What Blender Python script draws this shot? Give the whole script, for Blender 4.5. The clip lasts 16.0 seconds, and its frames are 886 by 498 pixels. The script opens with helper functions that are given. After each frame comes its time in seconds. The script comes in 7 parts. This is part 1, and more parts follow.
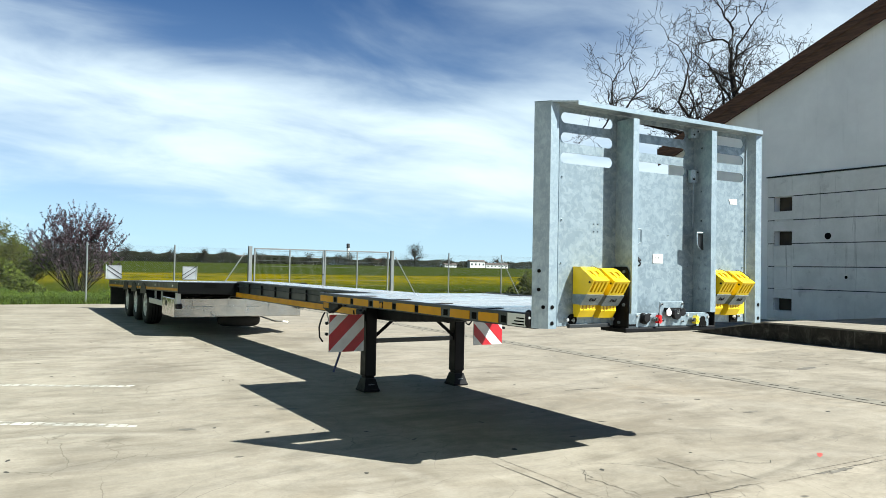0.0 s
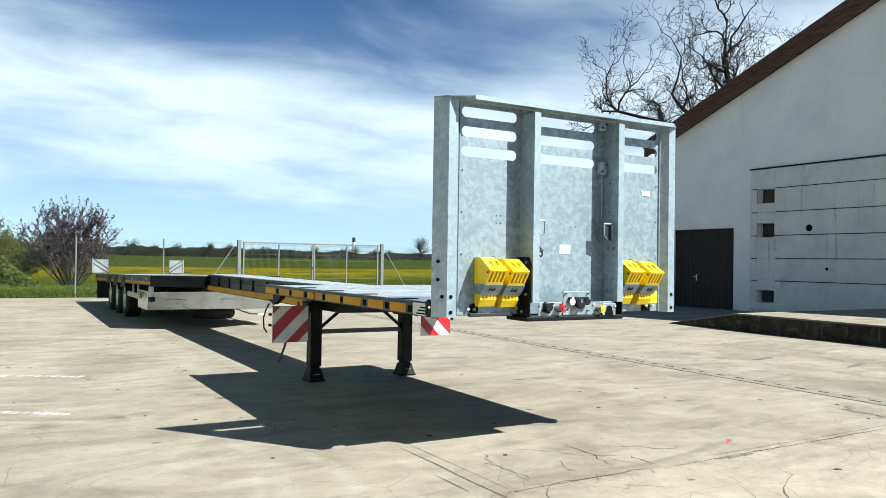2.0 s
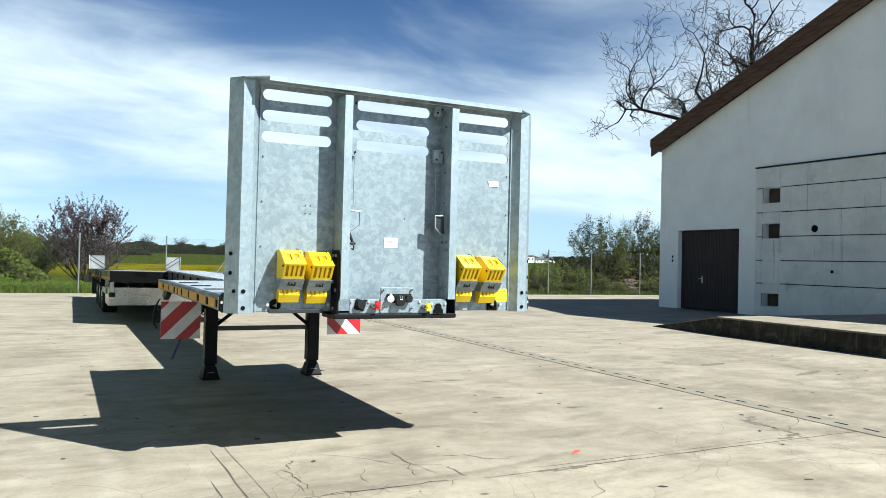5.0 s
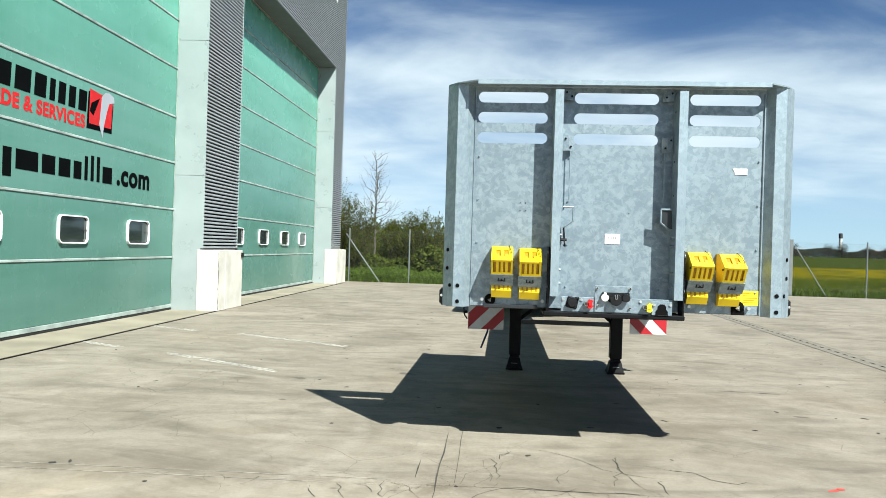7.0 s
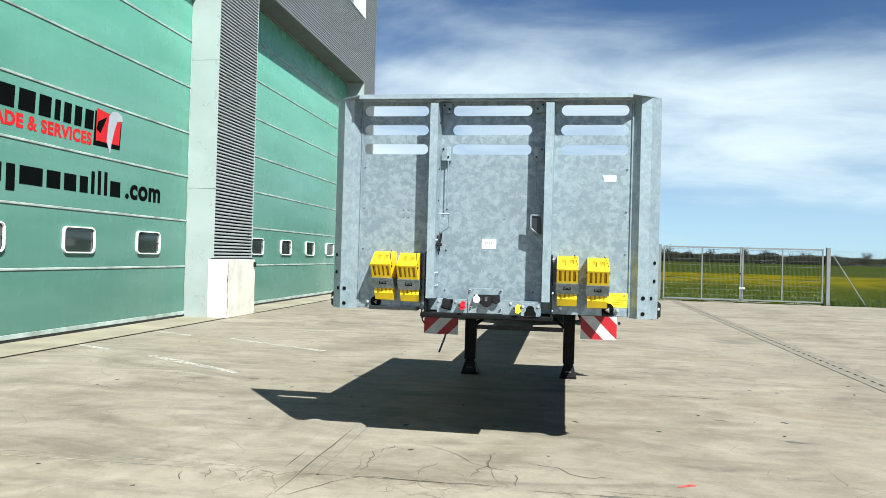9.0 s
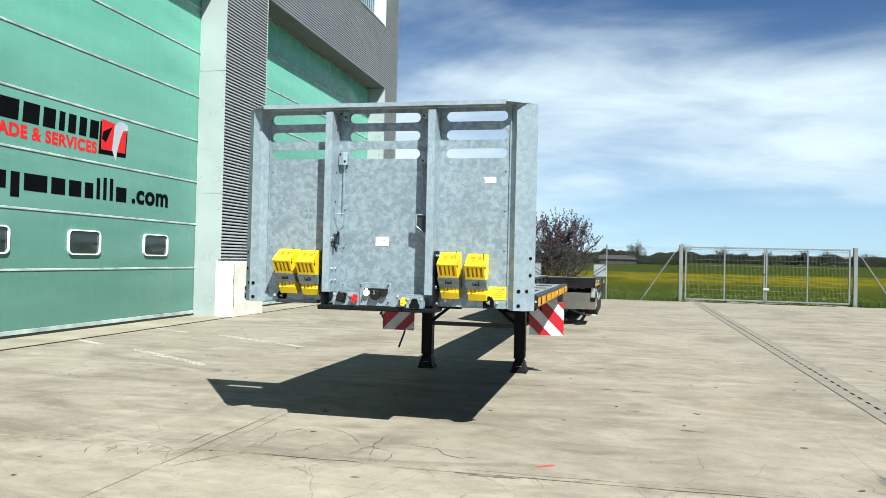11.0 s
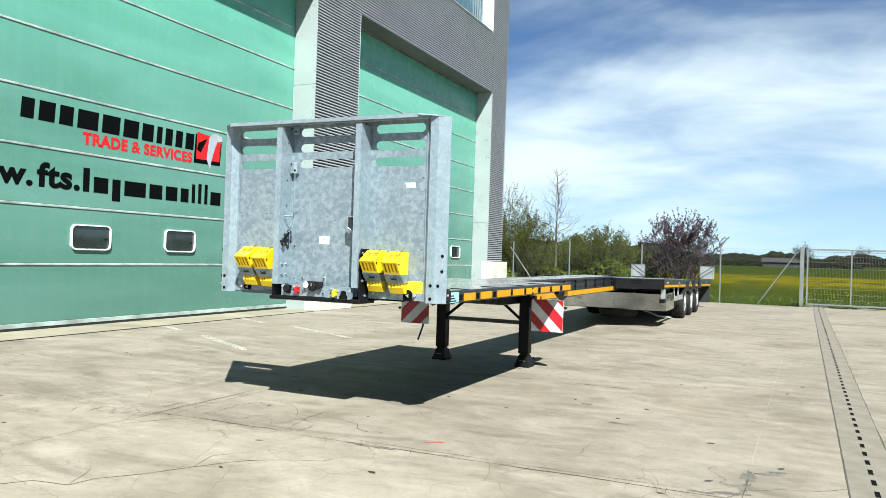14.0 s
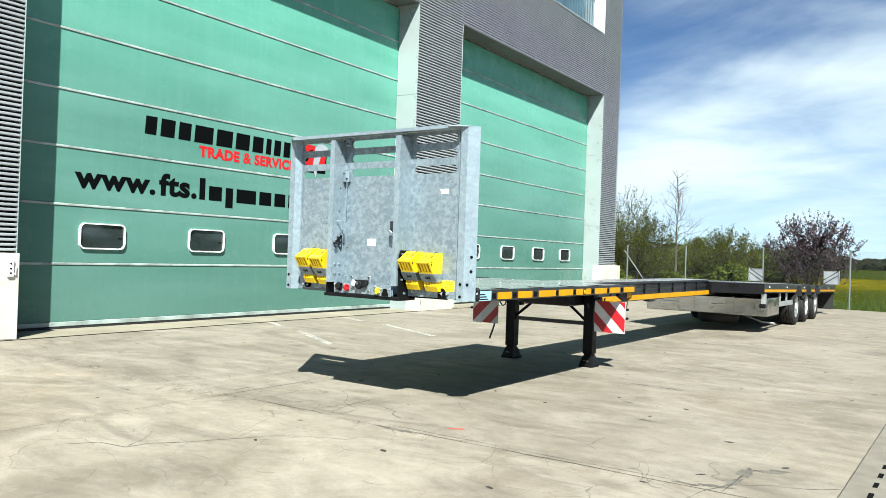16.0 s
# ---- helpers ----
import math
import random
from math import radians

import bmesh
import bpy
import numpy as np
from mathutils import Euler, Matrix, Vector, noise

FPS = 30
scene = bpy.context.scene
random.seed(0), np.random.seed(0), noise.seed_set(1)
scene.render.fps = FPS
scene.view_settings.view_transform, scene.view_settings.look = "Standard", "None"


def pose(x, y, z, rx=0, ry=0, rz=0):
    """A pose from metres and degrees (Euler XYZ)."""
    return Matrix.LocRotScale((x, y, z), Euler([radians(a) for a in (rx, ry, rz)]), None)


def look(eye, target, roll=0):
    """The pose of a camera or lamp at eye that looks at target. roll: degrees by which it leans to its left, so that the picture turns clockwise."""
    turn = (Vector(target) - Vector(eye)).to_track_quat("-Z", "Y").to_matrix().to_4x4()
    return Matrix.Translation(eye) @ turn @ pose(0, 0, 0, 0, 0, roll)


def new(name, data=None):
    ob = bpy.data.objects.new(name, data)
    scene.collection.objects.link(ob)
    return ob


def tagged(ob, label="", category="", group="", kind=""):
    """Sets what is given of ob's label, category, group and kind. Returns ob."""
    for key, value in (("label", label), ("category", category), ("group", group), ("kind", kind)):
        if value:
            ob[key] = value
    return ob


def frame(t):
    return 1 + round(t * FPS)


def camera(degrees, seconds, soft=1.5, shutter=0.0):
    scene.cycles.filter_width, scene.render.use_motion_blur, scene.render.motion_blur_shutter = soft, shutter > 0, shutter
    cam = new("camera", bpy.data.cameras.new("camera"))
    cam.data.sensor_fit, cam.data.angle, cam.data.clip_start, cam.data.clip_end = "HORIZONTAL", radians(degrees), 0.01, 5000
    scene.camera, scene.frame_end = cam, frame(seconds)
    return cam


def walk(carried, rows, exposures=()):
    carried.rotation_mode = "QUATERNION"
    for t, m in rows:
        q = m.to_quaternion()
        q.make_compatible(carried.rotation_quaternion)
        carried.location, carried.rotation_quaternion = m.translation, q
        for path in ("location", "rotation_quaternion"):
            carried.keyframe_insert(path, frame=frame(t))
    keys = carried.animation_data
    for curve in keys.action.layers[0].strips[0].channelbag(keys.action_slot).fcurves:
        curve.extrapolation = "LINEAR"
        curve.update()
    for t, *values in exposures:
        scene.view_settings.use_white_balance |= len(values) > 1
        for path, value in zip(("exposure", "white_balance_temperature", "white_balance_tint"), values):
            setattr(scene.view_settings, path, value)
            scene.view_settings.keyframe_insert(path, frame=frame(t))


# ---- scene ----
cam = camera(60.3, 16.0, soft=0.6)
METRES, EYE, TILT, LEAN, TURN = 10.66, 1.558, 0.6, 0.0, -31.2
ROWS = [
    (0.0, 0.0, 0.0, 0.0, -0.02, 0.87, -1.08),
    (0.5, 0.013, -0.0211, 0.0001, 0.19, 0.79, -1.03),
    (1.0, 0.0341, -0.0294, 0.0006, 0.33, 0.67, -0.99),
    (1.5, 0.0551, -0.0273, -0.0004, 0.43, 0.52, -0.94),
    (2.0, 0.0758, -0.0143, -0.0006, 0.5, 0.38, -0.9),
    (2.5, 0.1013, -0.0067, -0.0007, 0.51, 0.3, -0.87),
    (3.0, 0.1307, -0.0029, -0.0004, 0.49, 0.29, -0.82),
    (3.5, 0.1567, 0.0069, -0.0017, 0.53, 0.31, -0.75),
    (6.0, 0.3136, 0.0489, -0.003, 15.94, -0.17, -3.88),
    (6.5, 0.3478, 0.0633, -0.0019, 30.89, -0.99, -3.29),
    (7.0, 0.381, 0.0819, 0.0004, 35.1, -0.61, -1.37),
    (7.5, 0.4153, 0.0939, 0.0005, 36.05, -0.22, -1.07),
    (8.0, 0.4447, 0.1079, -0.0013, 36.77, -0.01, -1.1),
    (8.5, 0.4714, 0.1238, -0.0004, 38.1, 0.06, -1.15),
    (9.0, 0.5053, 0.1345, -0.0011, 39.7, 0.12, -1.15),
    (11.5, 0.6582, 0.198, -0.0042, 44.38, 0.32, -0.95),
    (12.0, 0.6913, 0.2112, -0.0044, 45.36, 0.33, -1.05),
    (12.5, 0.723, 0.2235, -0.0039, 46.95, 0.3, -1.14),
    (13.0, 0.7496, 0.2442, -0.0038, 49.15, 0.24, -1.2),
    (13.5, 0.7769, 0.2654, -0.0034, 51.96, 0.2, -1.26),
    (14.0, 0.8039, 0.2862, -0.0024, 55.26, 0.13, -1.33),
    (14.5, 0.8258, 0.3092, -0.0029, 58.76, 0.08, -1.36),
    (15.0, 0.8444, 0.3327, -0.0023, 61.83, 0.09, -1.4),
    (15.5, 0.8675, 0.3427, -0.002, 64.04, 0.12, -1.41),
    (16.0, 0.8919, 0.3403, -0.0025, 65.27, 0.18, -1.43),
]
walk(cam, [(t, pose(0, 0, EYE, TILT, LEAN, TURN) @ pose(METRES * x, METRES * y, METRES * z, 90 + pitch, roll, yaw)) for t, x, y, z, yaw, pitch, roll in ROWS],
     exposures=((0.0, 1.43), (3.5, 1.48), (6.0, 1.37), (7.0, 1.23), (9.0, 1.26), (12.0, 1.31), (16.0, 1.42)))

# ---------------------------------------------------------------- light
SUN_WAY = Vector((-0.57, 0.78, -1.0)).normalized()
sun = new("sun", bpy.data.lights.new("sun", "SUN"))
sun.data.energy, sun.data.angle, sun.data.color = 5.0, radians(0.55), (0.94, 0.985, 0.93)
sun.matrix_world = look(Vector((0, 0, 60)), Vector((0, 0, 60)) + SUN_WAY)

world = bpy.data.worlds.new("sky")
scene.world = world
world.use_nodes = True
wn, wl = world.node_tree.nodes, world.node_tree.links
wn.clear()


def wnode(kind, **vals):
    n = wn.new(kind)
    for k, v in vals.items():
        n.inputs[k].default_value = v
    return n


sky = wn.new("ShaderNodeTexSky")
sky.sky_type, sky.sun_disc = "NISHITA", False
sky.sun_elevation, sky.sun_rotation = radians(46), radians(143.8)
sky.altitude, sky.air_density, sky.dust_density, sky.ozone_density = 300, 0.72, 0.2, 2.0
coord = wn.new("ShaderNodeTexCoord")
sepv = wn.new("ShaderNodeSeparateXYZ")
wl.new(coord.outputs["Generated"], sepv.inputs[0])
# clouds on a flat layer: direction divided by its height
lift = wn.new("ShaderNodeMath"); lift.operation = "MAXIMUM"; lift.inputs[1].default_value = 0.0
wl.new(sepv.outputs["Z"], lift.inputs[0])
lift2 = wn.new("ShaderNodeMath"); lift2.operation = "ADD"; lift2.inputs[1].default_value = 0.22
wl.new(lift.outputs[0], lift2.inputs[0])
flat = wn.new("ShaderNodeVectorMath"); flat.operation = "SCALE"
inv = wn.new("ShaderNodeMath"); inv.operation = "DIVIDE"; inv.inputs[0].default_value = 1.0
wl.new(lift2.outputs[0], inv.inputs[1])
wl.new(coord.outputs["Generated"], flat.inputs[0])
wl.new(inv.outputs[0], flat.inputs["Scale"])
stretch = wn.new("ShaderNodeMapping")
stretch.inputs["Location"].default_value = (-5.767, 9.878, -1.793)
stretch.inputs["Rotation"].default_value = (0, 0, radians(100.5))
stretch.inputs["Scale"].default_value = (0.62, 1.0, 0.02)
wl.new(flat.outputs[0], stretch.inputs["Vector"])
big = wnode("ShaderNodeTexNoise", Scale=0.80, Detail=7.0, Roughness=0.47, Distortion=0.25)
wisps = wnode("ShaderNodeTexNoise", Scale=2.4, Detail=9.0, Roughness=0.55, Distortion=0.5)
wl.new(stretch.outputs[0], big.inputs["Vector"])
wl.new(stretch.outputs[0], wisps.inputs["Vector"])
add = wn.new("ShaderNodeMath"); add.operation = "MULTIPLY_ADD"; add.inputs[1].default_value = 0.32
wl.new(wisps.outputs["Fac"], add.inputs[0])
wl.new(big.outputs["Fac"], add.inputs[2])
cover = wn.new("ShaderNodeValToRGB")
cover.color_ramp.elements[0].position, cover.color_ramp.elements[1].position = 0.565, 0.85
cover.color_ramp.interpolation = "EASE"
wl.new(add.outputs[0], cover.inputs["Fac"])
low = wn.new("ShaderNodeValToRGB")     # clouds lie low over the fields, the zenith is clear
low.color_ramp.elements[1].color = (0, 0, 0, 1)
for p, c in ((0.0, 0.35), (0.05, 0.75), (0.12, 1.0), (0.23, 1.0), (0.31, 0.68), (0.45, 0.18), (0.60, 0.0)):
    e = low.color_ramp.elements.new(p)
    e.color = (c, c, c, 1)
wl.new(lift.outputs[0], low.inputs["Fac"])
thin = wn.new("ShaderNodeMath"); thin.operation = "MULTIPLY"
wl.new(cover.outputs["Color"], thin.inputs[0])
wl.new(low.outputs[0], thin.inputs[1])
haze = wn.new("ShaderNodeValToRGB")    # pale air towards the horizon
haze.color_ramp.elements[1].color = (0, 0, 0, 1)
for p, c in ((0.0, 0.56), (0.06, 0.49), (0.13, 0.31), (0.24, 0.09), (0.36, 0.0)):
    e = haze.color_ramp.elements.new(p)
    e.color = (c, c, c, 1)
wl.new(lift.outputs[0], haze.inputs["Fac"])
blue = wn.new("ShaderNodeMix"); blue.data_type = "RGBA"; blue.blend_type = "MULTIPLY"
blue.inputs[0].default_value = 1.0
blue.inputs[7].default_value = (0.325, 0.600, 0.845, 1)
wl.new(sky.outputs[0], blue.inputs[6])
pale = wn.new("ShaderNodeMix"); pale.data_type = "RGBA"
pale.inputs[7].default_value = (7.4, 9.9, 11.0, 1)
wl.new(haze.outputs[0], pale.inputs[0])
wl.new(blue.outputs[2], pale.inputs[6])
mixc = wn.new("ShaderNodeMix"); mixc.data_type = "RGBA"
mixc.inputs[7].default_value = (8.0, 9.6, 10.3, 1)
wl.new(thin.outputs[0], mixc.inputs[0])
wl.new(pale.outputs[2], mixc.inputs[6])
back = wnode("ShaderNodeBackground", Strength=0.0445)
wl.new(mixc.outputs[2], back.inputs["Color"])
wout = wn.new("ShaderNodeOutputWorld")
wl.new(back.outputs[0], wout.inputs[0])

# ---------------------------------------------------------------- materials


class Mat:
    """A node material with a few short helpers."""

    def __init__(self, name, color=(0.5, 0.5, 0.5), rough=0.6, metal=0.0, spec=0.5):
        self.m = bpy.data.materials.new(name)
        self.m.use_nodes = True
        self.n, self.l = self.m.node_tree.nodes, self.m.node_tree.links
        self.b = self.n["Principled BSDF"]
        self.b.inputs["Base Color"].default_value = (*color, 1)
        self.b.inputs["Roughness"].default_value = rough
        self.b.inputs["Metallic"].default_value = metal
        self.b.inputs["Specular IOR Level"].default_value = spec
        self.pos = None

    def at(self):
        if self.pos is None:
            self.pos = self.n.new("ShaderNodeTexCoord").outputs["Object"]
        return self.pos

    def world(self):
        return self.n.new("ShaderNodeNewGeometry").outputs["Position"]

    def moved(self, vec, scale=(1, 1, 1), rot=(0, 0, 0), loc=(0, 0, 0)):
        k = self.n.new("ShaderNodeMapping")
        k.inputs["Scale"].default_value, k.inputs["Rotation"].default_value, k.inputs["Location"].default_value = scale, rot, loc
        self.l.new(vec, k.inputs["Vector"])
        return k.outputs[0]

    def noise(self, scale, detail=4.0, rough=0.55, dist=0.0, vec=None):
        k = self.n.new("ShaderNodeTexNoise")
        k.inputs["Scale"].default_value, k.inputs["Detail"].default_value = scale, detail
        k.inputs["Roughness"].default_value, k.inputs["Distortion"].default_value = rough, dist
        self.l.new(vec or self.at(), k.inputs["Vector"])
        return k.outputs["Fac"]

    def colour_noise(self, scale, detail=2.0, vec=None):
        k = self.n.new("ShaderNodeTexNoise")
        k.inputs["Scale"].default_value, k.inputs["Detail"].default_value = scale, detail
        self.l.new(vec or self.at(), k.inputs["Vector"])
        return k.outputs["Color"]

    def cells(self, scale, feature="F1", out="Distance", vec=None, rand=1.0):
        k = self.n.new("ShaderNodeTexVoronoi")
        k.feature = feature
        k.inputs["Scale"].default_value, k.inputs["Randomness"].default_value = scale, rand
        self.l.new(vec or self.at(), k.inputs["Vector"])
        return k.outputs[out]

    def ramp(self, fac, *stops):
        k = self.n.new("ShaderNodeValToRGB")
        e = k.color_ramp.elements
        while len(e) < len(stops):
            e.new(0.5)
        for i, (p, c) in enumerate(stops):
            e[i].position = p
            e[i].color = (c, c, c, 1) if isinstance(c, (int, float)) else (*c, 1)
        self.l.new(fac, k.inputs["Fac"])
        return k.outputs["Color"]

    def mix(self, fac, a, b, mode="MIX"):
        k = self.n.new("ShaderNodeMix")
        k.data_type, k.blend_type = "RGBA", mode
        for i, v in ((0, fac), (6, a), (7, b)):
            if isinstance(v, (int, float)):
                k.inputs[i].default_value = v if i == 0 else (v, v, v, 1)
            elif isinstance(v, tuple):
                k.inputs[i].default_value = (*v, 1)
            else:
                self.l.new(v, k.inputs[i])
        return k.outputs[2]

    def maths(self, op, a, b=0.0):
        k = self.n.new("ShaderNodeMath")
        k.operation = op
        for i, v in ((0, a), (1, b)):
            if isinstance(v, (int, float)):
                k.inputs[i].default_value = v
            else:
                self.l.new(v, k.inputs[i])
        return k.outputs[0]

    def axis(self, vec, which):
        k = self.n.new("ShaderNodeSeparateXYZ")
        self.l.new(vec, k.inputs[0])
        return k.outputs[which]

    def random(self):
        return self.n.new("ShaderNodeObjectInfo").outputs["Random"]

    def island(self):
        return self.n.new("ShaderNodeNewGeometry").outputs["Random Per Island"]

    def set(self, color=None, rough=None, metal=None):
        for v, k in ((color, "Base Color"), (rough, "Roughness"), (metal, "Metallic")):
            if v is not None:
                self.l.new(v, self.b.inputs[k])
        return self

    def bump(self, height, strength=0.3, dist=0.01):
        k = self.n.new("ShaderNodeBump")
        k.inputs["Strength"].default_value, k.inputs["Distance"].default_value = strength, dist
        self.l.new(height, k.inputs["Height"])
        self.l.new(k.outputs[0], self.b.inputs["Normal"])
        return self


def painted(name, color, rough=0.5, metal=0.0, dirt=0.12, scale=3.0, spec=0.5):
    """Paint or plastic with faint blotches and a fine grain."""
    m = Mat(name, color, rough, metal, spec)
    dark = tuple(c * (1 - 2 * dirt) for c in color)
    light = tuple(min(1, c * (1 + dirt)) for c in color)
    c = m.ramp(m.noise(scale, 6, 0.6), (0.3, dark), (0.65, light))
    r = m.ramp(m.noise(scale * 4, 4), (0.3, max(0.05, rough - 0.1)), (0.7, min(1, rough + 0.12)))
    m.set(c, r).bump(m.noise(scale * 30, 3), 0.06, 0.004)
    return m.m


def make_galvanised(name="galvanised_steel", gain=1.0, contrast=1.0):
    """Hot-dip zinc: crisp overlapping spangle patches, clouds and a few pale runs."""
    m = Mat(name, (0.36, 0.39, 0.41), 0.42, 0.45)
    p = m.at()
    bent = m.mix(0.10, p, m.n.new("ShaderNodeTexNoise").outputs["Color"], "ADD")
    wide = m.mix(0.05, p, m.colour_noise(9.0, 3.0, p), "ADD")
    flake = m.axis(m.cells(27, out="Color", vec=wide), 0)
    large = m.noise(19.0, 3.0, 0.60, 0.5, bent)
    speck = m.noise(60, 3, 0.6, 0.5, p)
    cloud = m.noise(2.4, 6, 0.62, 0.5, p)
    k = contrast
    c = m.ramp(cloud, (0.28, (0.225, 0.260, 0.282)), (0.50, (0.278, 0.314, 0.334)), (0.72, (0.335, 0.370, 0.388)))
    c = m.mix(m.ramp(flake, (0.70, 0.0), (0.74, 0.40 * k)), c, (0.190, 0.222, 0.240))
    c = m.mix(m.ramp(flake, (0.16, 0.34 * k), (0.20, 0.0)), c, (0.395, 0.425, 0.435))
    c = m.mix(m.ramp(large, (0.54, 0.0), (0.565, 0.66 * k)), c, (0.186, 0.222, 0.246))
    c = m.mix(m.ramp(large, (0.40, 0.52 * k), (0.43, 0.0)), c, (0.385, 0.416, 0.426))
    c = m.mix(m.ramp(speck, (0.62, 0.0), (0.74, 0.3)), c, (0.24, 0.262, 0.276))
    runs = m.ramp(m.noise(2.6, 6, 0.7, 0.2, m.moved(p, (1, 1, 0.22))), (0.60, 0.0), (0.76, 0.40))
    c = m.mix(runs, c, (0.42, 0.435, 0.43))
    c = m.mix(1.0, c, (0.825 * gain, 0.91 * gain, 0.965 * gain), "MULTIPLY")
    m.set(c, m.ramp(large, (0.3, 0.34), (0.7, 0.56)))
    m.bump(large, 0.05, 0.004)
    return m.m


def make_yard():
    m = Mat("worn_concrete", (0.3, 0.28, 0.25), 0.85, 0, 0.3)
    p = m.world()
    px, py = m.axis(p, 0), m.axis(p, 1)
    slow = m.noise(0.16, 5, 0.55, 0.6, p)
    drift = m.noise(0.62, 8, 0.62, 0.9, m.moved(p, (1.0, 0.75, 1), (0, 0, radians(14))))
    c = m.ramp(drift, (0.32, (0.196, 0.178, 0.147)), (0.45, (0.252, 0.234, 0.199)), (0.56, (0.298, 0.280, 0.243)), (0.72, (0.345, 0.329, 0.292)))
    c = m.mix(m.ramp(slow, (0.36, 0.0), (0.66, 0.50)), c, (0.318, 0.300, 0.262))
    grease = m.ramp(m.noise(0.75, 8, 0.68, 1.2, m.moved(p, (0.7, 1.2, 1), (0, 0, radians(-18)))), (0.50, 0.0), (0.70, 0.65))
    c = m.mix(grease, c, (0.172, 0.156, 0.128))
    wash = m.ramp(m.noise(1.7, 7, 0.62, 1.4, m.moved(p, (0.75, 1.15, 1), (0, 0, radians(24)))), (0.50, 0.0), (0.68, 0.42))
    c = m.mix(wash, c, (0.372, 0.357, 0.322))
    rusty = m.ramp(m.noise(0.30, 6, 0.6, 0.8, m.moved(p, (1, 1, 1), (0, 0, 0), (3.1, 8.4, 0))), (0.56, 0.0), (0.72, 0.35))
    c = m.mix(rusty, c, (0.300, 0.245, 0.172))
    # pale marks where tyres turned on the spot
    bend = m.mix(0.10, p, m.colour_noise(1.2, 4, p), "ADD")
    for ox, oy, rad, wide, gain in ((0.10, 4.92, 2.80, 0.09, 0.75), (-0.10, 5.2, 2.62, 0.10, 0.65), (0.0, 5.0, 2.30, 0.06, 0.4), (3.2, -3.4, 6.6, 0.10, 0.4), (3.0, -3.6, 8.4, 0.12, 0.4), (11.0, 9.0, 4.3, 0.10, 0.4)):
        dx, dy = m.maths("SUBTRACT", m.axis(bend, 0), ox), m.maths("SUBTRACT", m.axis(bend, 1), oy)
        dist = m.maths("SQRT", m.maths("ADD", m.maths("MULTIPLY", dx, dx), m.maths("MULTIPLY", dy, dy)))
        off = m.maths("DIVIDE", m.maths("ABSOLUTE", m.maths("SUBTRACT", dist, rad)), wide)
        band = m.ramp(off, (0.0, gain), (0.55, gain * 0.6), (1.0, 0.0))
        way = m.maths("MULTIPLY", band, m.ramp(m.noise(0.8, 6, 0.7, 0, m.moved(p, (1, 1, 1), (0, 0, 0), (ox, rad, 0))), (0.40, 0.0), (0.60, 1.0)))
        c = m.mix(way, c, (0.365, 0.352, 0.318))
    mid = m.noise(5.0, 10, 0.74, 0.4, p)
    c = m.mix(m.ramp(mid, (0.36, 0.34), (0.50, 0.0)), c, (0.180, 0.163, 0.134))
    c = m.mix(m.ramp(mid, (0.54, 0.0), (0.68, 0.34)), c, (0.378, 0.362, 0.327))
    mottle = m.noise(1.05, 9, 0.66, 1.6, m.moved(p, (0.55, 1.35, 1), (0, 0, radians(9)), (2.7, 5.5, 0)))
    c = m.mix(1.0, c, m.ramp(mottle, (0.33, 0.73), (0.46, 0.98), (0.56, 1.08), (0.70, 1.24)), "MULTIPLY")
    spots = m.ramp(m.cells(1.15, vec=m.moved(p, (0.8, 1.3, 1), (0, 0, radians(20)))), (0.026, 0.85), (0.046, 0.0))
    c = m.mix(spots, c, (0.07, 0.065, 0.06))
    fine = m.noise(34, 6, 0.75, 0, p)
    c = m.mix(m.ramp(fine, (0.32, 0.24), (0.58, 0.0)), c, (0.150, 0.137, 0.116))
    # separate pours: the slabs on the near side of the joint came out paler
    pour = m.ramp(m.maths("ADD", m.maths("MULTIPLY", m.maths("SUBTRACT", py, 3.66), 4.0), 0.5), (0.0, (1.0, 0.995, 0.99)), (1.0, (0.865, 0.865, 0.865)))
    c = m.mix(1.0, c, pour, "MULTIPLY")
    craze = m.ramp(m.cells(1.6, "DISTANCE_TO_EDGE", vec=m.mix(0.30, p, m.colour_noise(1.6, 8, p), "ADD")), (0.0, 1.0), (0.007, 0.0))
    craze = m.maths("MULTIPLY", craze, m.ramp(m.noise(0.45, 5, 0.65, 0, m.moved(p, (1, 1, 1), (0, 0, 0), (7.3, 2.1, 0))), (0.47, 0.0), (0.58, 0.7)))
    c = m.mix(craze, c, (0.085, 0.076, 0.062))
    for axis, line, reach in ((py, 3.66, 0.30), (px, 3.60, 0.20)):
        near = m.maths("ABSOLUTE", m.maths("SUBTRACT", axis, line))
        band = m.ramp(m.maths("DIVIDE", near, reach), (0.0, 0.6), (1.0, 0.0))
        grit = m.maths("MULTIPLY", band, m.ramp(m.noise(2.3, 9, 0.75, 0.4, p), (0.46, 0.0), (0.62, 1.0)))
        c = m.mix(grit, c, (0.135, 0.119, 0.095))
    c = m.mix(1.0, c, (0.915, 0.850, 0.775), "MULTIPLY")
    m.set(c, m.ramp(drift, (0.3, 0.66), (0.7, 0.9)))
    m.bump(m.mix(0.3, fine, m.noise(6, 6, 0.7, 0, p)), 0.16, 0.006)
    return m.m


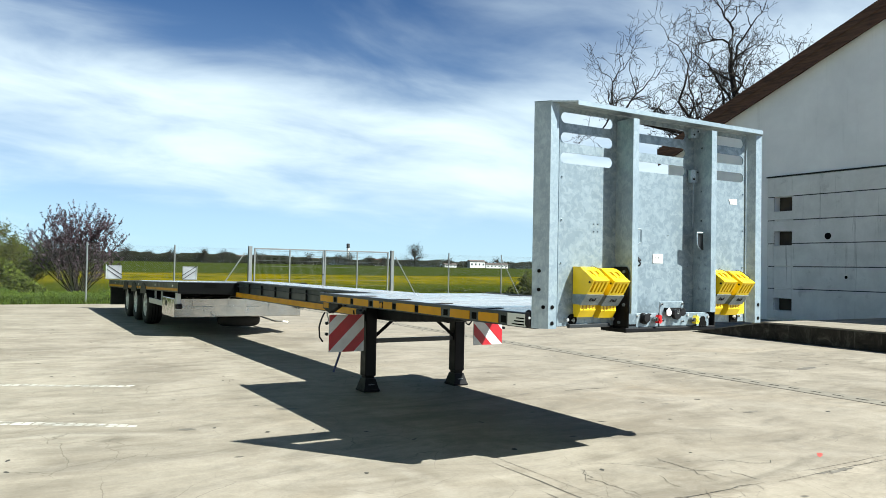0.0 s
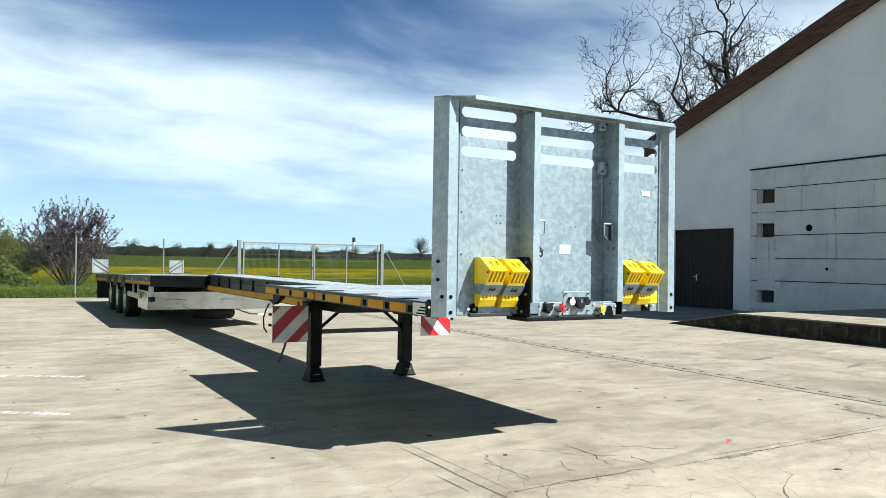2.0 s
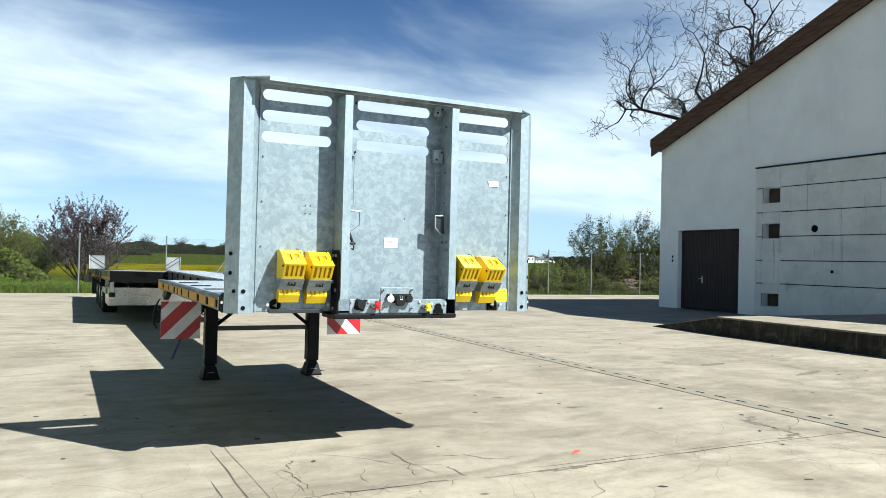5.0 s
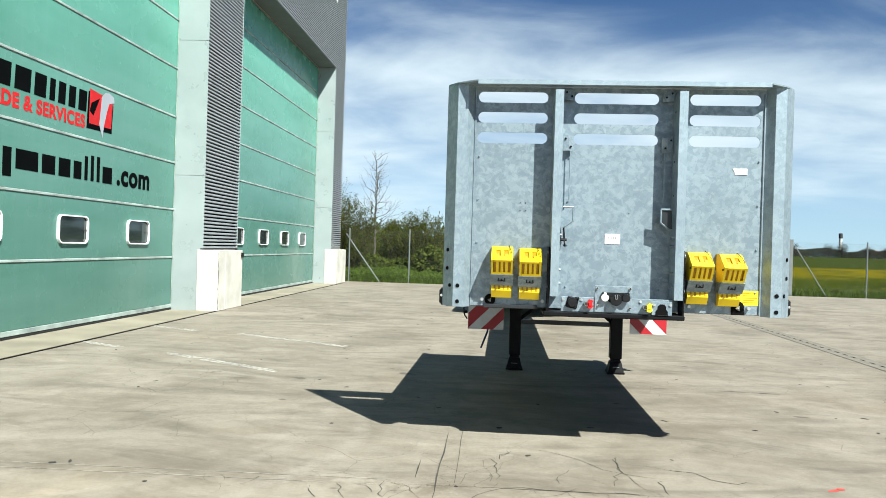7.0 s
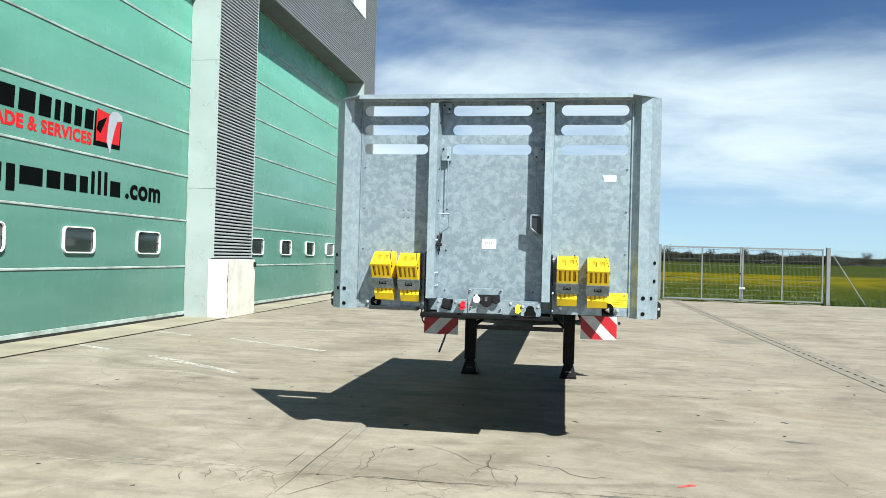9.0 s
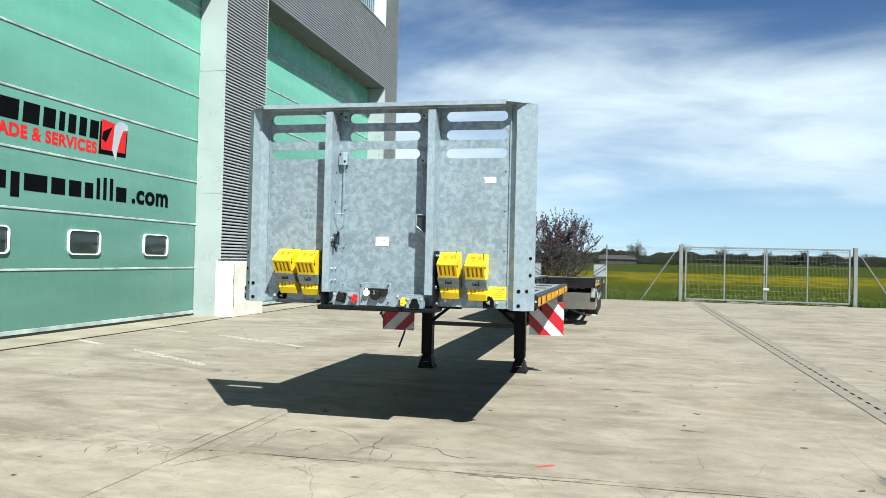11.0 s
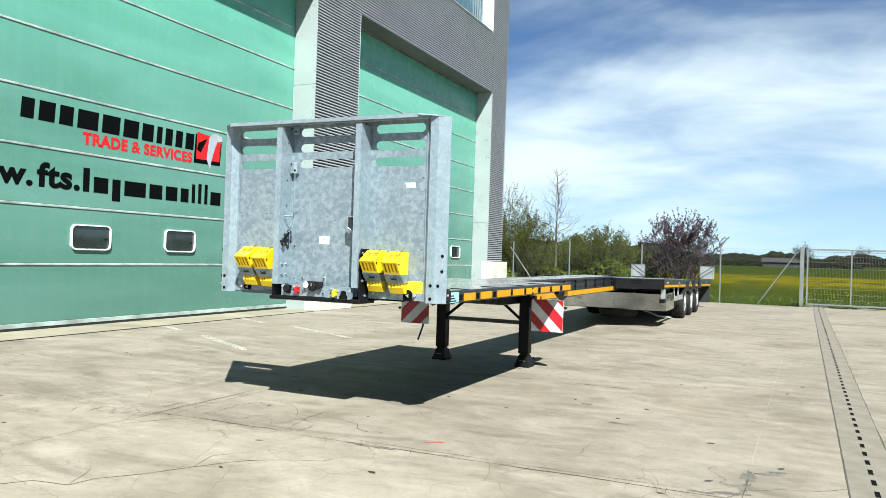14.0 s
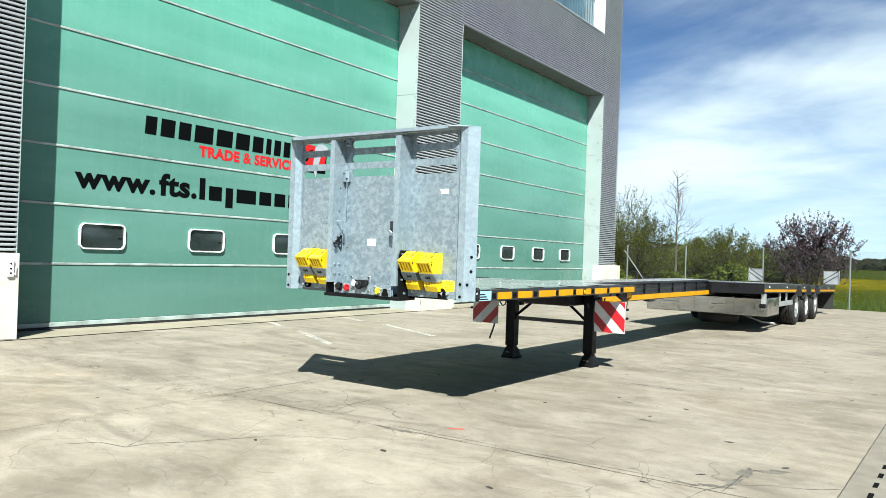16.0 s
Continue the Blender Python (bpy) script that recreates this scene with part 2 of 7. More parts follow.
def make_field():
    m = Mat("meadow_and_crops", (0.08, 0.13, 0.03), 1.0, 0, 0.0)
    p = m.world()
    y = m.axis(p, 1)
    edge = m.maths("ADD", y, m.maths("MULTIPLY", m.maths("SUBTRACT", m.noise(0.06, 5, 0.6, 0, p), 0.5), 16.0))
    blades = m.noise(5.0, 8, 0.75, 0, m.moved(p, (1, 0.35, 1)))
    grass = m.ramp(blades, (0.3, (0.014, 0.026, 0.003)), (0.55, (0.044, 0.064, 0.006)), (0.75, (0.086, 0.100, 0.010)))
    crop = m.ramp(m.noise(0.05, 4, 0.6, 0, m.moved(p, (1, 3, 1))), (0.3, (0.030, 0.046, 0.008)), (0.7, (0.044, 0.062, 0.012)))
    bloom = m.ramp(m.noise(0.5, 8, 0.8, 0, m.moved(p, (0.5, 0.22, 1))), (0.40, 0.0), (0.56, 1.0))
    band = m.ramp(m.maths("DIVIDE", edge, 200.0), (0.27, 0.0), (0.345, 1.0), (0.50, 1.0), (0.535, 0.0))
    far = m.ramp(m.maths("DIVIDE", edge, 200.0), (0.50, 0.0), (0.54, 1.0))
    c = m.mix(far, grass, crop)
    c = m.mix(m.maths("MULTIPLY", m.maths("MULTIPLY", band, bloom), 0.62), c, (0.25, 0.20, 0.004))
    c = m.mix(1.0, c, (0.74, 0.68, 0.72), "MULTIPLY")
    m.set(c)
    m.bump(blades, 0.6, 0.05)
    return m.m


def make_door_green():
    m = Mat("green_door_panel", (0.16, 0.46, 0.33), 0.22, 0.0, 0.16)
    p = m.world()
    sheen = m.noise(0.9, 5, 0.55, 0.3, m.moved(p, (1, 0.22, 1.5)))
    c = m.ramp(sheen, (0.3, (0.098, 0.255, 0.188)), (0.7, (0.150, 0.325, 0.255)))
    streak = m.ramp(m.noise(2.2, 6, 0.6, 0, m.moved(p, (1, 3.0, 0.12))), (0.45, 0.0), (0.75, 0.30))
    c = m.mix(streak, c, (0.17, 0.325, 0.26))
    # panels lighten with height: the sky's reflected brightness is put into their colour
    sky_rise = m.maths("DIVIDE", m.maths("ADD", m.axis(p, 2), m.maths("MULTIPLY", m.noise(0.35, 3, 0.5, 0, p), 1.6)), 9.5)
    c = m.mix(1.0, c, m.ramp(sky_rise, (0.12, (0.62, 0.595, 0.635)), (0.48, (0.79, 0.83, 0.885)), (0.85, (0.92, 1.25, 1.23))), "MULTIPLY")
    m.set(c, m.ramp(m.noise(1.6, 4, 0.5, 0, p), (0.3, 0.18), (0.7, 0.32)))
    m.bump(m.noise(0.9, 3, 0.5, 0, p), 0.03, 0.05)
    return m.m


def make_old_wall():
    m = Mat("old_white_render", (0.62, 0.63, 0.62), 0.9, 0, 0.2)
    p = m.world()
    c = m.ramp(m.noise(0.8, 8, 0.65, 0.2, p), (0.3, (0.77, 0.775, 0.77)), (0.65, (0.87, 0.875, 0.865)))
    drip = m.ramp(m.noise(1.4, 8, 0.7, 0, m.moved(p, (1, 1.8, 0.14))), (0.58, 0.0), (0.80, 0.30))
    c = m.mix(drip, c, (0.45, 0.45, 0.44))
    m.set(c).bump(m.noise(7, 8, 0.75, 0, p), 0.35, 0.02)
    return m.m


def make_formwork():
    m = Mat("shuttered_concrete", (0.5, 0.5, 0.48), 0.92, 0, 0.2)
    p = m.world()
    c = m.ramp(m.noise(1.1, 8, 0.7, 0.3, p), (0.3, (0.60, 0.60, 0.58)), (0.68, (0.78, 0.78, 0.755)))
    drip = m.ramp(m.noise(2.6, 8, 0.75, 0, m.moved(p, (1, 2.2, 0.10))), (0.58, 0.0), (0.68, 0.70))
    gate = m.ramp(m.noise(0.55, 3, 0.5, 0, m.moved(p, (1, 1, 0.8))), (0.46, 0.0), (0.58, 1.0))
    c = m.mix(m.maths("MULTIPLY", drip, gate), c, (0.20, 0.20, 0.19))
    blot = m.ramp(m.noise(1.9, 6, 0.7, 0.6, p), (0.60, 0.0), (0.72, 0.45))
    c = m.mix(blot, c, (0.30, 0.30, 0.285))
    m.set(c).bump(m.noise(9, 8, 0.75, 0, p), 0.4, 0.02)
    return m.m


def make_dock_face():
    m = Mat("black_mottled_dock_face", (0.04, 0.037, 0.03), 0.92, 0, 0.2)
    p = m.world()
    # near-black mottled tones, with paler streaks running down
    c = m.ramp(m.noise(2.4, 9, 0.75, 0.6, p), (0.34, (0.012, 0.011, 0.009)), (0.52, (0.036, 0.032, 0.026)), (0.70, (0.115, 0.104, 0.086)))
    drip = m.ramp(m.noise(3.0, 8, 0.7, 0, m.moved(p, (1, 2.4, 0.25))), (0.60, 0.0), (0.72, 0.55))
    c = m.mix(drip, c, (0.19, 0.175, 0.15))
    m.set(c).bump(m.noise(12, 8, 0.75, 0, p), 0.5, 0.02)
    return m.m


def make_dark_wood(name, a, b, rough=0.75, along=(14, 1.2, 1.2)):
    m = Mat(name, a, rough)
    v = m.moved(m.at(), along)
    c = m.ramp(m.noise(2.0, 8, 0.7, 0.6, v), (0.3, a), (0.7, b))
    c = m.mix(m.ramp(m.random(), (0.0, 0.0), (1.0, 0.35)), c, a)
    m.set(c).bump(m.noise(4, 8, 0.7, 0.4, v), 0.35, 0.006)
    return m.m


def make_rubber():
    m = Mat("tyre_rubber", (0.02, 0.02, 0.021), 0.75, 0, 0.35)
    c = m.ramp(m.noise(6, 6, 0.6), (0.3, (0.008, 0.008, 0.008)), (0.7, (0.020, 0.019, 0.018)))
    m.set(c).bump(m.noise(60, 3), 0.15, 0.003)
    return m.m


def make_deck():
    m = Mat("phenolic_deck_board", (0.10, 0.085, 0.075), 0.32)
    p = m.at()
    c = m.ramp(m.noise(1.4, 8, 0.68, 0.5, m.moved(p, (1, 0.35, 1))), (0.3, (0.16, 0.16, 0.165)), (0.7, (0.30, 0.295, 0.29)))
    dust = m.ramp(m.noise(0.8, 8, 0.7, 0.8), (0.45, 0.0), (0.75, 0.6))
    c = m.mix(dust, c, (0.34, 0.31, 0.28))
    m.set(c, m.ramp(m.noise(3, 6), (0.3, 0.10), (0.7, 0.28)))
    m.bump(m.noise(90, 2), 0.05, 0.002)
    return m.m


def make_foliage(name, a, b, c3):
    m = Mat(name, a, 0.8, 0, 0.08)
    c = m.ramp(m.island(), (0.0, a), (0.55, b), (1.0, c3))
    m.set(c)
    m.b.inputs["Subsurface Weight"].default_value = 0.0
    return m.m


def make_bark(name, a, b):
    m = Mat(name, a, 0.9, 0, 0.2)
    v = m.moved(m.at(), (6, 6, 1.5))
    m.set(m.ramp(m.noise(3, 8, 0.7, 0.3, v), (0.3, a), (0.7, b))).bump(m.noise(5, 8, 0.7, 0.3, v), 0.5, 0.02)
    return m.m


def make_glass(name, tint, rough=0.06):
    m = Mat(name, tint, rough, 0, 0.8)
    m.set(m.ramp(m.noise(1.2, 3), (0.3, tint), (0.7, tuple(c * 1.7 for c in tint))))
    return m.m


GALV = make_galvanised()
ZINCBAR = make_galvanised("bright_zinc_profile", 1.16, 0.6)
YARD = make_yard()
FIELD = make_field()
GREEN = make_door_green()
RENDER = make_old_wall()
FORM = make_formwork()
RUBBER = make_rubber()
DECK = make_deck()
ALU = painted("brushed_aluminium", (0.496, 0.512, 0.512), 0.38, 0.65, 0.08, 2.0)
SILVER = painted("silver_cladding", (0.34, 0.385, 0.38), 0.34, 0.2, 0.06, 0.7)
CORR = painted("silver_corrugated_cladding", (0.345, 0.365, 0.378), 0.42, 0.25, 0.05, 1.5)
WHITE = painted("white_render", (0.56, 0.53, 0.465), 0.85, 0, 0.12, 1.4)
INOX = painted("stainless_steel", (0.44, 0.44, 0.43), 0.17, 0.95, 0.12, 1.3)
BLACK = painted("black_coated_steel", (0.005, 0.005, 0.006), 0.50, 0.0, 0.15, 2.0, 0.15)
ANTHRA = painted("anthracite_steel", (0.020, 0.023, 0.026), 0.40, 0.1, 0.12, 1.0)
YELLOW = painted("yellow_plastic", (0.74, 0.51, 0.008), 0.38, 0, 0.06, 6.0)
AMBER = painted("amber_reflective_tape", (0.56, 0.255, 0.004), 0.40, 0, 0.10, 5.0, 0.15)
LEMON = painted("lemon_sticker", (0.818, 0.651, 0.0279), 0.45, 0, 0.05, 6.0)
RED = painted("red_reflective", (0.36, 0.010, 0.018), 0.38, 0, 0.08, 6.0)
WHITEFILM = painted("white_reflective", (0.62, 0.62, 0.62), 0.42, 0, 0.08, 6.0)
PAPER = painted("white_paper", (0.656, 0.656, 0.64), 0.7, 0, 0.03, 6.0)
RIM = painted("polished_rim", (0.66, 0.67, 0.67), 0.30, 0.35, 0.05, 3.0)
INK = painted("black_lettering", (0.003, 0.0037, 0.004), 0.95, 0, 0.08, 2.0, 0.02)
STRIP = painted("door_joint_strip", (0.325, 0.385, 0.36), 0.48, 0.05, 0.25, 2.2, 0.4)
PALEBLUE = painted("pale_blue_plate", (0.30, 0.52, 0.60), 0.5, 0, 0.05, 6.0)
REDINK = painted("red_lettering", (0.52, 0.014, 0.016), 0.5, 0, 0.06, 2.0, 0.2)
WHITEINK = painted("white_lettering", (0.78, 0.80, 0.78), 0.5, 0, 0.03, 2.0)
PLASTIC = painted("black_plastic", (0.007, 0.007, 0.008), 0.5, 0, 0.10, 8.0, 0.25)
BLUEHOSE = painted("blue_hose", (0.012, 0.02, 0.09), 0.4, 0, 0.08, 8.0)
GUM = painted("black_rubber_seal", (0.015, 0.015, 0.015), 0.7, 0, 0.1, 4.0)
FADED = painted("faded_road_paint", (0.41, 0.39, 0.345), 0.85, 0, 0.14, 2.0)
ZINC = painted("galvanised_fence", (0.165, 0.178, 0.178), 0.5, 0.3, 0.08, 3.0)
WIRE = painted("green_grey_wire", (0.085, 0.095, 0.088), 0.5, 0.2, 0.08, 3.0)
PANE = make_glass("dark_pane", (0.016, 0.023, 0.022), 0.04)
SHADEPANE = make_glass("blue_grey_pane", (0.05, 0.085, 0.105), 0.12)
DOORWOOD = make_dark_wood("dark_stained_planks", (0.006, 0.0032, 0.0028), (0.034, 0.014, 0.010), 0.65, (9, 9, 0.6))
ROOFWOOD = make_dark_wood("weathered_brown_fascia", (0.030, 0.015, 0.009), (0.17, 0.085, 0.048), 0.85, (6, 0.7, 9))
TILE = painted("brown_roof_tile", (0.14, 0.07, 0.045), 0.8, 0, 0.2, 2.0)
TARRED = painted("dark_weathered_concrete", (0.040, 0.037, 0.031), 0.9, 0, 0.35, 2.5)
GROOVESHADE = painted("cladding_groove_shade", (0.016, 0.018, 0.021), 0.8, 0, 0.1, 2.0, 0.1)
SOFFIT = painted("grey_soffit_sheet", (0.135, 0.145, 0.142), 0.6, 0.0, 0.08, 0.7, 0.3)
GREYBOARD = painted("grey_board_back", (0.25, 0.265, 0.28), 0.5, 0.1, 0.15, 3.0)
EMBLEM = painted("grey_emblem", (0.34, 0.36, 0.40), 0.5, 0, 0.06, 3.0)
REVEAL = painted("brown_opening_back", (0.060, 0.046, 0.034), 0.9, 0, 0.25, 3.0)
SLOT = painted("dark_gap", (0.006, 0.006, 0.006), 0.95, 0, 0.1, 2.0, 0.05)
CRACK = painted("crack_dirt", (0.068, 0.06, 0.0496), 0.95, 0, 0.2, 6.0)
DAMP = painted("damp_stain", (0.125, 0.112, 0.092), 0.75, 0, 0.25, 5.0)
FILLER = painted("pale_joint_filler", (0.315, 0.290, 0.245), 0.9, 0, 0.25, 3.0)
REDPAINT = painted("red_spray_mark", (0.46, 0.07, 0.055), 0.8, 0, 0.1, 8.0)
CHANNEL = painted("drain_concrete", (0.192, 0.173, 0.142), 0.9, 0, 0.14, 3.0, 0.12)

# ---------------------------------------------------------------- building tools
def link(name, mesh, mat, parent=None, label="", m=None):
    mesh.materials.append(mat) if not mesh.materials else None
    ob = new(name, mesh)
    if parent is not None:
        ob.parent = parent
    if m is not None:
        ob.matrix_local = m
    return tagged(ob, label)


def part(name, bm, mat, parent=None, label="", m=None, smooth=False):
    """Links a bmesh as one mesh object, as a rule under a thing or a part."""
    bmesh.ops.recalc_face_normals(bm, faces=bm.faces)
    mesh = bpy.data.meshes.new(name)
    if smooth:
        for f in bm.faces:
            f.smooth = True
    bm.to_mesh(mesh)
    bm.free()
    return link(name, mesh, mat, parent, label, m)


def thing(name, m, label, category, group="", kind=""):
    ob = new(name)
    ob.empty_display_size = 0.2
    ob.matrix_world = m
    return tagged(ob, label, category, group, kind)


def box(bm, x0, x1, y0, y1, z0, z1, bevel=0.0, m=None):
    """A box, with its edges bevelled where bevel is given."""
    vs = [bm.verts.new((x, y, z)) for z in (z0, z1) for y in (y0, y1) for x in (x0, x1)]
    fs = [bm.faces.new([vs[i] for i in q]) for q in ((0, 2, 3, 1), (4, 5, 7, 6), (0, 1, 5, 4), (2, 6, 7, 3), (0, 4, 6, 2), (1, 3, 7, 5))]
    if bevel:
        es = list({e for f in fs for e in f.edges})
        out = bmesh.ops.bevel(bm, geom=es, offset=bevel, segments=1, affect="EDGES", profile=0.5)
        vs = list({v for f in out["faces"] for v in f.verts} | {v for v in vs if v.is_valid})
    if m is not None:
        bmesh.ops.transform(bm, matrix=m, verts=vs)
    return bm


def boxed(*a, **k):
    return box(bmesh.new(), *a, **k)


def tube(bm, a, b, r, n=8, r2=None):
    """A closed rod from a to b."""
    a, b = Vector(a), Vector(b)
    r2 = r if r2 is None else r2
    q = (b - a).to_track_quat("Z", "Y").to_matrix()
    rings = []
    for p, rr in ((a, r), (b, r2)):
        rings.append([bm.verts.new(p + q @ Vector((rr * math.cos(2 * math.pi * i / n), rr * math.sin(2 * math.pi * i / n), 0))) for i in range(n)])
    for i in range(n):
        bm.faces.new((rings[0][i], rings[0][(i + 1) % n], rings[1][(i + 1) % n], rings[1][i]))
    bm.faces.new(rings[0][::-1])
    bm.faces.new(rings[1])
    return bm


def hose(bm, pts, r, n=6):
    """A bent rod through points."""
    for a, b in zip(pts, pts[1:]):
        tube(bm, a, b, r, n)
    return bm


def slab(bm, outline, z0, z1, m=None):
    """An outline in x and y, drawn up from z0 to z1."""
    lo = [bm.verts.new((x, y, z0)) for x, y in outline]
    hi = [bm.verts.new((x, y, z1)) for x, y in outline]
    n = len(outline)
    bm.faces.new(lo[::-1])
    bm.faces.new(hi)
    for i in range(n):
        bm.faces.new((lo[i], lo[(i + 1) % n], hi[(i + 1) % n], hi[i]))
    if m is not None:
        bmesh.ops.transform(bm, matrix=m, verts=lo + hi)
    return bm


FRONT = Matrix(((1, 0, 0, 0), (0, 0, -1, 0), (0, 1, 0, 0), (0, 0, 0, 1)))  # x, y of a drawing -> x, z of the world; height -> towards -y
SIDE = Matrix(((0, 0, 1, 0), (1, 0, 0, 0), (0, 1, 0, 0), (0, 0, 0, 1)))  # x, y of a drawing -> y, z; height -> +x


def lathe(bm, profile, n=32, m=None):
    """A profile of (radius, height) turned about z."""
    rings = [[bm.verts.new((r * math.cos(2 * math.pi * i / n), r * math.sin(2 * math.pi * i / n), h)) for i in range(n)] for r, h in profile]
    for a, b in zip(rings, rings[1:]):
        for i in range(n):
            bm.faces.new((a[i], a[(i + 1) % n], b[(i + 1) % n], b[i]))
    for ring, flip in ((rings[0], True), (rings[-1], False)):
        bm.faces.new(ring[::-1] if flip else ring)
    if m is not None:
        bmesh.ops.transform(bm, matrix=m, verts=[v for r in rings for v in r])
    return bm


def plain(name, verts, faces, mat, parent=None, label=""):
    mesh = bpy.data.meshes.new(name)
    mesh.from_pydata(verts, [], faces)
    mesh.update()
    return link(name, mesh, mat, parent, label)

# ---------------------------------------------------------------- ground and yard
W, D = -2.54, -3.24          # face of the hall's cladding, face of its doors
EDGE = 31.0                  # the yard's far edge



def rise(y):
    """The fields climb very gently behind the yard."""
    return -0.06 + 0.0065 * min(max(0.0, y - 42), 420)


ROWS_Y = (-1500, 42, 90, 200, 462, 2300)
field = plain("ground", [(x, y, rise(y)) for y in ROWS_Y for x in (-1800, 1800)], [(2 * k, 2 * k + 1, 2 * k + 3, 2 * k + 2) for k in range(len(ROWS_Y) - 1)], FIELD)
tagged(field, "flat green meadow with yellow dandelions and crop fields beyond", "ground", kind="structure")
yard = part("pavement", boxed(-28, 60, -45, EDGE, -0.3, 0.0), YARD)
tagged(yard, "pale worn concrete yard with cracks, stains and tyre marks", "pavement", kind="structure")

# ---------------------------------------------------------------- the hall
hall = thing("industrial_hall", pose(0, 0, 0), "modern industrial hall with grey corrugated cladding and green doors", "building")


def cladding(y0, y1, z0, z1):
    """A sheet of horizontal ribs, facing +x, with deep grooves whose shade is put into their colour."""
    pitch, verts, faces, dark = 0.080, [], [], []
    prev = None
    rows = []
    for k in range(int((z1 - z0) / pitch) + 1):
        for dz, dx in ((0.0, 0.0), (0.030, 0.0), (0.032, 0.052), (0.040, 0.065), (0.068, 0.065), (0.076, 0.052)):
            if z0 + k * pitch + dz < z1:
                rows.append((z0 + k * pitch + dz, dx))
    rows.append((z1, 0.0))
    for i, (zz, dx) in enumerate(rows):
        verts += [(W - 0.059 + dx, y0, zz), (W - 0.059 + dx, y1, zz)]
        if i:
            faces.append((2 * i - 2, 2 * i - 1, 2 * i + 1, 2 * i))
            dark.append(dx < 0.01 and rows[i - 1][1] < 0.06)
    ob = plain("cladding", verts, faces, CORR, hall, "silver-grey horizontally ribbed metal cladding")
    # groove faces take a near-black colour that stands in for rib shadow
    ob.data.materials.append(GROOVESHADE)
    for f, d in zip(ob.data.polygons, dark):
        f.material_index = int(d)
    return ob


TOP = 14.2
OPEN1, OPEN2 = (4.49, 15.18), (17.40, 28.42)
HEAD = 8.55
END = 30.25
for y0, y1, z0, z1 in ((-14, OPEN1[0], 1.36, TOP), (OPEN1[1], OPEN2[0], 1.36, TOP), (OPEN2[1], END, 1.36, TOP),
                       (OPEN1[0], OPEN1[1], HEAD, TOP), (OPEN2[0], 18.2, HEAD, TOP), (18.2, 28.25, HEAD, 11.03), (18.2, 28.25, 13.2, TOP), (28.25, OPEN2[1], HEAD, TOP)):
    cladding(y0, y1, z0, z1)
BACK = (-3.42, W - 0.064)
for y0, y1, z0, z1 in ((-14, OPEN1[0] - 0.006, 0, TOP), (OPEN1[1] + 0.006, OPEN2[0] - 0.006, 0, TOP), (OPEN2[1] + 0.006, END, 0, TOP), (*OPEN1, HEAD + 0.006, TOP),
                       (*OPEN2, HEAD + 0.006, 11.0), (OPEN2[0], 18.19, 11.002, TOP), (28.26, OPEN2[1], 11.002, TOP), (18.2, 28.25, 13.21, TOP)):
    part("wall", boxed(*BACK, y0, y1, z0, z1), WHITE, hall, "white rendered wall behind the cladding")
part("inner_wall", boxed(-26, -3.43, -14, END, 0, TOP - 0.05), WHITE, hall)
part("roof", boxed(-26.2, W + 0.06, -14.2, END + 0.06, TOP, TOP + 0.35, 0.03), ALU, hall, "flat roof with a metal edge")
for y in (OPEN1[1] - 0.004, OPEN2[1] - 0.004):
    for z0, z1 in ((0.0, 3.0), (3.006, 6.0), (6.006, HEAD - 0.024)):
        part("jamb_sheet", boxed(-3.22, W + 0.012, y - 0.012, y, z0, z1, 0.003), SILVER, hall, "silver sheet-metal door jamb")
for y in (OPEN1[0] + 0.004, OPEN2[0] + 0.004):
    part("jamb", boxed(-3.22, W + 0.012, y, y + 0.012, 0, HEAD - 0.004, 0.003), SILVER, hall, "silver sheet-metal door jamb")
for y0, y1 in (OPEN1, OPEN2):
    part("lintel", boxed(-3.22, W + 0.014, y0 + 0.02, y1 - 0.02, HEAD - 0.02, HEAD + 0.004, 0.003), SOFFIT, hall, "grey sheet-metal lintel")
for x0, x1, y0, y1 in ((-2.78, -2.30, -14, OPEN1[0] - 0.05), (-2.66, -2.17, OPEN1[1] - 0.03, 15.62), (-2.66, -2.172, 15.634, 16.78), (-2.78, -2.30, OPEN2[1] - 0.03, END + 0.05)):
    part("plinth", boxed(x0, x1, y0, y1, 0, 1.36, 0.012), WHITE, hall, "white concrete plinth block")
# strip added to draw the dark gap line under the cladding
part("flashing", boxed(W - 0.055, W + 0.03, OPEN1[1] - 0.02, OPEN2[0] + 0.02, 1.362, 1.392, 0.003), GUM, hall, "dark strip drawn for the gap below the cladding")
part("kerb", boxed(-2.66, W - 0.02, 16.79, OPEN2[0] + 0.03, 0, 1.355, 0.01), WHITE, hall)
rc = random.Random(11)
chip = [(15.15, 1.30), (15.17, 1.12), (15.14, 0.93), (15.17, 0.71), (15.15, 0.52), (15.18, 0.33), (15.15, 0.14), (15.17, 0.02)]
for (ya, za), (yb, zb) in zip(chip, chip[1:]):
    k = rc.uniform(0.012, 0.035)
    part("chip", slab(bmesh.new(), [(ya, za), (ya + k, za - 0.02), (yb + k * 0.7, zb + 0.03), (yb, zb + 0.004)], 0.001, 0.004, pose(-2.17, 0, 0) @ SIDE), CRACK, hall, "ragged dark crack down the plinth's corner")
part("wall_bracket", boxed(-2.172, -2.13, 16.66, 16.76, 1.18, 1.30, 0.006), PLASTIC, hall)
latch_box = part("switch_box", boxed(-2.298, -2.262, 4.235, 4.335, 0.99, 1.255, 0.008), WHITEINK, hall, "small white switch box with three dark buttons")
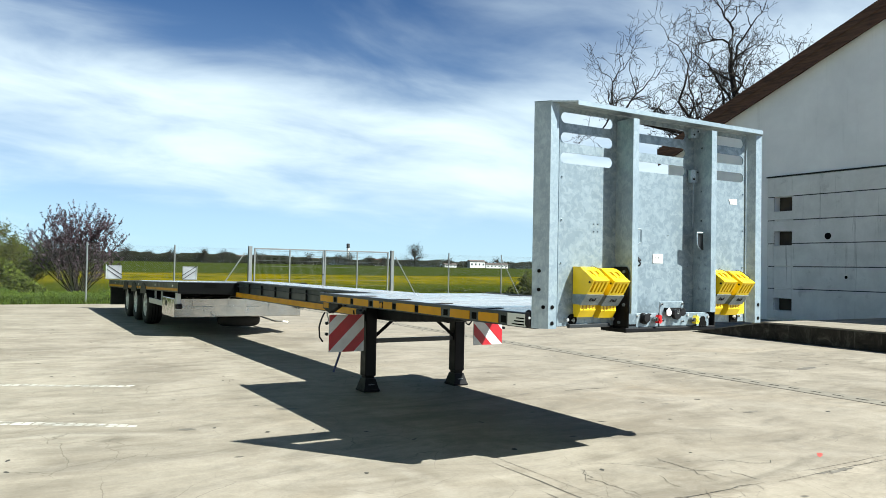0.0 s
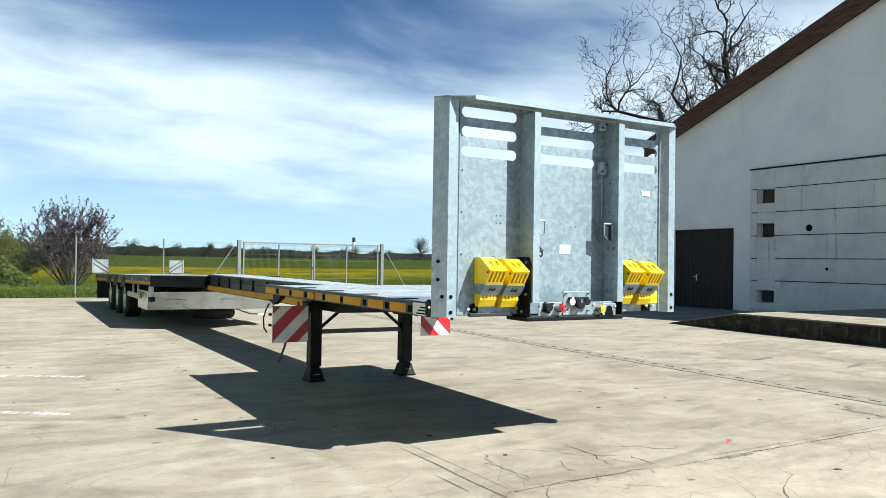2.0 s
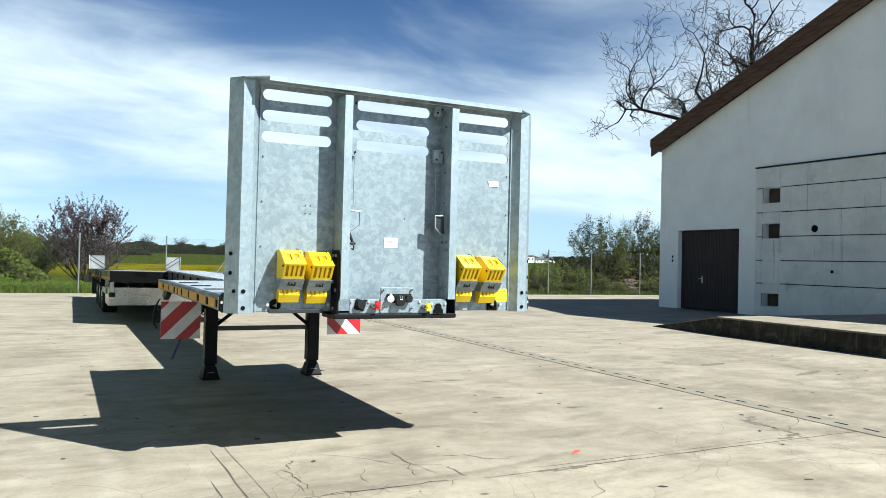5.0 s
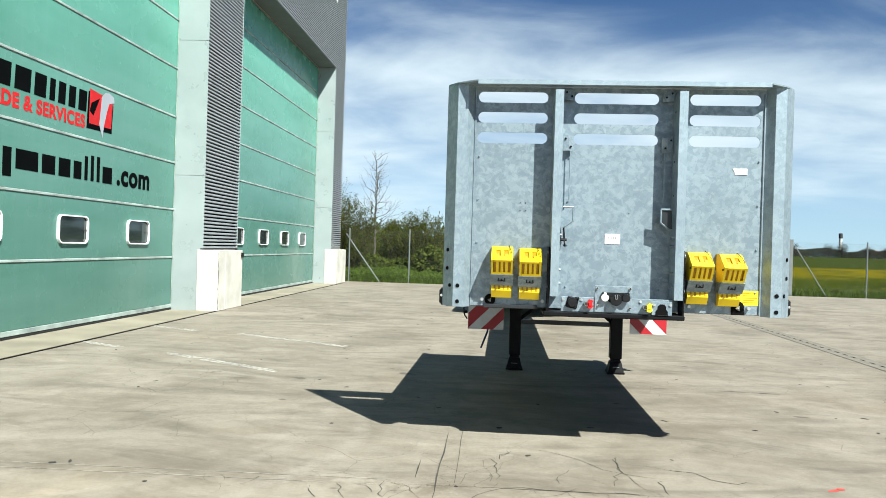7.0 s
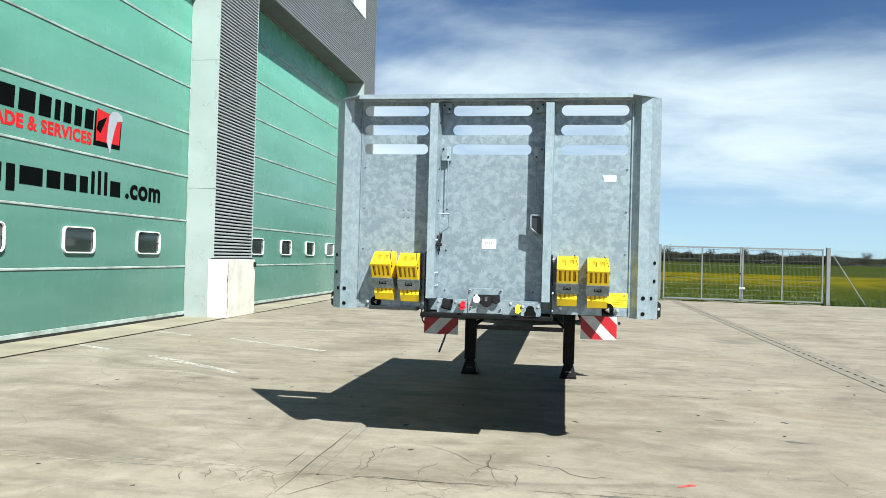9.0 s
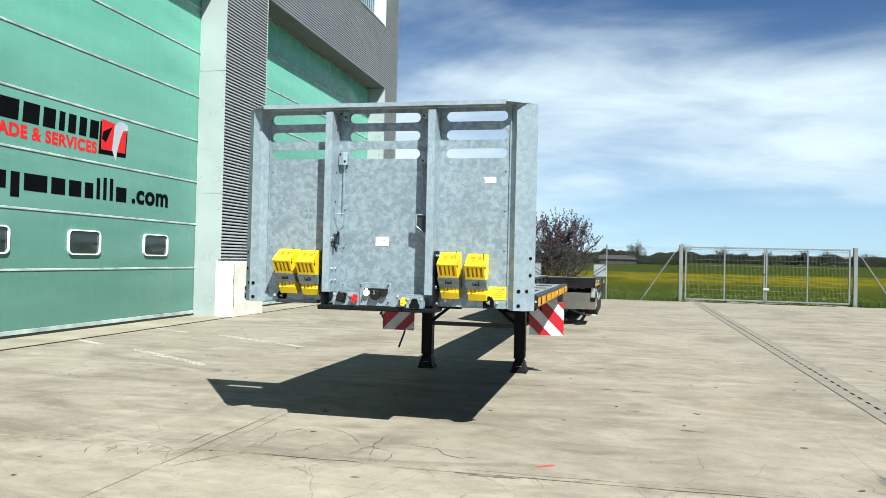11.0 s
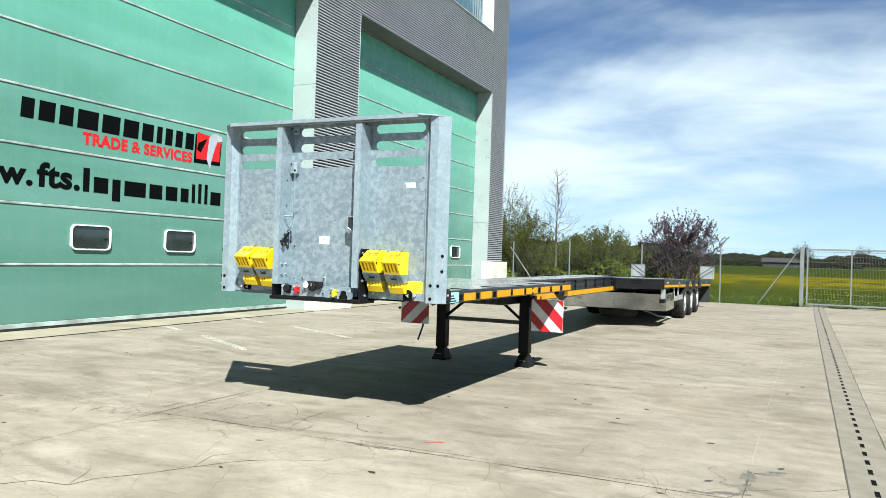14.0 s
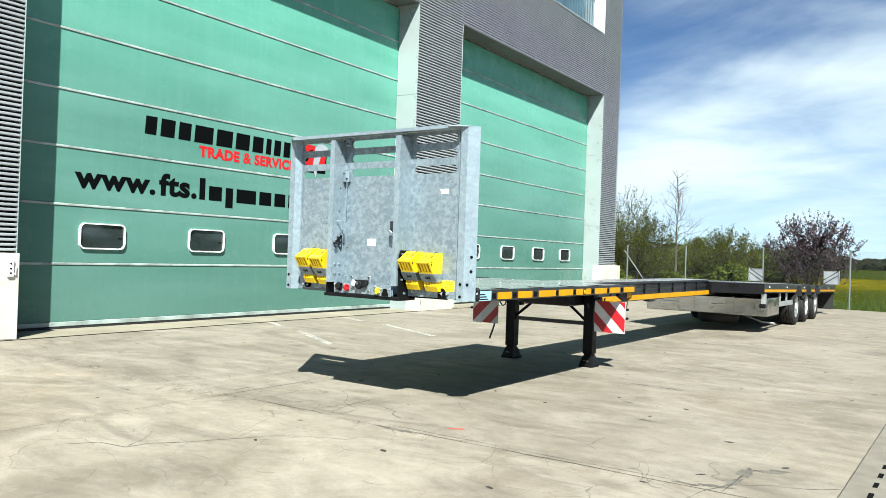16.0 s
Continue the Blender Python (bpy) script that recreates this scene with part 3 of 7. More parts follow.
for z in (1.05, 1.12, 1.20):
    part("button", lathe(bmesh.new(), [(0.017, 0.0), (0.014, 0.006)], 12, pose(-2.2615, 4.285, z, 0, 90, 0)), PLASTIC, latch_box)
part("cable", hose(bmesh.new(), [(-2.285, 4.345, 1.05), (-2.275, 4.365, 1.02), (-2.285, 4.375, 1.16)], 0.008), WHITEINK, latch_box)

# upper window
upper = part("window", boxed(-3.0, -2.98, 18.2, 28.25, 11.03, 13.2), SHADEPANE, hall, "tall upper window with a white frame")
part("frame", boxed(-3.0, W + 0.03, 28.17, 28.25, 11.03, 13.2, 0.005), WHITEINK, upper)
part("frame", boxed(-3.0, W + 0.03, 18.2, 28.168, 11.03, 11.09, 0.005), ALU, upper)
for k in range(1, 40):
    part("mullion", boxed(-2.979, -2.955, 18.2 + k * 0.25, 18.2 + k * 0.25 + 0.02, 11.095, 13.2), SHADEPANE, upper)

SEAMS = [0.075, 1.175, 2.24, 3.275, 4.295, 5.37, 6.45, 7.53, 8.50]


def rounded(w, h, r, n=5):
    pts = []
    for cx, cy, a0 in ((w / 2 - r, h / 2 - r, 0), (-w / 2 + r, h / 2 - r, 90), (-w / 2 + r, -h / 2 + r, 180), (w / 2 - r, -h / 2 + r, 270)):
        for i in range(n):
            a = radians(a0 + 90 * i / (n - 1))
            pts.append((cx + r * math.cos(a), cy + r * math.sin(a)))
    return pts


def ring(bm, w, h, r, thick, z0, z1, m):
    """A rounded frame, open in the middle."""
    a, b = rounded(w, h, r), rounded(w - 2 * thick, h - 2 * thick, max(0.01, r - thick))
    quad = [[bm.verts.new(m @ Vector((x, y, z))) for x, y in pts] for pts, z in ((a, z0), (a, z1), (b, z1), (b, z0))]
    for p, q in zip(quad, quad[1:] + quad[:1]):
        for i in range(len(a)):
            j = (i + 1) % len(a)
            bm.faces.new((p[i], p[j], q[j], q[i]))
    return bm


def sectional_door(y0, y1, windows, z_mid):
    door = part("sectional_door", boxed(D - 0.09, D - 0.05, y0, y1, 0.03, HEAD - 0.03), ALU, hall, "tall green sectional door with small round-cornered windows")
    part("bottom_rail", boxed(D - 0.046, D + 0.018, y0 + 0.03, y1 - 0.03, 0.056, 0.135, 0.006), STRIP, door, "pale grey bottom rail")
    for z0, z1 in zip(SEAMS, SEAMS[1:]):
        low_edge = z0 + 0.024 if z0 > 0.5 else 0.139
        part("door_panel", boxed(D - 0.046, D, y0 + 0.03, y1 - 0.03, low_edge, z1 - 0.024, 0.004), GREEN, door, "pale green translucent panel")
        if z0 > 0.5:
            part("joint_strip", boxed(D - 0.046, D + 0.016, y0 + 0.03, y1 - 0.03, z0 - 0.022, z0 + 0.022, 0.008), STRIP, door)
    part("rubber_seal", boxed(D - 0.05, D + 0.01, y0 + 0.02, y1 - 0.02, 0.004, 0.052, 0.006), GUM, door, "black rubber seal")
    for y in (y0 + 0.01, y1 - 0.05):
        part("edge_profile", boxed(D - 0.046, D + 0.02, y, y + 0.038, 0.02, HEAD - 0.03, 0.004), SILVER, door)
    for y in windows:
        m = pose(D, y, z_mid) @ SIDE
        win = part("door_window", ring(bmesh.new(), 0.92, 0.48, 0.11, 0.023, -0.002, 0.046, m), WHITEINK, door, "round-cornered window with a white frame")
        part("gasket", ring(bmesh.new(), 0.866, 0.426, 0.085, 0.012, 0.0, 0.012, m), GUM, win)
        part("pane", slab(bmesh.new(), rounded(0.86, 0.42, 0.08), 0.003, 0.008, m), PANE, win)
        part("glazing_bar", boxed(D + 0.009, D + 0.03, y + 0.31, y + 0.42, z_mid - 0.012, z_mid + 0.006, 0.003), GUM, win)
    return door


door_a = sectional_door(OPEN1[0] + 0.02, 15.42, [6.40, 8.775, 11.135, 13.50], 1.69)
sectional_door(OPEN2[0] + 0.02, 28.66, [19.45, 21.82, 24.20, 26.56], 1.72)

# ---------------------------------------------------------------- old warehouse
X = 23.5
old = thing("warehouse", pose(0, 0, 0), "old white rendered warehouse with a brown gable roof", "building")
RIDGE, SLOPE, EAVE_Y, EAVE_Z = 9.0, 0.395, 21.45, 6.08


def gable(y):
    return EAVE_Z + (EAVE_Y - max(y, 2 * RIDGE - y)) * SLOPE


DOOR = (17.62, 20.48, 2.94)
BANDS = [0.05, 1.09, 1.845, 2.63, 3.43, 4.24, 4.92]
HOLES = [(0.34, 0.76), (2.57, 3.06), (3.74, 4.235)]
PY = (15.93, 16.62)
far_y = 2 * RIDGE - EAVE_Y
for pts in ([(EAVE_Y, 0), (EAVE_Y, EAVE_Z), (PY[1], gable(PY[1])), (PY[1], 0), (DOOR[0], 0), (DOOR[0], DOOR[2]), (DOOR[1], DOOR[2]), (DOOR[1], 0)],
            [(PY[0], 0), (PY[0], gable(PY[0])), (RIDGE, gable(RIDGE)), (far_y, EAVE_Z), (far_y, 0)]):
    part("gable_wall", slab(bmesh.new(), pts, 0, 0.4, pose(X, 0, 0) @ SIDE), RENDER, old, "white rendered gable wall with grey stains")
# the strip of wall with the three openings through it
levels = [0.0] + [z for h in HOLES for z in h]
for z0, z1 in zip(levels[::2], levels[1::2]):
    part("gable_wall", boxed(X, X + 0.4, *PY, z0, z1), RENDER, old)
part("gable_wall", slab(bmesh.new(), [(PY[0], levels[-1]), (PY[1], levels[-1]), (PY[1], gable(PY[1])), (PY[0], gable(PY[0]))], 0, 0.4, pose(X, 0, 0) @ SIDE), RENDER, old)
for a, b in HOLES:
    part("shutter", boxed(X + 0.26, X + 0.30, PY[0] + 0.002, PY[1] - 0.002, a + 0.002, b - 0.002), REVEAL, old, "brown board closing a wall opening")
part("side_wall", boxed(X + 0.41, X + 26, EAVE_Y - 0.4, EAVE_Y, 0, EAVE_Z), RENDER, old)
part("side_wall", boxed(X + 0.41, X + 26, 2 * RIDGE - EAVE_Y, 2 * RIDGE - EAVE_Y + 0.4, 0, EAVE_Z), RENDER, old)
part("back_wall", boxed(X + 26.0, X + 26.4, 2 * RIDGE - EAVE_Y, EAVE_Y, 0, EAVE_Z), RENDER, old)
for sgn in (1, -1):
    a = (RIDGE, gable(RIDGE))
    b = (RIDGE + sgn * (EAVE_Y + 0.30 - RIDGE), EAVE_Z - 0.30 * SLOPE)
    tops = [(a[0], a[1] + 0.12), (b[0], b[1] + 0.12), (b[0], b[1] + 0.46), (a[0], a[1] + 0.46)]
    part("roof", slab(bmesh.new(), tops, -0.22, 26.8, pose(X, 0, 0) @ SIDE), TILE, old, "brown tiled roof slope")
    low = [(a[0], a[1] - 0.10), (b[0], b[1] - 0.10), (b[0], b[1] + 0.34), (a[0], a[1] + 0.34)]
    part("fascia", slab(bmesh.new(), low, -0.28, -0.225, pose(X, 0, 0) @ SIDE), ROOFWOOD, old, "weathered brown verge board")
    mid = [(a[0], a[1] + 0.26), (b[0] + sgn * 0.02, b[1] + 0.26), (b[0] + sgn * 0.02, b[1] + 0.56), (a[0], a[1] + 0.56)]
    part("fascia", slab(bmesh.new(), mid, -0.31, -0.284, pose(X, 0, 0) @ SIDE), ROOFWOOD, old)
gate = part("plank_door", boxed(X + 0.22, X + 0.28, DOOR[0], DOOR[1], 0.02, DOOR[2]), DOORWOOD, old, "dark brown double plank door")
n = 22
for k in range(n):
    w = (DOOR[1] - DOOR[0]) / n
    y = DOOR[0] + k * w
    part("plank", boxed(X + 0.185, X + 0.218, y + 0.004, y + w - 0.004, 0.03, DOOR[2] - 0.02, 0.005), DOORWOOD, gate)
hd = bmesh.new()
box(hd, X + 0.17, X + 0.184, 19.40, 19.46, 1.00, 1.24, 0.004)
tube(hd, (X + 0.15, 19.43, 1.15), (X + 0.15, 19.57, 1.15), 0.011)
tube(hd, (X + 0.15, 19.43, 1.15), (X + 0.18, 19.43, 1.15), 0.011)
part("handle", hd, ALU, gate, "steel door handle")
for z in (1.75, 1.9):
    part("switch", boxed(X - 0.03, X - 0.002, 20.72, 20.78, z, z + 0.10, 0.006), PLASTIC, old)

# shuttered concrete part with its small openings
infill = thing("bricked_panel", pose(0, 0, 0), "stained grey concrete infill panel with small square openings", "wall", kind="structure")
infill.name = "wall_panel"
F0 = X - 0.07
for y0, y1 in ((far_y + 0.41, PY[0] - 0.02), (PY[1] + 0.02, 16.87)):
    part("joint_mortar", boxed(X - 0.03, X - 0.0035, y0, y1, 0.06, 4.91), TARRED, infill, "dark joints behind the courses")
for z0, z1 in zip(BANDS, BANDS[1:]):
    z0, z1 = z0 + 0.014, z1 - 0.014
    cuts = [h for h in HOLES if h[0] < z1 and h[1] > z0]
    part("concrete_course", boxed(F0, X - 0.032, far_y + 0.4, PY[0], z0, z1, 0.006), FORM, infill)
    part("concrete_course", boxed(F0, X - 0.032, PY[1], 16.88, z0, z1, 0.006), FORM, infill)
    lo = z0
    for a, b in cuts:
        if a - lo > 0.02:
            part("concrete_course", boxed(F0, X - 0.004, PY[0] + 0.002, PY[1] - 0.002, lo, a, 0.004), FORM, infill)
        lo = b
    if z1 - lo > 0.02:
        part("concrete_course", boxed(F0, X - 0.004, PY[0] + 0.002, PY[1] - 0.002, lo, z1, 0.004), FORM, infill)
for a, b in HOLES:
    part("sill", boxed(F0 - 0.012, F0 - 0.002, PY[0] - 0.02, PY[1] + 0.02, a - 0.035, a - 0.002, 0.003), FORM, infill)
part("coping", boxed(F0 - 0.03, X - 0.004, far_y + 0.4, 16.91, 4.925, 4.965, 0.006), TARRED, infill)
part("vent_hole", lathe(bmesh.new(), [(0.11, 0), (0.11, 0.012)], 20, pose(F0 - 0.014, 14.645, 2.847, 0, 90, 0)), SLOT, infill)
part("vent_hole", lathe(bmesh.new(), [(0.05, 0), (0.05, 0.012)], 16, pose(F0 - 0.014, 14.03, 1.52, 0, 90, 0)), SLOT, infill)

# raised dock with a ramp at its end
bm = bmesh.new()
slab(bm, [(-30, 0.0), (14.05, 0.0), (11.75, 0.42), (-30, 0.42)], 0, X - 0.09 - 16.0, pose(16.0, 0, 0) @ SIDE)


def skew(bm):
    """Turns the dock's front a little away from the wall's line."""
    for v in bm.verts:
        if v.co.x < 17:
            v.co.x += 0.065 * (v.co.y - 8.8)
    return bm


skew(bm)
dock = part("loading_dock", bm, YARD)
tagged(dock, "low concrete loading dock with a ramped end", "loading dock", kind="structure")
edge = bmesh.new()
slab(edge, [(-30, 0.004), (14.0, 0.004), (11.73, 0.385), (-30, 0.385)], -0.03, -0.003, pose(16.0, 0, 0) @ SIDE)
skew(edge)
part("dock_face", edge, make_dock_face(), dock, "dark mottled dock face")

# ---------------------------------------------------------------- drain channel
drain = thing("drain_channel", pose(9.447, 0, 0, 0, 0, -1.35), "slotted concrete drain channel sunk in the yard", "drain", kind="structure")
stone = bpy.data.meshes.new("channel_stone")
b2 = boxed(-0.173, 0.173, 0.002, 1.278, -0.05, 0.006, 0.003)
b2.to_mesh(stone); b2.free()
slot = bpy.data.meshes.new("slot")
b2 = boxed(-0.017, 0.017, 0.085, 0.235, 0.0062, 0.0075)
b2.to_mesh(slot); b2.free()
for k in range(32):
    y = -10 + 1.28 * k
    link("channel_stone", stone, CHANNEL, drain, m=pose(0, y, 0))
    for q in range(4):
        link("slot", slot, SLOT, drain, m=pose(0, y + 0.32 * q, 0))
rj = random.Random(5)
for x in (-0.178, 0.178):
    v, f = [], []
    for i in range(206):
        y, wd = -10 + 0.2 * i, rj.uniform(0.002, 0.007)
        c0 = x + rj.uniform(-0.004, 0.004)
        v += [(c0 - wd, y, 0.003), (c0 + wd, y, 0.003)]
        if i:
            f.append((2 * i - 2, 2 * i - 1, 2 * i + 1, 2 * i))
    plain("joint", v, f, CRACK, drain)

# ---------------------------------------------------------------- fence and gate
FY, FH = 31.3, 2.26
fence = thing("chain_link_fence", pose(0, FY, 0), "tall chain-link fence on steel posts along the yard", "fence")
POSTS = [-2.35, 0.26, 3.40, 6.56, 19.3, 22.4, 25.2, 27.95, 31.3, 34.5, 37.7, 41.0]
for x in POSTS:
    part("post", tube(bmesh.new(), (x, 0, -0.1), (x, 0, FH + 0.04), 0.03, 10), ZINC, fence)
for x0, x1 in ((-2.5, -1.0), (9.35, 8.0), (16.4, 17.7), (22.45, 23.7)):
    part("brace", tube(bmesh.new(), (x0, 0, 2.05), (x1, 0, 0.0), 0.022, 8), ZINC, fence)


def diamond(x0, x1, h, pitch, r):
    verts, faces = [], []

    def strand(a, b):
        i = len(verts)
        d = Vector((b[0] - a[0], 0, b[1] - a[1])).normalized()
        s = Vector((-d.z, 0, d.x)) * r
        for p in (a, b):
            v = Vector((p[0], 0, p[1]))
            verts.extend([tuple(v + s), tuple(v - s), tuple(v + Vector((0, r * 1.7, 0)))])
        faces.extend([(i, i + 1, i + 4, i + 3), (i + 1, i + 2, i + 5, i + 4), (i + 2, i, i + 3, i + 5)])
    x = x0 - h
    while x < x1:
        for s in (1, -1):
            a, b = (x, 0.02), (x + h, h)
            if s < 0:
                a, b = (x, h), (x + h, 0.02)
            ta, tb = max(0, (x0 - x) / h), min(1, (x1 - x) / h)
            if tb > ta:
                strand((a[0] + (b[0] - a[0]) * ta, a[1] + (b[1] - a[1]) * ta), (a[0] + (b[0] - a[0]) * tb, a[1] + (b[1] - a[1]) * tb))
        x += pitch
    for z in (0.05, h / 2, h - 0.02):
        strand((x0, z), (x1, z))
    return verts, faces


for x0, x1 in ((-2.5, 9.45), (16.35, 41)):
    v, f = diamond(x0, x1, FH - 0.03, 0.07, 0.0009)
    plain("wire_mesh", v, f, WIRE, fence, "fine diamond wire mesh")

gates = thing("double_gate", pose(0, FY, 0), "closed galvanised double-leaf mesh gate", "gate")
for x in (9.58, 16.22):
    part("gate_post", boxed(x - 0.075, x + 0.075, -0.075, 0.075, -0.1, 2.34, 0.01), ZINC, gates)
for x0, x1 in ((9.75, 12.865), (12.89, 16.04)):
    leaf = bmesh.new()
    for x in (x0, x1 - 0.06):
        box(leaf, x, x + 0.06, -0.03, 0.03, 0.08, 2.28, 0.005)
    for z in (0.08, 2.22):
        box(leaf, x0 + 0.061, x1 - 0.061, -0.03, 0.03, z, z + 0.06, 0.005)
    box(leaf, (x0 + x1) / 2 - 0.025, (x0 + x1) / 2 + 0.025, -0.025, 0.025, 0.141, 2.219, 0.004)
    ob = part("gate_leaf", leaf, ZINC, gates)
    verts, faces = [], []

    def rod(a, b, r):
        i = len(verts)
        for p in (a, b):
            for k in range(3):
                ang = 2.094 * k
                off = Vector((0, math.cos(ang) * r, math.sin(ang) * r)) if abs(a[0] - b[0]) > 0.01 else Vector((math.cos(ang) * r, math.sin(ang) * r, 0))
                verts.append(tuple(Vector((p[0], 0, p[1])) + off))
        faces.extend([(i, i + 1, i + 4, i + 3), (i + 1, i + 2, i + 5, i + 4), (i + 2, i, i + 3, i + 5)])
    x = x0 + 0.1
    while x < x1 - 0.06:
        rod((x, 0.12), (x, 2.24), 0.0025)
        x += 0.05
    for z in (0.30, 0.52, 0.74, 0.96, 1.52, 1.76, 1.98, 2.16):
        rod((x0 + 0.06, z), (x1 - 0.06, z), 0.006)
    plain("mesh_infill", verts, faces, WIRE, ob)
for x, s in ((9.70, 1), (16.095, -1)):
    for z in (0.42, 1.93):
        part("hinge", tube(bmesh.new(), (x, -0.05, z - 0.06), (x, -0.05, z + 0.06), 0.028, 10), PLASTIC, gates, "dark gate hinge")
part("lock", boxed(12.78, 13.02, -0.07, -0.032, 0.55, 0.64, 0.008), ALU, gates, "bright lock box")
part("latch", boxed(12.79, 12.85, -0.06, -0.032, 1.16, 1.23, 0.006), PLASTIC, gates)

# ---------------------------------------------------------------- the semi-trailer
TR = pose(4.83, 4.50, 0, 0, 0, -0.68)
trailer = thing("semi_trailer", TR, "new extendable flatbed semi-trailer standing on its landing legs", "trailer")


def tpart(name, bm, mat, parent=None, label="", smooth=False):
    return part(name, bm, mat, parent or trailer, label, None, smooth)


def cut_sheet(bm, x0, x1, z0, z1, slots, y0, y1):
    """A sheet in x and z with round-ended slots (x0, x1, z0, z1) in rows of one height, from y0 to y1."""
    rows = sorted({(s[2], s[3]) for s in slots})
    def strip(a0, a1, c0, c1):
        if a1 - a0 > 1e-4 and c1 - c0 > 1e-4:
            box(bm, a0, a1, y0, y1, c0, c1)
    z = z0
    for c0, c1 in rows:
        strip(x0, x1, z, c0)
        x = x0
        for s in sorted(q for q in slots if (q[2], q[3]) == (c0, c1)):
            strip(x, s[0], c0, c1)
            r = (c1 - c0) / 2
            for side, cx in ((-1, s[0] + r), (1, s[1] - r)):
                # corner fillets that round the slot's ends
                for up in (-1, 1):
                    arc = [(cx + side * r * math.cos(a), (c0 + c1) / 2 + up * r * math.sin(a)) for a in [math.pi / 2 * i / 6 for i in range(7)]]
                    arc.append((cx + side * r, (c0 + c1) / 2 + up * r))
                    slab(bm, arc, y0, y1, Matrix(((1, 0, 0, 0), (0, 0, 1, 0), (0, 1, 0, 0), (0, 0, 0, 1))))
            x = s[1]
        strip(x, x1, c0, c1)
        z = c1
    strip(x0, x1, z, z1)
    return bm


def sag(bm):
    """Lets what lies on the rear deck fall gently towards the tail."""
    for v in bm.verts:
        v.co.z -= max(0.0, v.co.y - 12.05) * 0.0185
    return bm


# --- headboard
ZB, ZT = 1.135, 2.815
slots = [(a, b, z, z + 0.083) for a, b in ((-1.06, -0.53), (-0.33, 0.30), (0.53, 1.05)) for z in (2.385, 2.54, 2.695)]
head = tpart("headboard", cut_sheet(bmesh.new(), -1.12, 1.12, ZB, ZT, slots, 0.0, 0.008), GALV, None, "galvanised steel headboard with slotted top")


def folded(pts, z0, z1, t=0.007):
    """A folded sheet along pts in x and y, of thickness t."""
    bm = bmesh.new()
    pv = [Vector((*p, 0)) for p in pts]
    inner = []
    for i, p in enumerate(pv):
        d = Vector((0, 0, 0))
        if i:
            d += (p - pv[i - 1]).normalized()
        if i < len(pv) - 1:
            d += (pv[i + 1] - p).normalized()
        d.normalize()
        inner.append(p + Vector((-d.y, d.x, 0)) * t)
    slab(bm, [tuple(q)[:2] for q in pv] + [tuple(q)[:2] for q in inner[::-1]], z0, z1)
    return bm


for s in (-1, 1):
    pts = [(s * 1.085, -0.002), (s * 1.135, -0.07), (s * 1.213, -0.07), (s * 1.297, 0.025)]
    post = tpart("corner_post", folded(pts, ZB - 0.01, ZT + 0.005, 0.007 * s), ZINCBAR, head)
    tpart("seam", tube(bmesh.new(), (s * 1.078, -0.006, ZB), (s * 1.078, -0.006, ZT - 0.03), 0.008, 6), GALV, post)
    bolts = []
    for x, z in ((1.178, 1.165), (1.178, 1.285)):
        bolts.append(lathe(bmesh.new(), [(0.0155, 0), (0.0155, 0.003)], 12, pose(s * x, -0.0715, z, 90, 0, 0)))
    for b in bolts:
        tpart("bolt_hole", b, SLOT, post)
    for u, z in ((0.30, 1.285), (0.58, 1.415), (0.58, 1.555)):
        tpart("bolt_hole", lathe(bmesh.new(), [(0.0145, 0), (0.0145, 0.012)], 12, pose(s * (1.213 + 0.084 * u), -0.07 + 0.095 * u, z, 0, 90 * s, -41.5 * s) @ pose(0, 0, -0.006)), SLOT, post)
    lamp = tpart("marker_lamp", boxed(s * 1.297 - 0.028, s * 1.297 + 0.028, 0.034, 0.085, 1.125, 1.26, 0.02), PLASTIC, head, "black marker lamp")
    tpart("lens", lathe(bmesh.new(), [(0.011, 0), (0.008, 0.006)], 16, pose(s * 1.307, 0.036, 1.2, 90, 0, 0)), ALU, lamp)
# top rail with canted ends
top = bmesh.new()
slab(top, [(-1.295, 0.03), (-1.213, -0.078), (-1.06, -0.19), (1.06, -0.19), (1.213, -0.078), (1.295, 0.03)], ZT + 0.006, ZT + 0.016)
box(top, -1.06, 1.06, -0.198, -0.191, ZT - 0.018, ZT + 0.016)
tpart("top_rail", top, ZINCBAR, head)
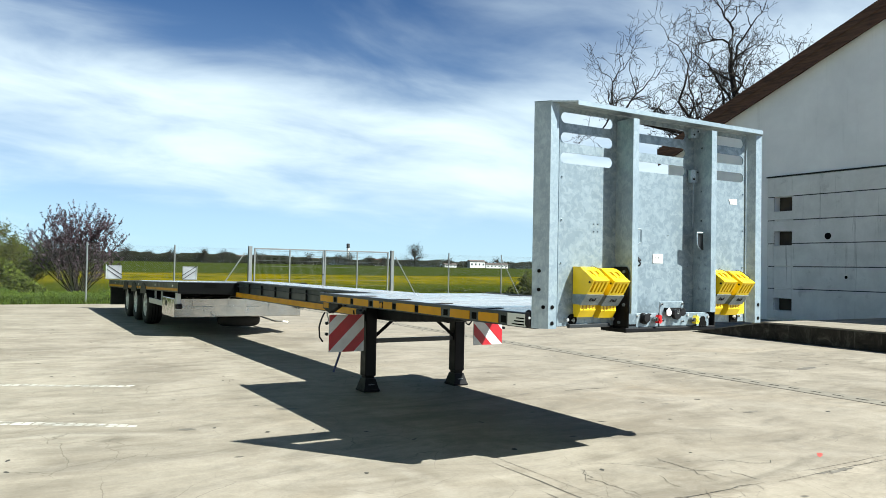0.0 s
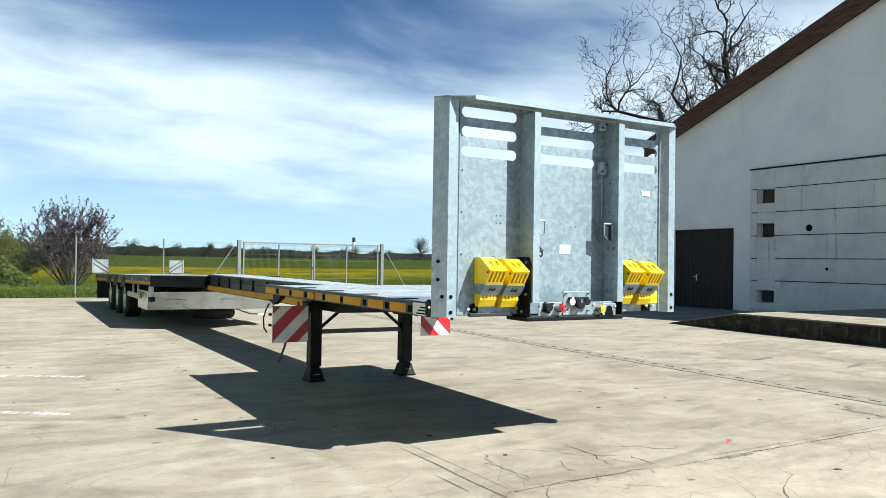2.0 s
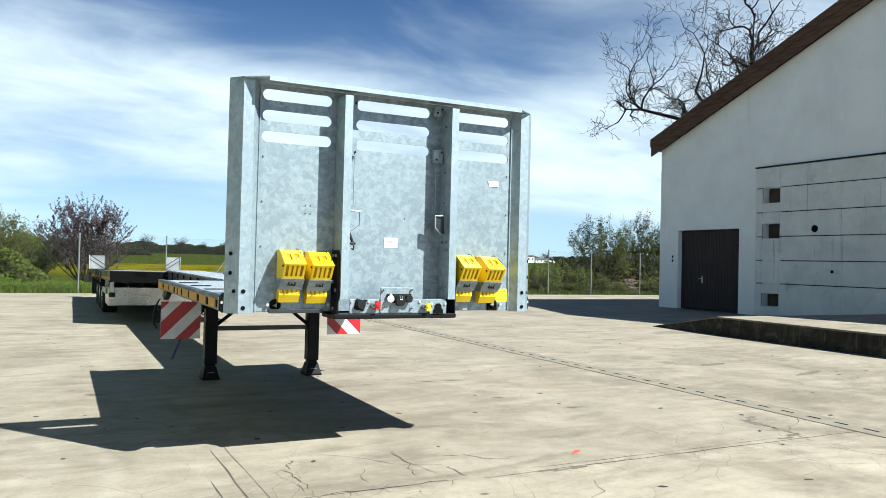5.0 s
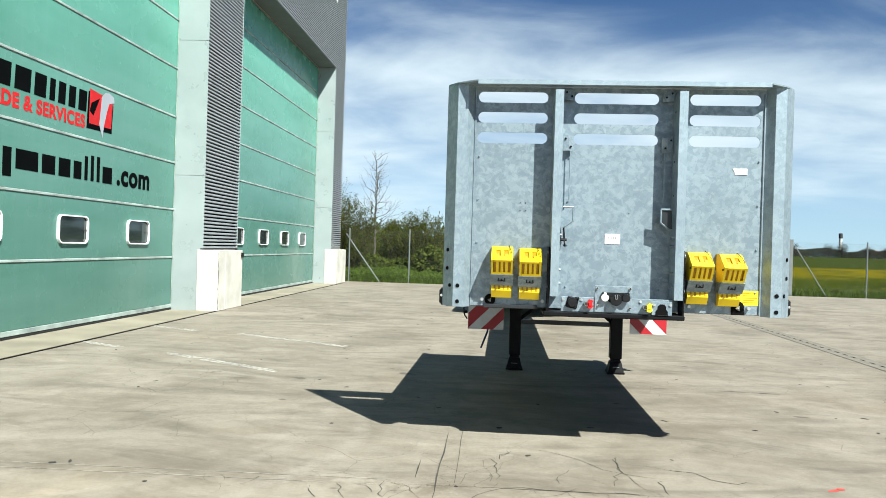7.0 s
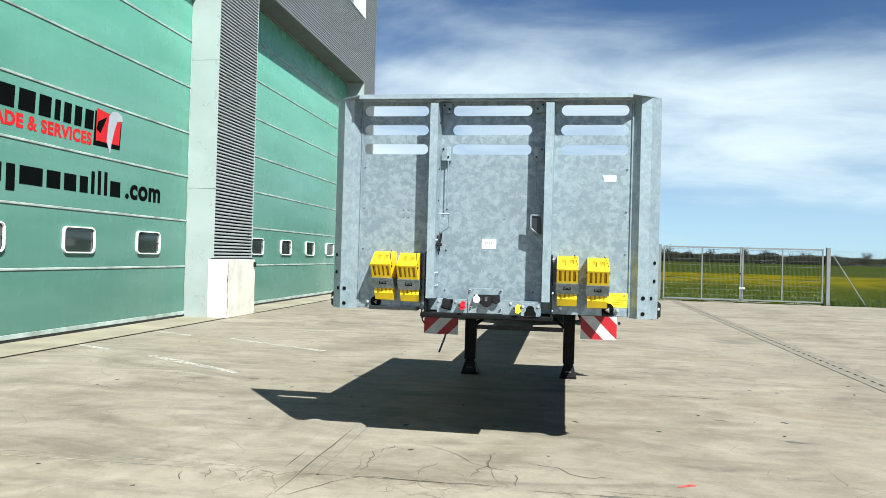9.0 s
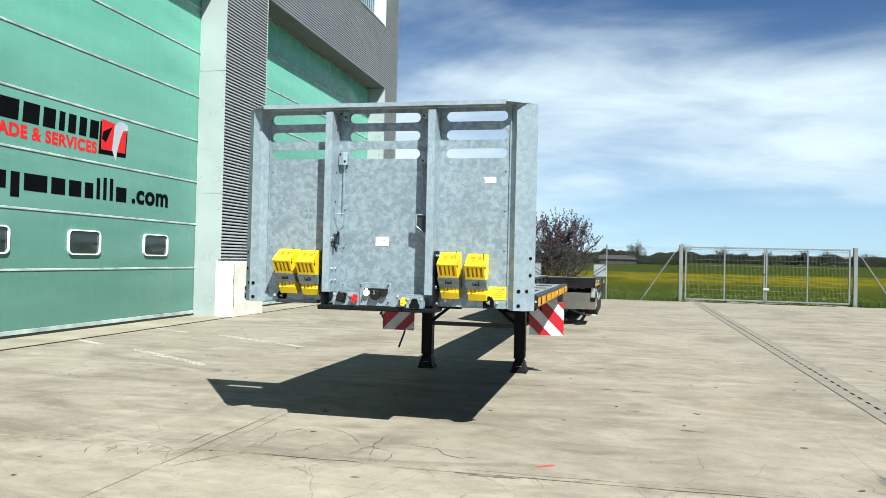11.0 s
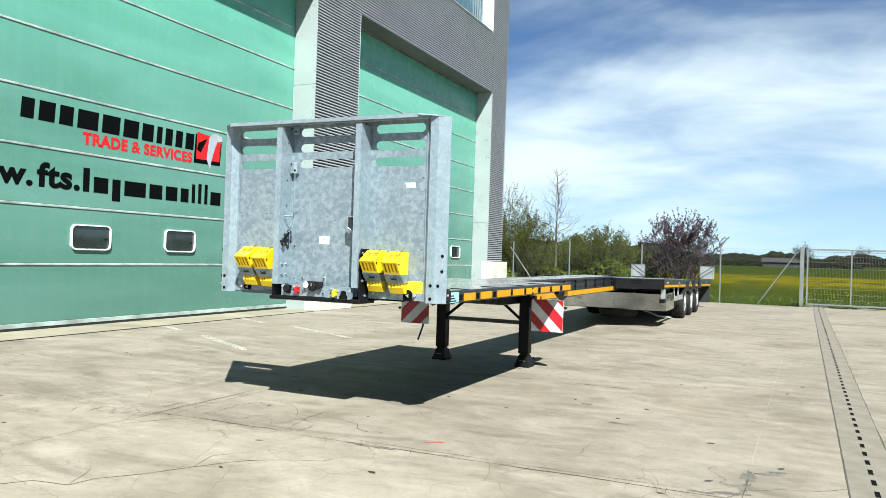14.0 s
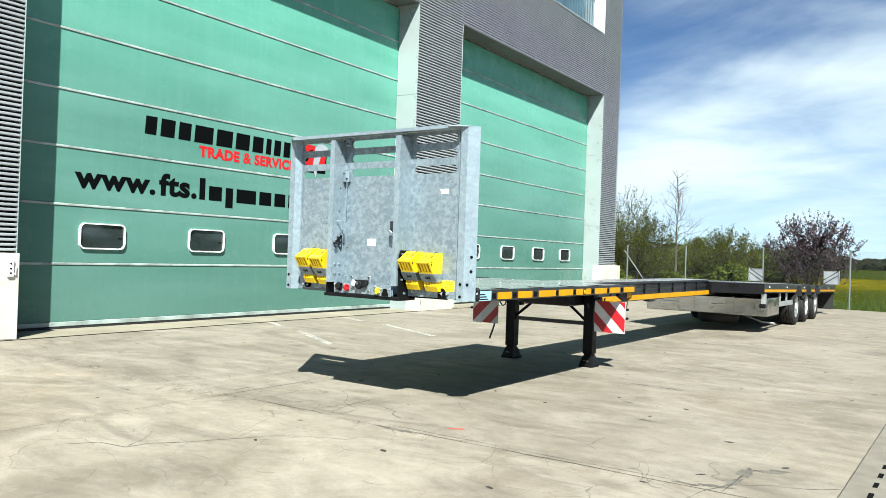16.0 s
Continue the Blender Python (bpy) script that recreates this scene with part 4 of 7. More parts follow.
# two uprights, as hat sections
for k, s in enumerate((-1, 1)):
    x = -0.455 if s < 0 else 0.445
    pts = [(x - 0.036, -0.001), (x - 0.031, -0.185), (x + 0.031, -0.185), (x + 0.036, -0.001)]
    up = tpart("upright", folded(pts, 1.235, ZT - 0.05), ZINCBAR, head)
    for z in (1.33, 1.43, 1.63, 1.69):
        for y in (-0.06, -0.13):
            tpart("bolt", tube(bmesh.new(), (x + s * -0.030, y, z), (x - s * 0.046, y, z), 0.012, 6), GALV, up)
    for z in (2.00, 2.25, 2.62):
        tpart("hole", boxed(x - s * 0.034 - 0.0045, x - s * 0.034 + 0.0045, -0.088, -0.078, z, z + 0.012), SLOT, up)
    gus = slab(bmesh.new(), [(-0.165, 1.10), (-0.002, 1.10), (-0.002, 1.60), (-0.14, 1.60), (-0.165, 1.55)], min(x + s * 0.037, x + s * 0.047), max(x + s * 0.037, x + s * 0.047), SIDE)
    gp = tpart("gusset", gus, BLACK, head, "black steel gusset plate")
    for y, z in ((-0.05, 1.56), (-0.12, 1.56), (-0.05, 1.36), (-0.12, 1.30), (-0.07, 1.16)):
        tpart("bolt", tube(bmesh.new(), (x + s * 0.046, y, z), (x + s * 0.058, y, z), 0.013, 6), GALV, gp)
    wire = hose(bmesh.new(), [(x - s * 0.05, -0.13, 1.90), (x - s * 0.13, -0.12, 1.90), (x - s * 0.13, -0.12, 1.80), (x - s * 0.06, -0.10, 1.75)], 0.0075)
    hook = tpart("wire_hook", wire, GALV, up)
    if s > 0:
        tpart("stop_plate", slab(bmesh.new(), [(x - 0.052, 1.893), (x - 0.124, 1.893), (x - 0.124, 1.805), (x - 0.062, 1.758), (x - 0.045, 1.758)], 0.113, 0.118, FRONT), ANTHRA, hook, "dark stop plate")
    if s < 0:
        catch = tpart("latch_plate", slab(bmesh.new(), [(-0.115, 1.73), (-0.035, 1.73), (-0.030, 1.60), (-0.050, 1.575), (-0.085, 1.62)], x + 0.038, x + 0.044, SIDE), ANTHRA, up, "dark latch plate")
        arm = slab(bmesh.new(), [(-0.172, 1.645), (-0.165, 1.668), (-0.075, 1.748), (-0.062, 1.738), (-0.070, 1.722), (-0.158, 1.648)], x + 0.058, x + 0.070, SIDE)
        tpart("latch_lever", arm, BLACK, catch, "black latch lever")
        tpart("pivot", tube(bmesh.new(), (x + 0.036, -0.160, 1.655), (x + 0.082, -0.160, 1.655), 0.011, 10), PLASTIC, catch)
        tpart("spring", hose(bmesh.new(), [(x + 0.064, -0.160, 1.650), (x + 0.066, -0.180, 1.628), (x + 0.066, -0.165, 1.608), (x + 0.062, -0.145, 1.615)], 0.006), PLASTIC, catch)
    for z0, z1 in ((2.33, 2.44), (2.71, 2.79)):
        clasp = tpart("bracket", folded([(x - s * 0.045, -0.052), (x - s * 0.085, -0.058), (x - s * 0.118, -0.040), (x - s * 0.118, -0.009)], z0, z1, 0.005), GALV, up, "small folded steel bracket")
        tpart("pin", tube(bmesh.new(), (x - s * 0.10, -0.062, z0 + 0.03), (x - s * 0.10, -0.046, z0 + 0.03), 0.008, 8), BLACK, clasp)
        tpart("pin", tube(bmesh.new(), (x - s * 0.06, -0.064, z1 - 0.02), (x - s * 0.06, -0.046, z1 - 0.02), 0.008, 8), BLACK, clasp)
    tpart("rod", tube(bmesh.new(), (x - s * 0.10, -0.05, 1.95), (x - s * 0.10, -0.05, 2.33), 0.005, 6), GALV, up)
# rivets down the panel's edges
for x in (-1.045, 1.045, -0.36, 0.34):
    for z in (1.30, 1.62, 1.95, 2.28):
        tpart("rivet", lathe(bmesh.new(), [(0.008, 0), (0.005, 0.010)], 8, pose(x, -0.001, z, 90, 0, 0)), GALV, head)
for x, z in ((-0.72, 1.93), (-0.68, 1.93), (-0.72, 1.87), (-0.68, 1.87), (0.1, 1.87)):
    tpart("hole", lathe(bmesh.new(), [(0.0042, 0), (0.0042, 0.003)], 8, pose(x, -0.001, z, 90, 0, 0)), SLOT, head)
tpart("bottom_beam", boxed(-0.53, 0.50, -0.17, 0.12, 1.085, 1.122, 0.008), BLACK, head, "black bottom beam")
for x0, x1 in ((-0.98, -0.57),):
    hb = tpart("edge_bracket", boxed(x0, x1, -0.04, -0.002, ZB - 0.012, ZB + 0.016, 0.004), ANTHRA, head)
    arch = tpart("roller", lathe(bmesh.new(), [(0.042, 0), (0.042, 0.012)], 20, pose(x0 + 0.05, -0.002, ZB + 0.05, 90, 0, 0)), SLOT, hb)
    tpart("wing_nut", lathe(bmesh.new(), [(0.020, 0), (0.006, 0.018)], 3, pose(x0 + 0.05, -0.016, ZB + 0.045, 90, 60, 0)), ALU, arch)
keyhole = lathe(bmesh.new(), [(0.045, 0), (0.045, 0.014)], 24, pose(0.92, -0.001, ZB + 0.055, 90, 0, 0))
box(keyhole, 0.875, 0.965, -0.015, -0.001, ZB - 0.004, ZB + 0.055)
keyhole = tpart("keyhole", keyhole, SLOT, head, "dark arched recess")
tpart("wing_nut", lathe(bmesh.new(), [(0.024, 0), (0.006, 0.02)], 3, pose(0.92, -0.016, ZB + 0.045, 90, 60, 0)), ALU, keyhole)
for x in (-0.99, -0.53, 0.56, 0.995):
    tpart("bolt", tube(bmesh.new(), (x, -0.001, ZB + 0.05), (x, -0.03, ZB + 0.05), 0.013, 8), ALU, head)
# plates with couplings
plate = tpart("connector_plate", boxed(-0.155, 0.118, -0.16, -0.15, 1.128, 1.325, 0.003), GALV, head, "galvanised connector plate")
lower = tpart("lower_plate", boxed(-0.40, 0.41, -0.149, -0.142, 1.124, 1.235, 0.003), GALV, head)
side = tpart("side_plate", boxed(0.258, 0.405, -0.176, -0.166, 1.120, 1.222, 0.003), GALV, head)


def disc(name, x, y, z, r, depth, mat, parent, label="", n=20):
    """A round part that stands out from y towards the front, with a rounded rim."""
    return tpart(name, lathe(bmesh.new(), [(r, 0), (r, depth * 0.75), (r * 0.9, depth), (r * 0.3, depth * 1.02)], n, pose(x, y, z, 90, 0, 0)), mat, parent, label)


# a double socket below its black hood, with a white and two black lids
hood = tpart("socket_hood", slab(bmesh.new(), [(-0.106, 1.262), (-0.102, 1.276), (0.093, 1.276), (0.096, 1.245), (0.085, 1.22), (-0.05, 1.205)], 0.160, 0.186, FRONT), PLASTIC, head, "black double socket housing")
cap = disc("socket_lid", -0.084, -0.187, 1.238, 0.028, 0.012, WHITEINK, hood, "white socket lid")
tpart("lid_tab", boxed(-0.094, -0.074, -0.199, -0.188, 1.262, 1.276, 0.003), WHITEINK, cap)
big = disc("socket_lid", -0.006, -0.187, 1.224, 0.043, 0.030, PLASTIC, hood, "black socket lid")
tpart("spring_clip", hose(bmesh.new(), [(-0.014, -0.222, 1.262), (-0.014, -0.222, 1.232), (0.0, -0.222, 1.232), (0.0, -0.222, 1.262)], 0.002), ALU, big)
disc("socket_lid", 0.068, -0.187, 1.240, 0.031, 0.022, PLASTIC, hood, "black socket lid")
# a single socket with a square flange
flange = tpart("socket_flange", boxed(-0.042, 0.042, -0.012, 0.0, -0.042, 0.042, 0.006, pose(-0.318, -0.150, 1.192, 0, 12, 0)), PLASTIC, head, "black electric socket")
disc("socket_lid", -0.318, -0.162, 1.196, 0.036, 0.030, PLASTIC, flange)
tpart("lid_hinge", boxed(-0.30, -0.268, -0.186, -0.163, 1.218, 1.234, 0.004), PLASTIC, flange)


def air_claw(x, z, mat, label):
    """An air coupling: a steel hexagon behind a coloured claw with its lip."""
    c = tpart("coupling", tube(bmesh.new(), (x - 0.028, -0.150, z), (x - 0.028, -0.196, z), 0.019, 6), INOX, head, label)
    claw = bmesh.new()
    slab(claw, [(x - 0.018, z - 0.030), (x + 0.006, z - 0.034), (x + 0.022, z - 0.018), (x + 0.012, z + 0.004), (x + 0.020, z + 0.026), (x - 0.004, z + 0.034), (x - 0.020, z + 0.014)], 0.165, 0.205, FRONT)
    tpart("claw", claw, mat, c)
    tpart("claw_lip", boxed(x - 0.012, x + 0.010, -0.212, -0.206, z - 0.012, z + 0.012, 0.002), mat, c)
    tpart("gasket", lathe(bmesh.new(), [(0.012, 0), (0.012, 0.006)], 12, pose(x - 0.028, -0.197, z, 90, 0, 0)), GUM, c)


air_claw(-0.190, 1.188, REDINK, "red air coupling")
air_claw(0.238, 1.176, LEMON, "yellow air coupling")
# a dark recess with the outline of a plug
plug = tpart("plug_recess", slab(bmesh.new(), [(0.286, 1.122), (0.374, 1.122), (0.374, 1.150), (0.360, 1.168), (0.360, 1.186), (0.346, 1.202), (0.316, 1.202), (0.300, 1.186), (0.300, 1.168), (0.286, 1.150)], 0.1765, 0.1795, FRONT), SLOT, side, "dark plug-shaped recess")
for x, z, y, owner in ((-0.138, 1.305, -0.16, plate), (0.102, 1.308, -0.16, plate), (0.102, 1.165, -0.16, plate), (-0.128, 1.176, -0.16, plate), (0.275, 1.196, -0.176, side), (0.392, 1.198, -0.176, side), (-0.385, 1.215, -0.149, lower), (-0.25, 1.215, -0.149, lower), (0.18, 1.215, -0.149, lower)):
    nut = tpart("bolt", tube(bmesh.new(), (x, y, z), (x, y - 0.009, z), 0.011, 6), ALU, owner)
    if owner is plate:
        tpart("bolt_end", tube(bmesh.new(), (x, y - 0.0095, z), (x, y - 0.020, z), 0.006, 8), PLASTIC, nut)
# stickers
note = tpart("sticker", boxed(-0.075, 0.04, -0.004, -0.001, 1.635, 1.712), PAPER, head, "white paper sticker with small print")
for k in range(4):
    tpart("print", boxed(-0.046 + 0.016 * k, -0.040 + 0.016 * k, -0.0055, -0.0045, 1.674, 1.690), ZINC, note)
tpart("sticker", slab(bmesh.new(), [(0.872, 2.18), (0.962, 2.18), (0.962, 2.228), (0.852, 2.226), (0.868, 2.205)], 0.001, 0.004, FRONT), PAPER, head, "torn white sticker")
warn = tpart("sticker", boxed(0.90, 1.072, -0.004, -0.001, 1.205, 1.315), LEMON, head, "yellow warning sticker with fine print")
for k in range(5):
    tpart("print", boxed(0.955, 1.06 - 0.02 * (k % 2), -0.0055, -0.0045, 1.225 + 0.017 * k, 1.230 + 0.017 * k), AMBER, warn)

# --- front deck
ext = tpart("front_deck_frame", boxed(-1.20, 1.20, 0.02, 4.36, 1.13, 1.19, 0.01), BLACK)
n = 5
for k in range(n):
    y = 0.03 + k * (4.33 / n)
    tpart("deck_board", boxed(-1.20, 1.20, y + 0.004, y + 4.33 / n - 0.004, 1.192, 1.222, 0.004), DECK, ext, "worn dark deck board")
for y in (0.9, 1.75, 2.6, 3.45):
    for x in (-1.05, 1.05):
        tpart("lashing_ring", boxed(x - 0.1, x + 0.1, y - 0.03, y + 0.03, 1.223, 1.229, 0.002), BLACK, ext)
STRIPS = [(4.60, 4.85), (4.99, 5.28), (5.42, 5.74), (5.90, 6.32), (6.40, 6.79), (6.88, 7.08), (7.18, 7.32), (7.45, 7.84), (7.93, 8.30), (8.44, 8.84)]
for s in (-1, 1):
    rail = tpart("side_rail", boxed(s * 1.24 - 0.032, s * 1.24 + 0.032, 0.03, 4.40, 1.118, 1.232, 0.006), ANTHRA, None, "dark side rail with reflective tape")
    for a, b in STRIPS:
        if s < 0 and a < 4.7:
            continue
        x = s * 1.2745
        tpart("reflector", boxed(x - 0.0015, x + 0.0015, a - 4.5, b - 4.5, 1.132, 1.205), AMBER, rail, "amber reflective tape")
    for a, b in zip(STRIPS, STRIPS[1:]):
        y = (a[1] + b[0]) / 2 - 4.5
        tpart("lashing_slot", boxed(s * 1.2738 - 0.0012, s * 1.2738 + 0.0012, y - 0.035, y + 0.035, 1.14, 1.195), SLOT, rail)
    tpart("side_marker", lathe(bmesh.new(), [(0.03, 0), (0.026, 0.012)], 14, pose(s * 1.272, 2.63, 1.165, 0, 90 * s, 0)), AMBER, rail)
    tag = tpart("plate_sticker", boxed(s * 1.276 - 0.001, s * 1.276 + 0.001, 0.12, 0.36, 1.125, 1.222), PAPER if s < 0 else PALEBLUE, rail, "type plate with small print")
    for k in range(3):
        tpart("print", boxed(s * 1.278 - 0.001, s * 1.278 + 0.001, 0.14, 0.30 - 0.03 * k, 1.135 + 0.024 * k, 1.145 + 0.024 * k), INK, tag)
# neck beams below the deck
for x in (-0.5, 0.5):
    bm = bmesh.new()
    slab(bm, [(1.5, 1.125), (2.3, 1.0), (3.3, 0.93), (4.3, 0.90), (4.34, 1.05), (3.0, 1.125)], x - 0.07, x + 0.07, SIDE)
    tpart("main_beam", bm, BLACK, None, "black steel main beam")
for y in (0.6, 1.5, 2.4, 3.3, 4.1):
    tpart("cross_member", boxed(-0.57, 0.57, y - 0.03, y + 0.03, 1.0 + 0.08 * (y < 2), 1.128, 0.004), BLACK)

# --- landing legs
for s in (-1, 1):
    x = 0.655 * s
    leg = tpart("landing_leg", boxed(x - 0.075, x + 0.075, 4.16, 4.32, 0.19, 1.06, 0.008), BLACK, None, "black landing leg")
    tpart("inner_tube", boxed(x - 0.06, x + 0.06, 4.175, 4.305, 0.10, 0.189, 0.006), BLACK, leg)
    foot = bmesh.new()
    lo = [foot.verts.new((x + a * 0.10, 4.24 + b * 0.12, 0.030)) for a, b in ((-1, -1), (1, -1), (1, 1), (-1, 1))]
    hi = [foot.verts.new((x + a * 0.068, 4.24 + b * 0.078, 0.16)) for a, b in ((-1, -1), (1, -1), (1, 1), (-1, 1))]
    foot.faces.new(lo[::-1]); foot.faces.new(hi)
    for i in range(4):
        foot.faces.new((lo[i], lo[(i + 1) % 4], hi[(i + 1) % 4], hi[i]))
    box(foot, x - 0.11, x + 0.11, 4.11, 4.37, 0.0, 0.029, 0.006)
    tpart("foot", foot, BLACK, leg)
    tpart("foot_label", boxed(x - 0.04, x + 0.04, 4.128, 4.132, 0.085, 0.094), ZINC, leg)
    tpart("strut", tube(bmesh.new(), (x - 0.06 * s, 4.24, 0.66), (x - 0.48 * s, 4.24, 1.0), 0.022, 8), BLACK, leg)
    tpart("clevis", boxed(x - 0.48 * s - 0.04, x - 0.48 * s + 0.04, 4.2, 4.28, 0.96, 1.05, 0.006), BLACK, leg)
    tpart("gearbox", boxed(x - 0.1, x + 0.1, 4.325, 4.45, 0.82, 1.02, 0.015), BLACK, leg)
    tpart("mount", boxed(x + 0.08 * s - 0.04, x + 0.08 * s + 0.04, 4.18, 4.30, 0.88, 1.0, 0.006), BLACK, leg)
tpart("cross_shaft", boxed(-0.575, 0.575, 4.21, 4.27, 0.60, 0.655, 0.004), ANTHRA, None, "dark grey cross beam between the legs")
for s in (-1, 1):
    tpart("air_hose", hose(bmesh.new(), [(s * 0.745, 4.2, 1.02), (s * 0.75, 4.2, 0.90), (s * 0.775, 4.2, 0.82), (s * 0.82, 4.2, 0.80), (s * 0.87, 4.2, 0.86), (s * 0.89, 4.2, 1.02)], 0.010), PLASTIC)
tpart("air_hose", hose(bmesh.new(), [(-1.27, 4.2, 1.0), (-1.31, 4.2, 0.92), (-1.34, 4.2, 0.82), (-1.33, 4.2, 0.70), (-1.29, 4.2, 0.64)], 0.010), PLASTIC)
tpart("crank", hose(bmesh.new(), [(-1.0, 4.3, 0.62), (-1.02, 4.3, 0.47), (-1.10, 4.3, 0.25)], 0.014), BLUEHOSE, None, "blue crank handle")
tpart("crank", hose(bmesh.new(), [(1.02, 3.3, 0.98), (1.03, 3.3, 0.92)], 0.014), PLASTIC)


def clip_band(poly, d0, d1):
    """The part of a polygon of (u, v) where d0 <= v - u <= d1."""
    for sign, lim in ((1, d0), (-1, -d1)):
        out = []
        for p, q in zip(poly, poly[1:] + poly[:1]):
            a, c = sign * (p[1] - p[0]) - lim, sign * (q[1] - q[0]) - lim
            if a >= 0:
                out.append(p)
            if a * c < 0:
                k = a / (a - c)
                out.append((p[0] + k * (q[0] - p[0]), p[1] + k * (q[1] - p[1])))
        poly = out
    return poly


def striped_board(x0, x1, y, z0, z1, s):
    """A warning board of red and white diagonal bands that faces forwards."""
    b = tpart("warning_board", boxed(x0, x1, y, y + 0.012, z0, z1, 0.002), WHITEFILM, None, "red and white striped warning board")
    w, h = x1 - x0, z1 - z0
    for d0, d1 in ((0.76, 1.3), (0.02, 0.44), (-0.70, -0.36)):
        poly = clip_band([(0, 0), (w, 0), (w, h), (0, h)], d0 * w, d1 * w)
        draw = [((x0 + u) if s < 0 else (x1 - u), z0 + v) for u, v in poly]
        tpart("red_band", slab(bmesh.new(), draw, -y + 0.0005, -y + 0.003, FRONT), RED, b)
    tpart("bracket", boxed((x0 + x1) / 2 - 0.03, (x0 + x1) / 2 + 0.03, y + 0.013, y + 0.25, z1 - 0.08, z1 - 0.02), BLACK, b)
    xo = x0 - 0.03 if x0 < 0 else x1 + 0.03
    for z in (z0 + 0.22, z1 - 0.1):
        tpart("lamp", lathe(bmesh.new(), [(0.019, 0), (0.019, 0.03), (0.014, 0.036)], 12, pose(xo, y + 0.02, z, 90, 0, 0)), PLASTIC, b)


striped_board(-1.27, -0.81, 4.05, 0.525, 0.975, -1)
striped_board(0.80, 1.26, 4.05, 0.54, 0.985, 1)

# --- extension beam
HW = 0.37
mid = tpart("extension_beam", boxed(-HW + 0.03, HW - 0.03, 4.0, 12.0, 0.90, 1.17, 0.008), ANTHRA, None, "dark steel extension beam")
tpart("top_flange", boxed(-HW, HW, 4.36, 11.4, 1.171, 1.205, 0.005), ANTHRA, mid)
tpart("bottom_flange", boxed(-HW, HW, 4.1, 11.9, 0.87, 0.899, 0.005), ANTHRA, mid)
for s in (-1, 1):
    tpart("reflector", boxed(s * (HW + 0.002) - 0.0015, s * (HW + 0.002) + 0.0015, 4.45, 11.40, 0.885, 0.975), AMBER, mid, "amber reflective tape")
    tpart("tape_carrier", boxed(s * (HW - 0.016) - 0.014, s * (HW - 0.016) + 0.014, 4.40, 11.40, 0.9, 0.985, 0.004), ANTHRA, mid)
    for k in range(9):
        y = 4.9 + k * 0.8
        tpart("rib", boxed(s * (HW - 0.016) - 0.012, s * (HW - 0.016) + 0.012, y, y + 0.025, 0.986, 1.168), BLACK, mid)
    tpart("cable", hose(bmesh.new(), [(s * (HW + 0.012), 4.5 + 0.68 * k, 1.11 - 0.012 * (k % 2)) for k in range(11)], 0.008), PLASTIC, mid)
for k in range(8):
    tpart("cover_strip", boxed(-HW + 0.04, HW - 0.04, 4.42 + k * 0.87, 5.26 + k * 0.87, 1.206, 1.214, 0.003), DECK, mid)
for s in (-1, 1):
    hang = slab(bmesh.new(), [(4.36, 1.19), (4.36, 1.04), (4.16, 0.99), (3.9, 1.08), (3.9, 1.19)], s * 1.20 - 0.03, s * 1.20 + 0.03, SIDE)
    hb = tpart("end_bracket", hang, BLACK, None, "black end bracket of the front deck")
    tpart("reflector", boxed(s * 1.2325 - 0.0015, s * 1.2325 + 0.0015, 4.18, 4.34, 1.05, 1.12), AMBER, hb)
    tpart("chain", hose(bmesh.new(), [(s * 1.15, 4.36, 1.02), (s * 1.17, 4.38, 0.96), (s * 1.15, 4.37, 0.90), (s * 1.16, 4.38, 0.84)], 0.008), ALU, hb)

# --- front of the rear deck, tapering to the beam, and the rear deck
bm = bmesh.new()
RW = 1.42     # half the rear deck's width
nose = [(-RW, 12.05), (-HW - 0.05, 11.42), (HW + 0.05, 11.42), (RW, 12.05)]
slab(bm, nose, 0.93, 1.160)
cover_box = tpart("deck_nose", bm, BLACK, None, "black tapered nose of the rear deck")
tpart("nose_plate", slab(bmesh.new(), [(x * 0.995, y) for x, y in nose], 1.161, 1.170), ANTHRA, cover_box)
for s in (-1, 1):
    q = pose(s * (HW + 0.05 + (RW - HW - 0.05) * 0.42), 11.42 + 0.63 * 0.42, 1.09, 0, 0, s * math.degrees(math.atan2(0.63, RW - HW - 0.05)))
    tpart("grip_hole", boxed(-0.13, 0.13, -0.004, 0.003, -0.02, 0.0, 0.0, q), SLOT, cover_box)
    tpart("grip_hole", boxed(-0.13, 0.13, -0.004, 0.003, 0.02, 0.045, 0.0, q), SLOT, cover_box)
rear = tpart("rear_deck_frame", sag(boxed(-1.37, 1.37, 12.06, 23.0, 1.0, 1.14, 0.01)), BLACK)
for k in range(12):
    y = 12.07 + k * 0.91
    tpart("deck_board", sag(boxed(-1.37, 1.37, y + 0.004, y + 0.906, 1.141, 1.168, 0.004)), DECK, rear, "worn dark deck board")
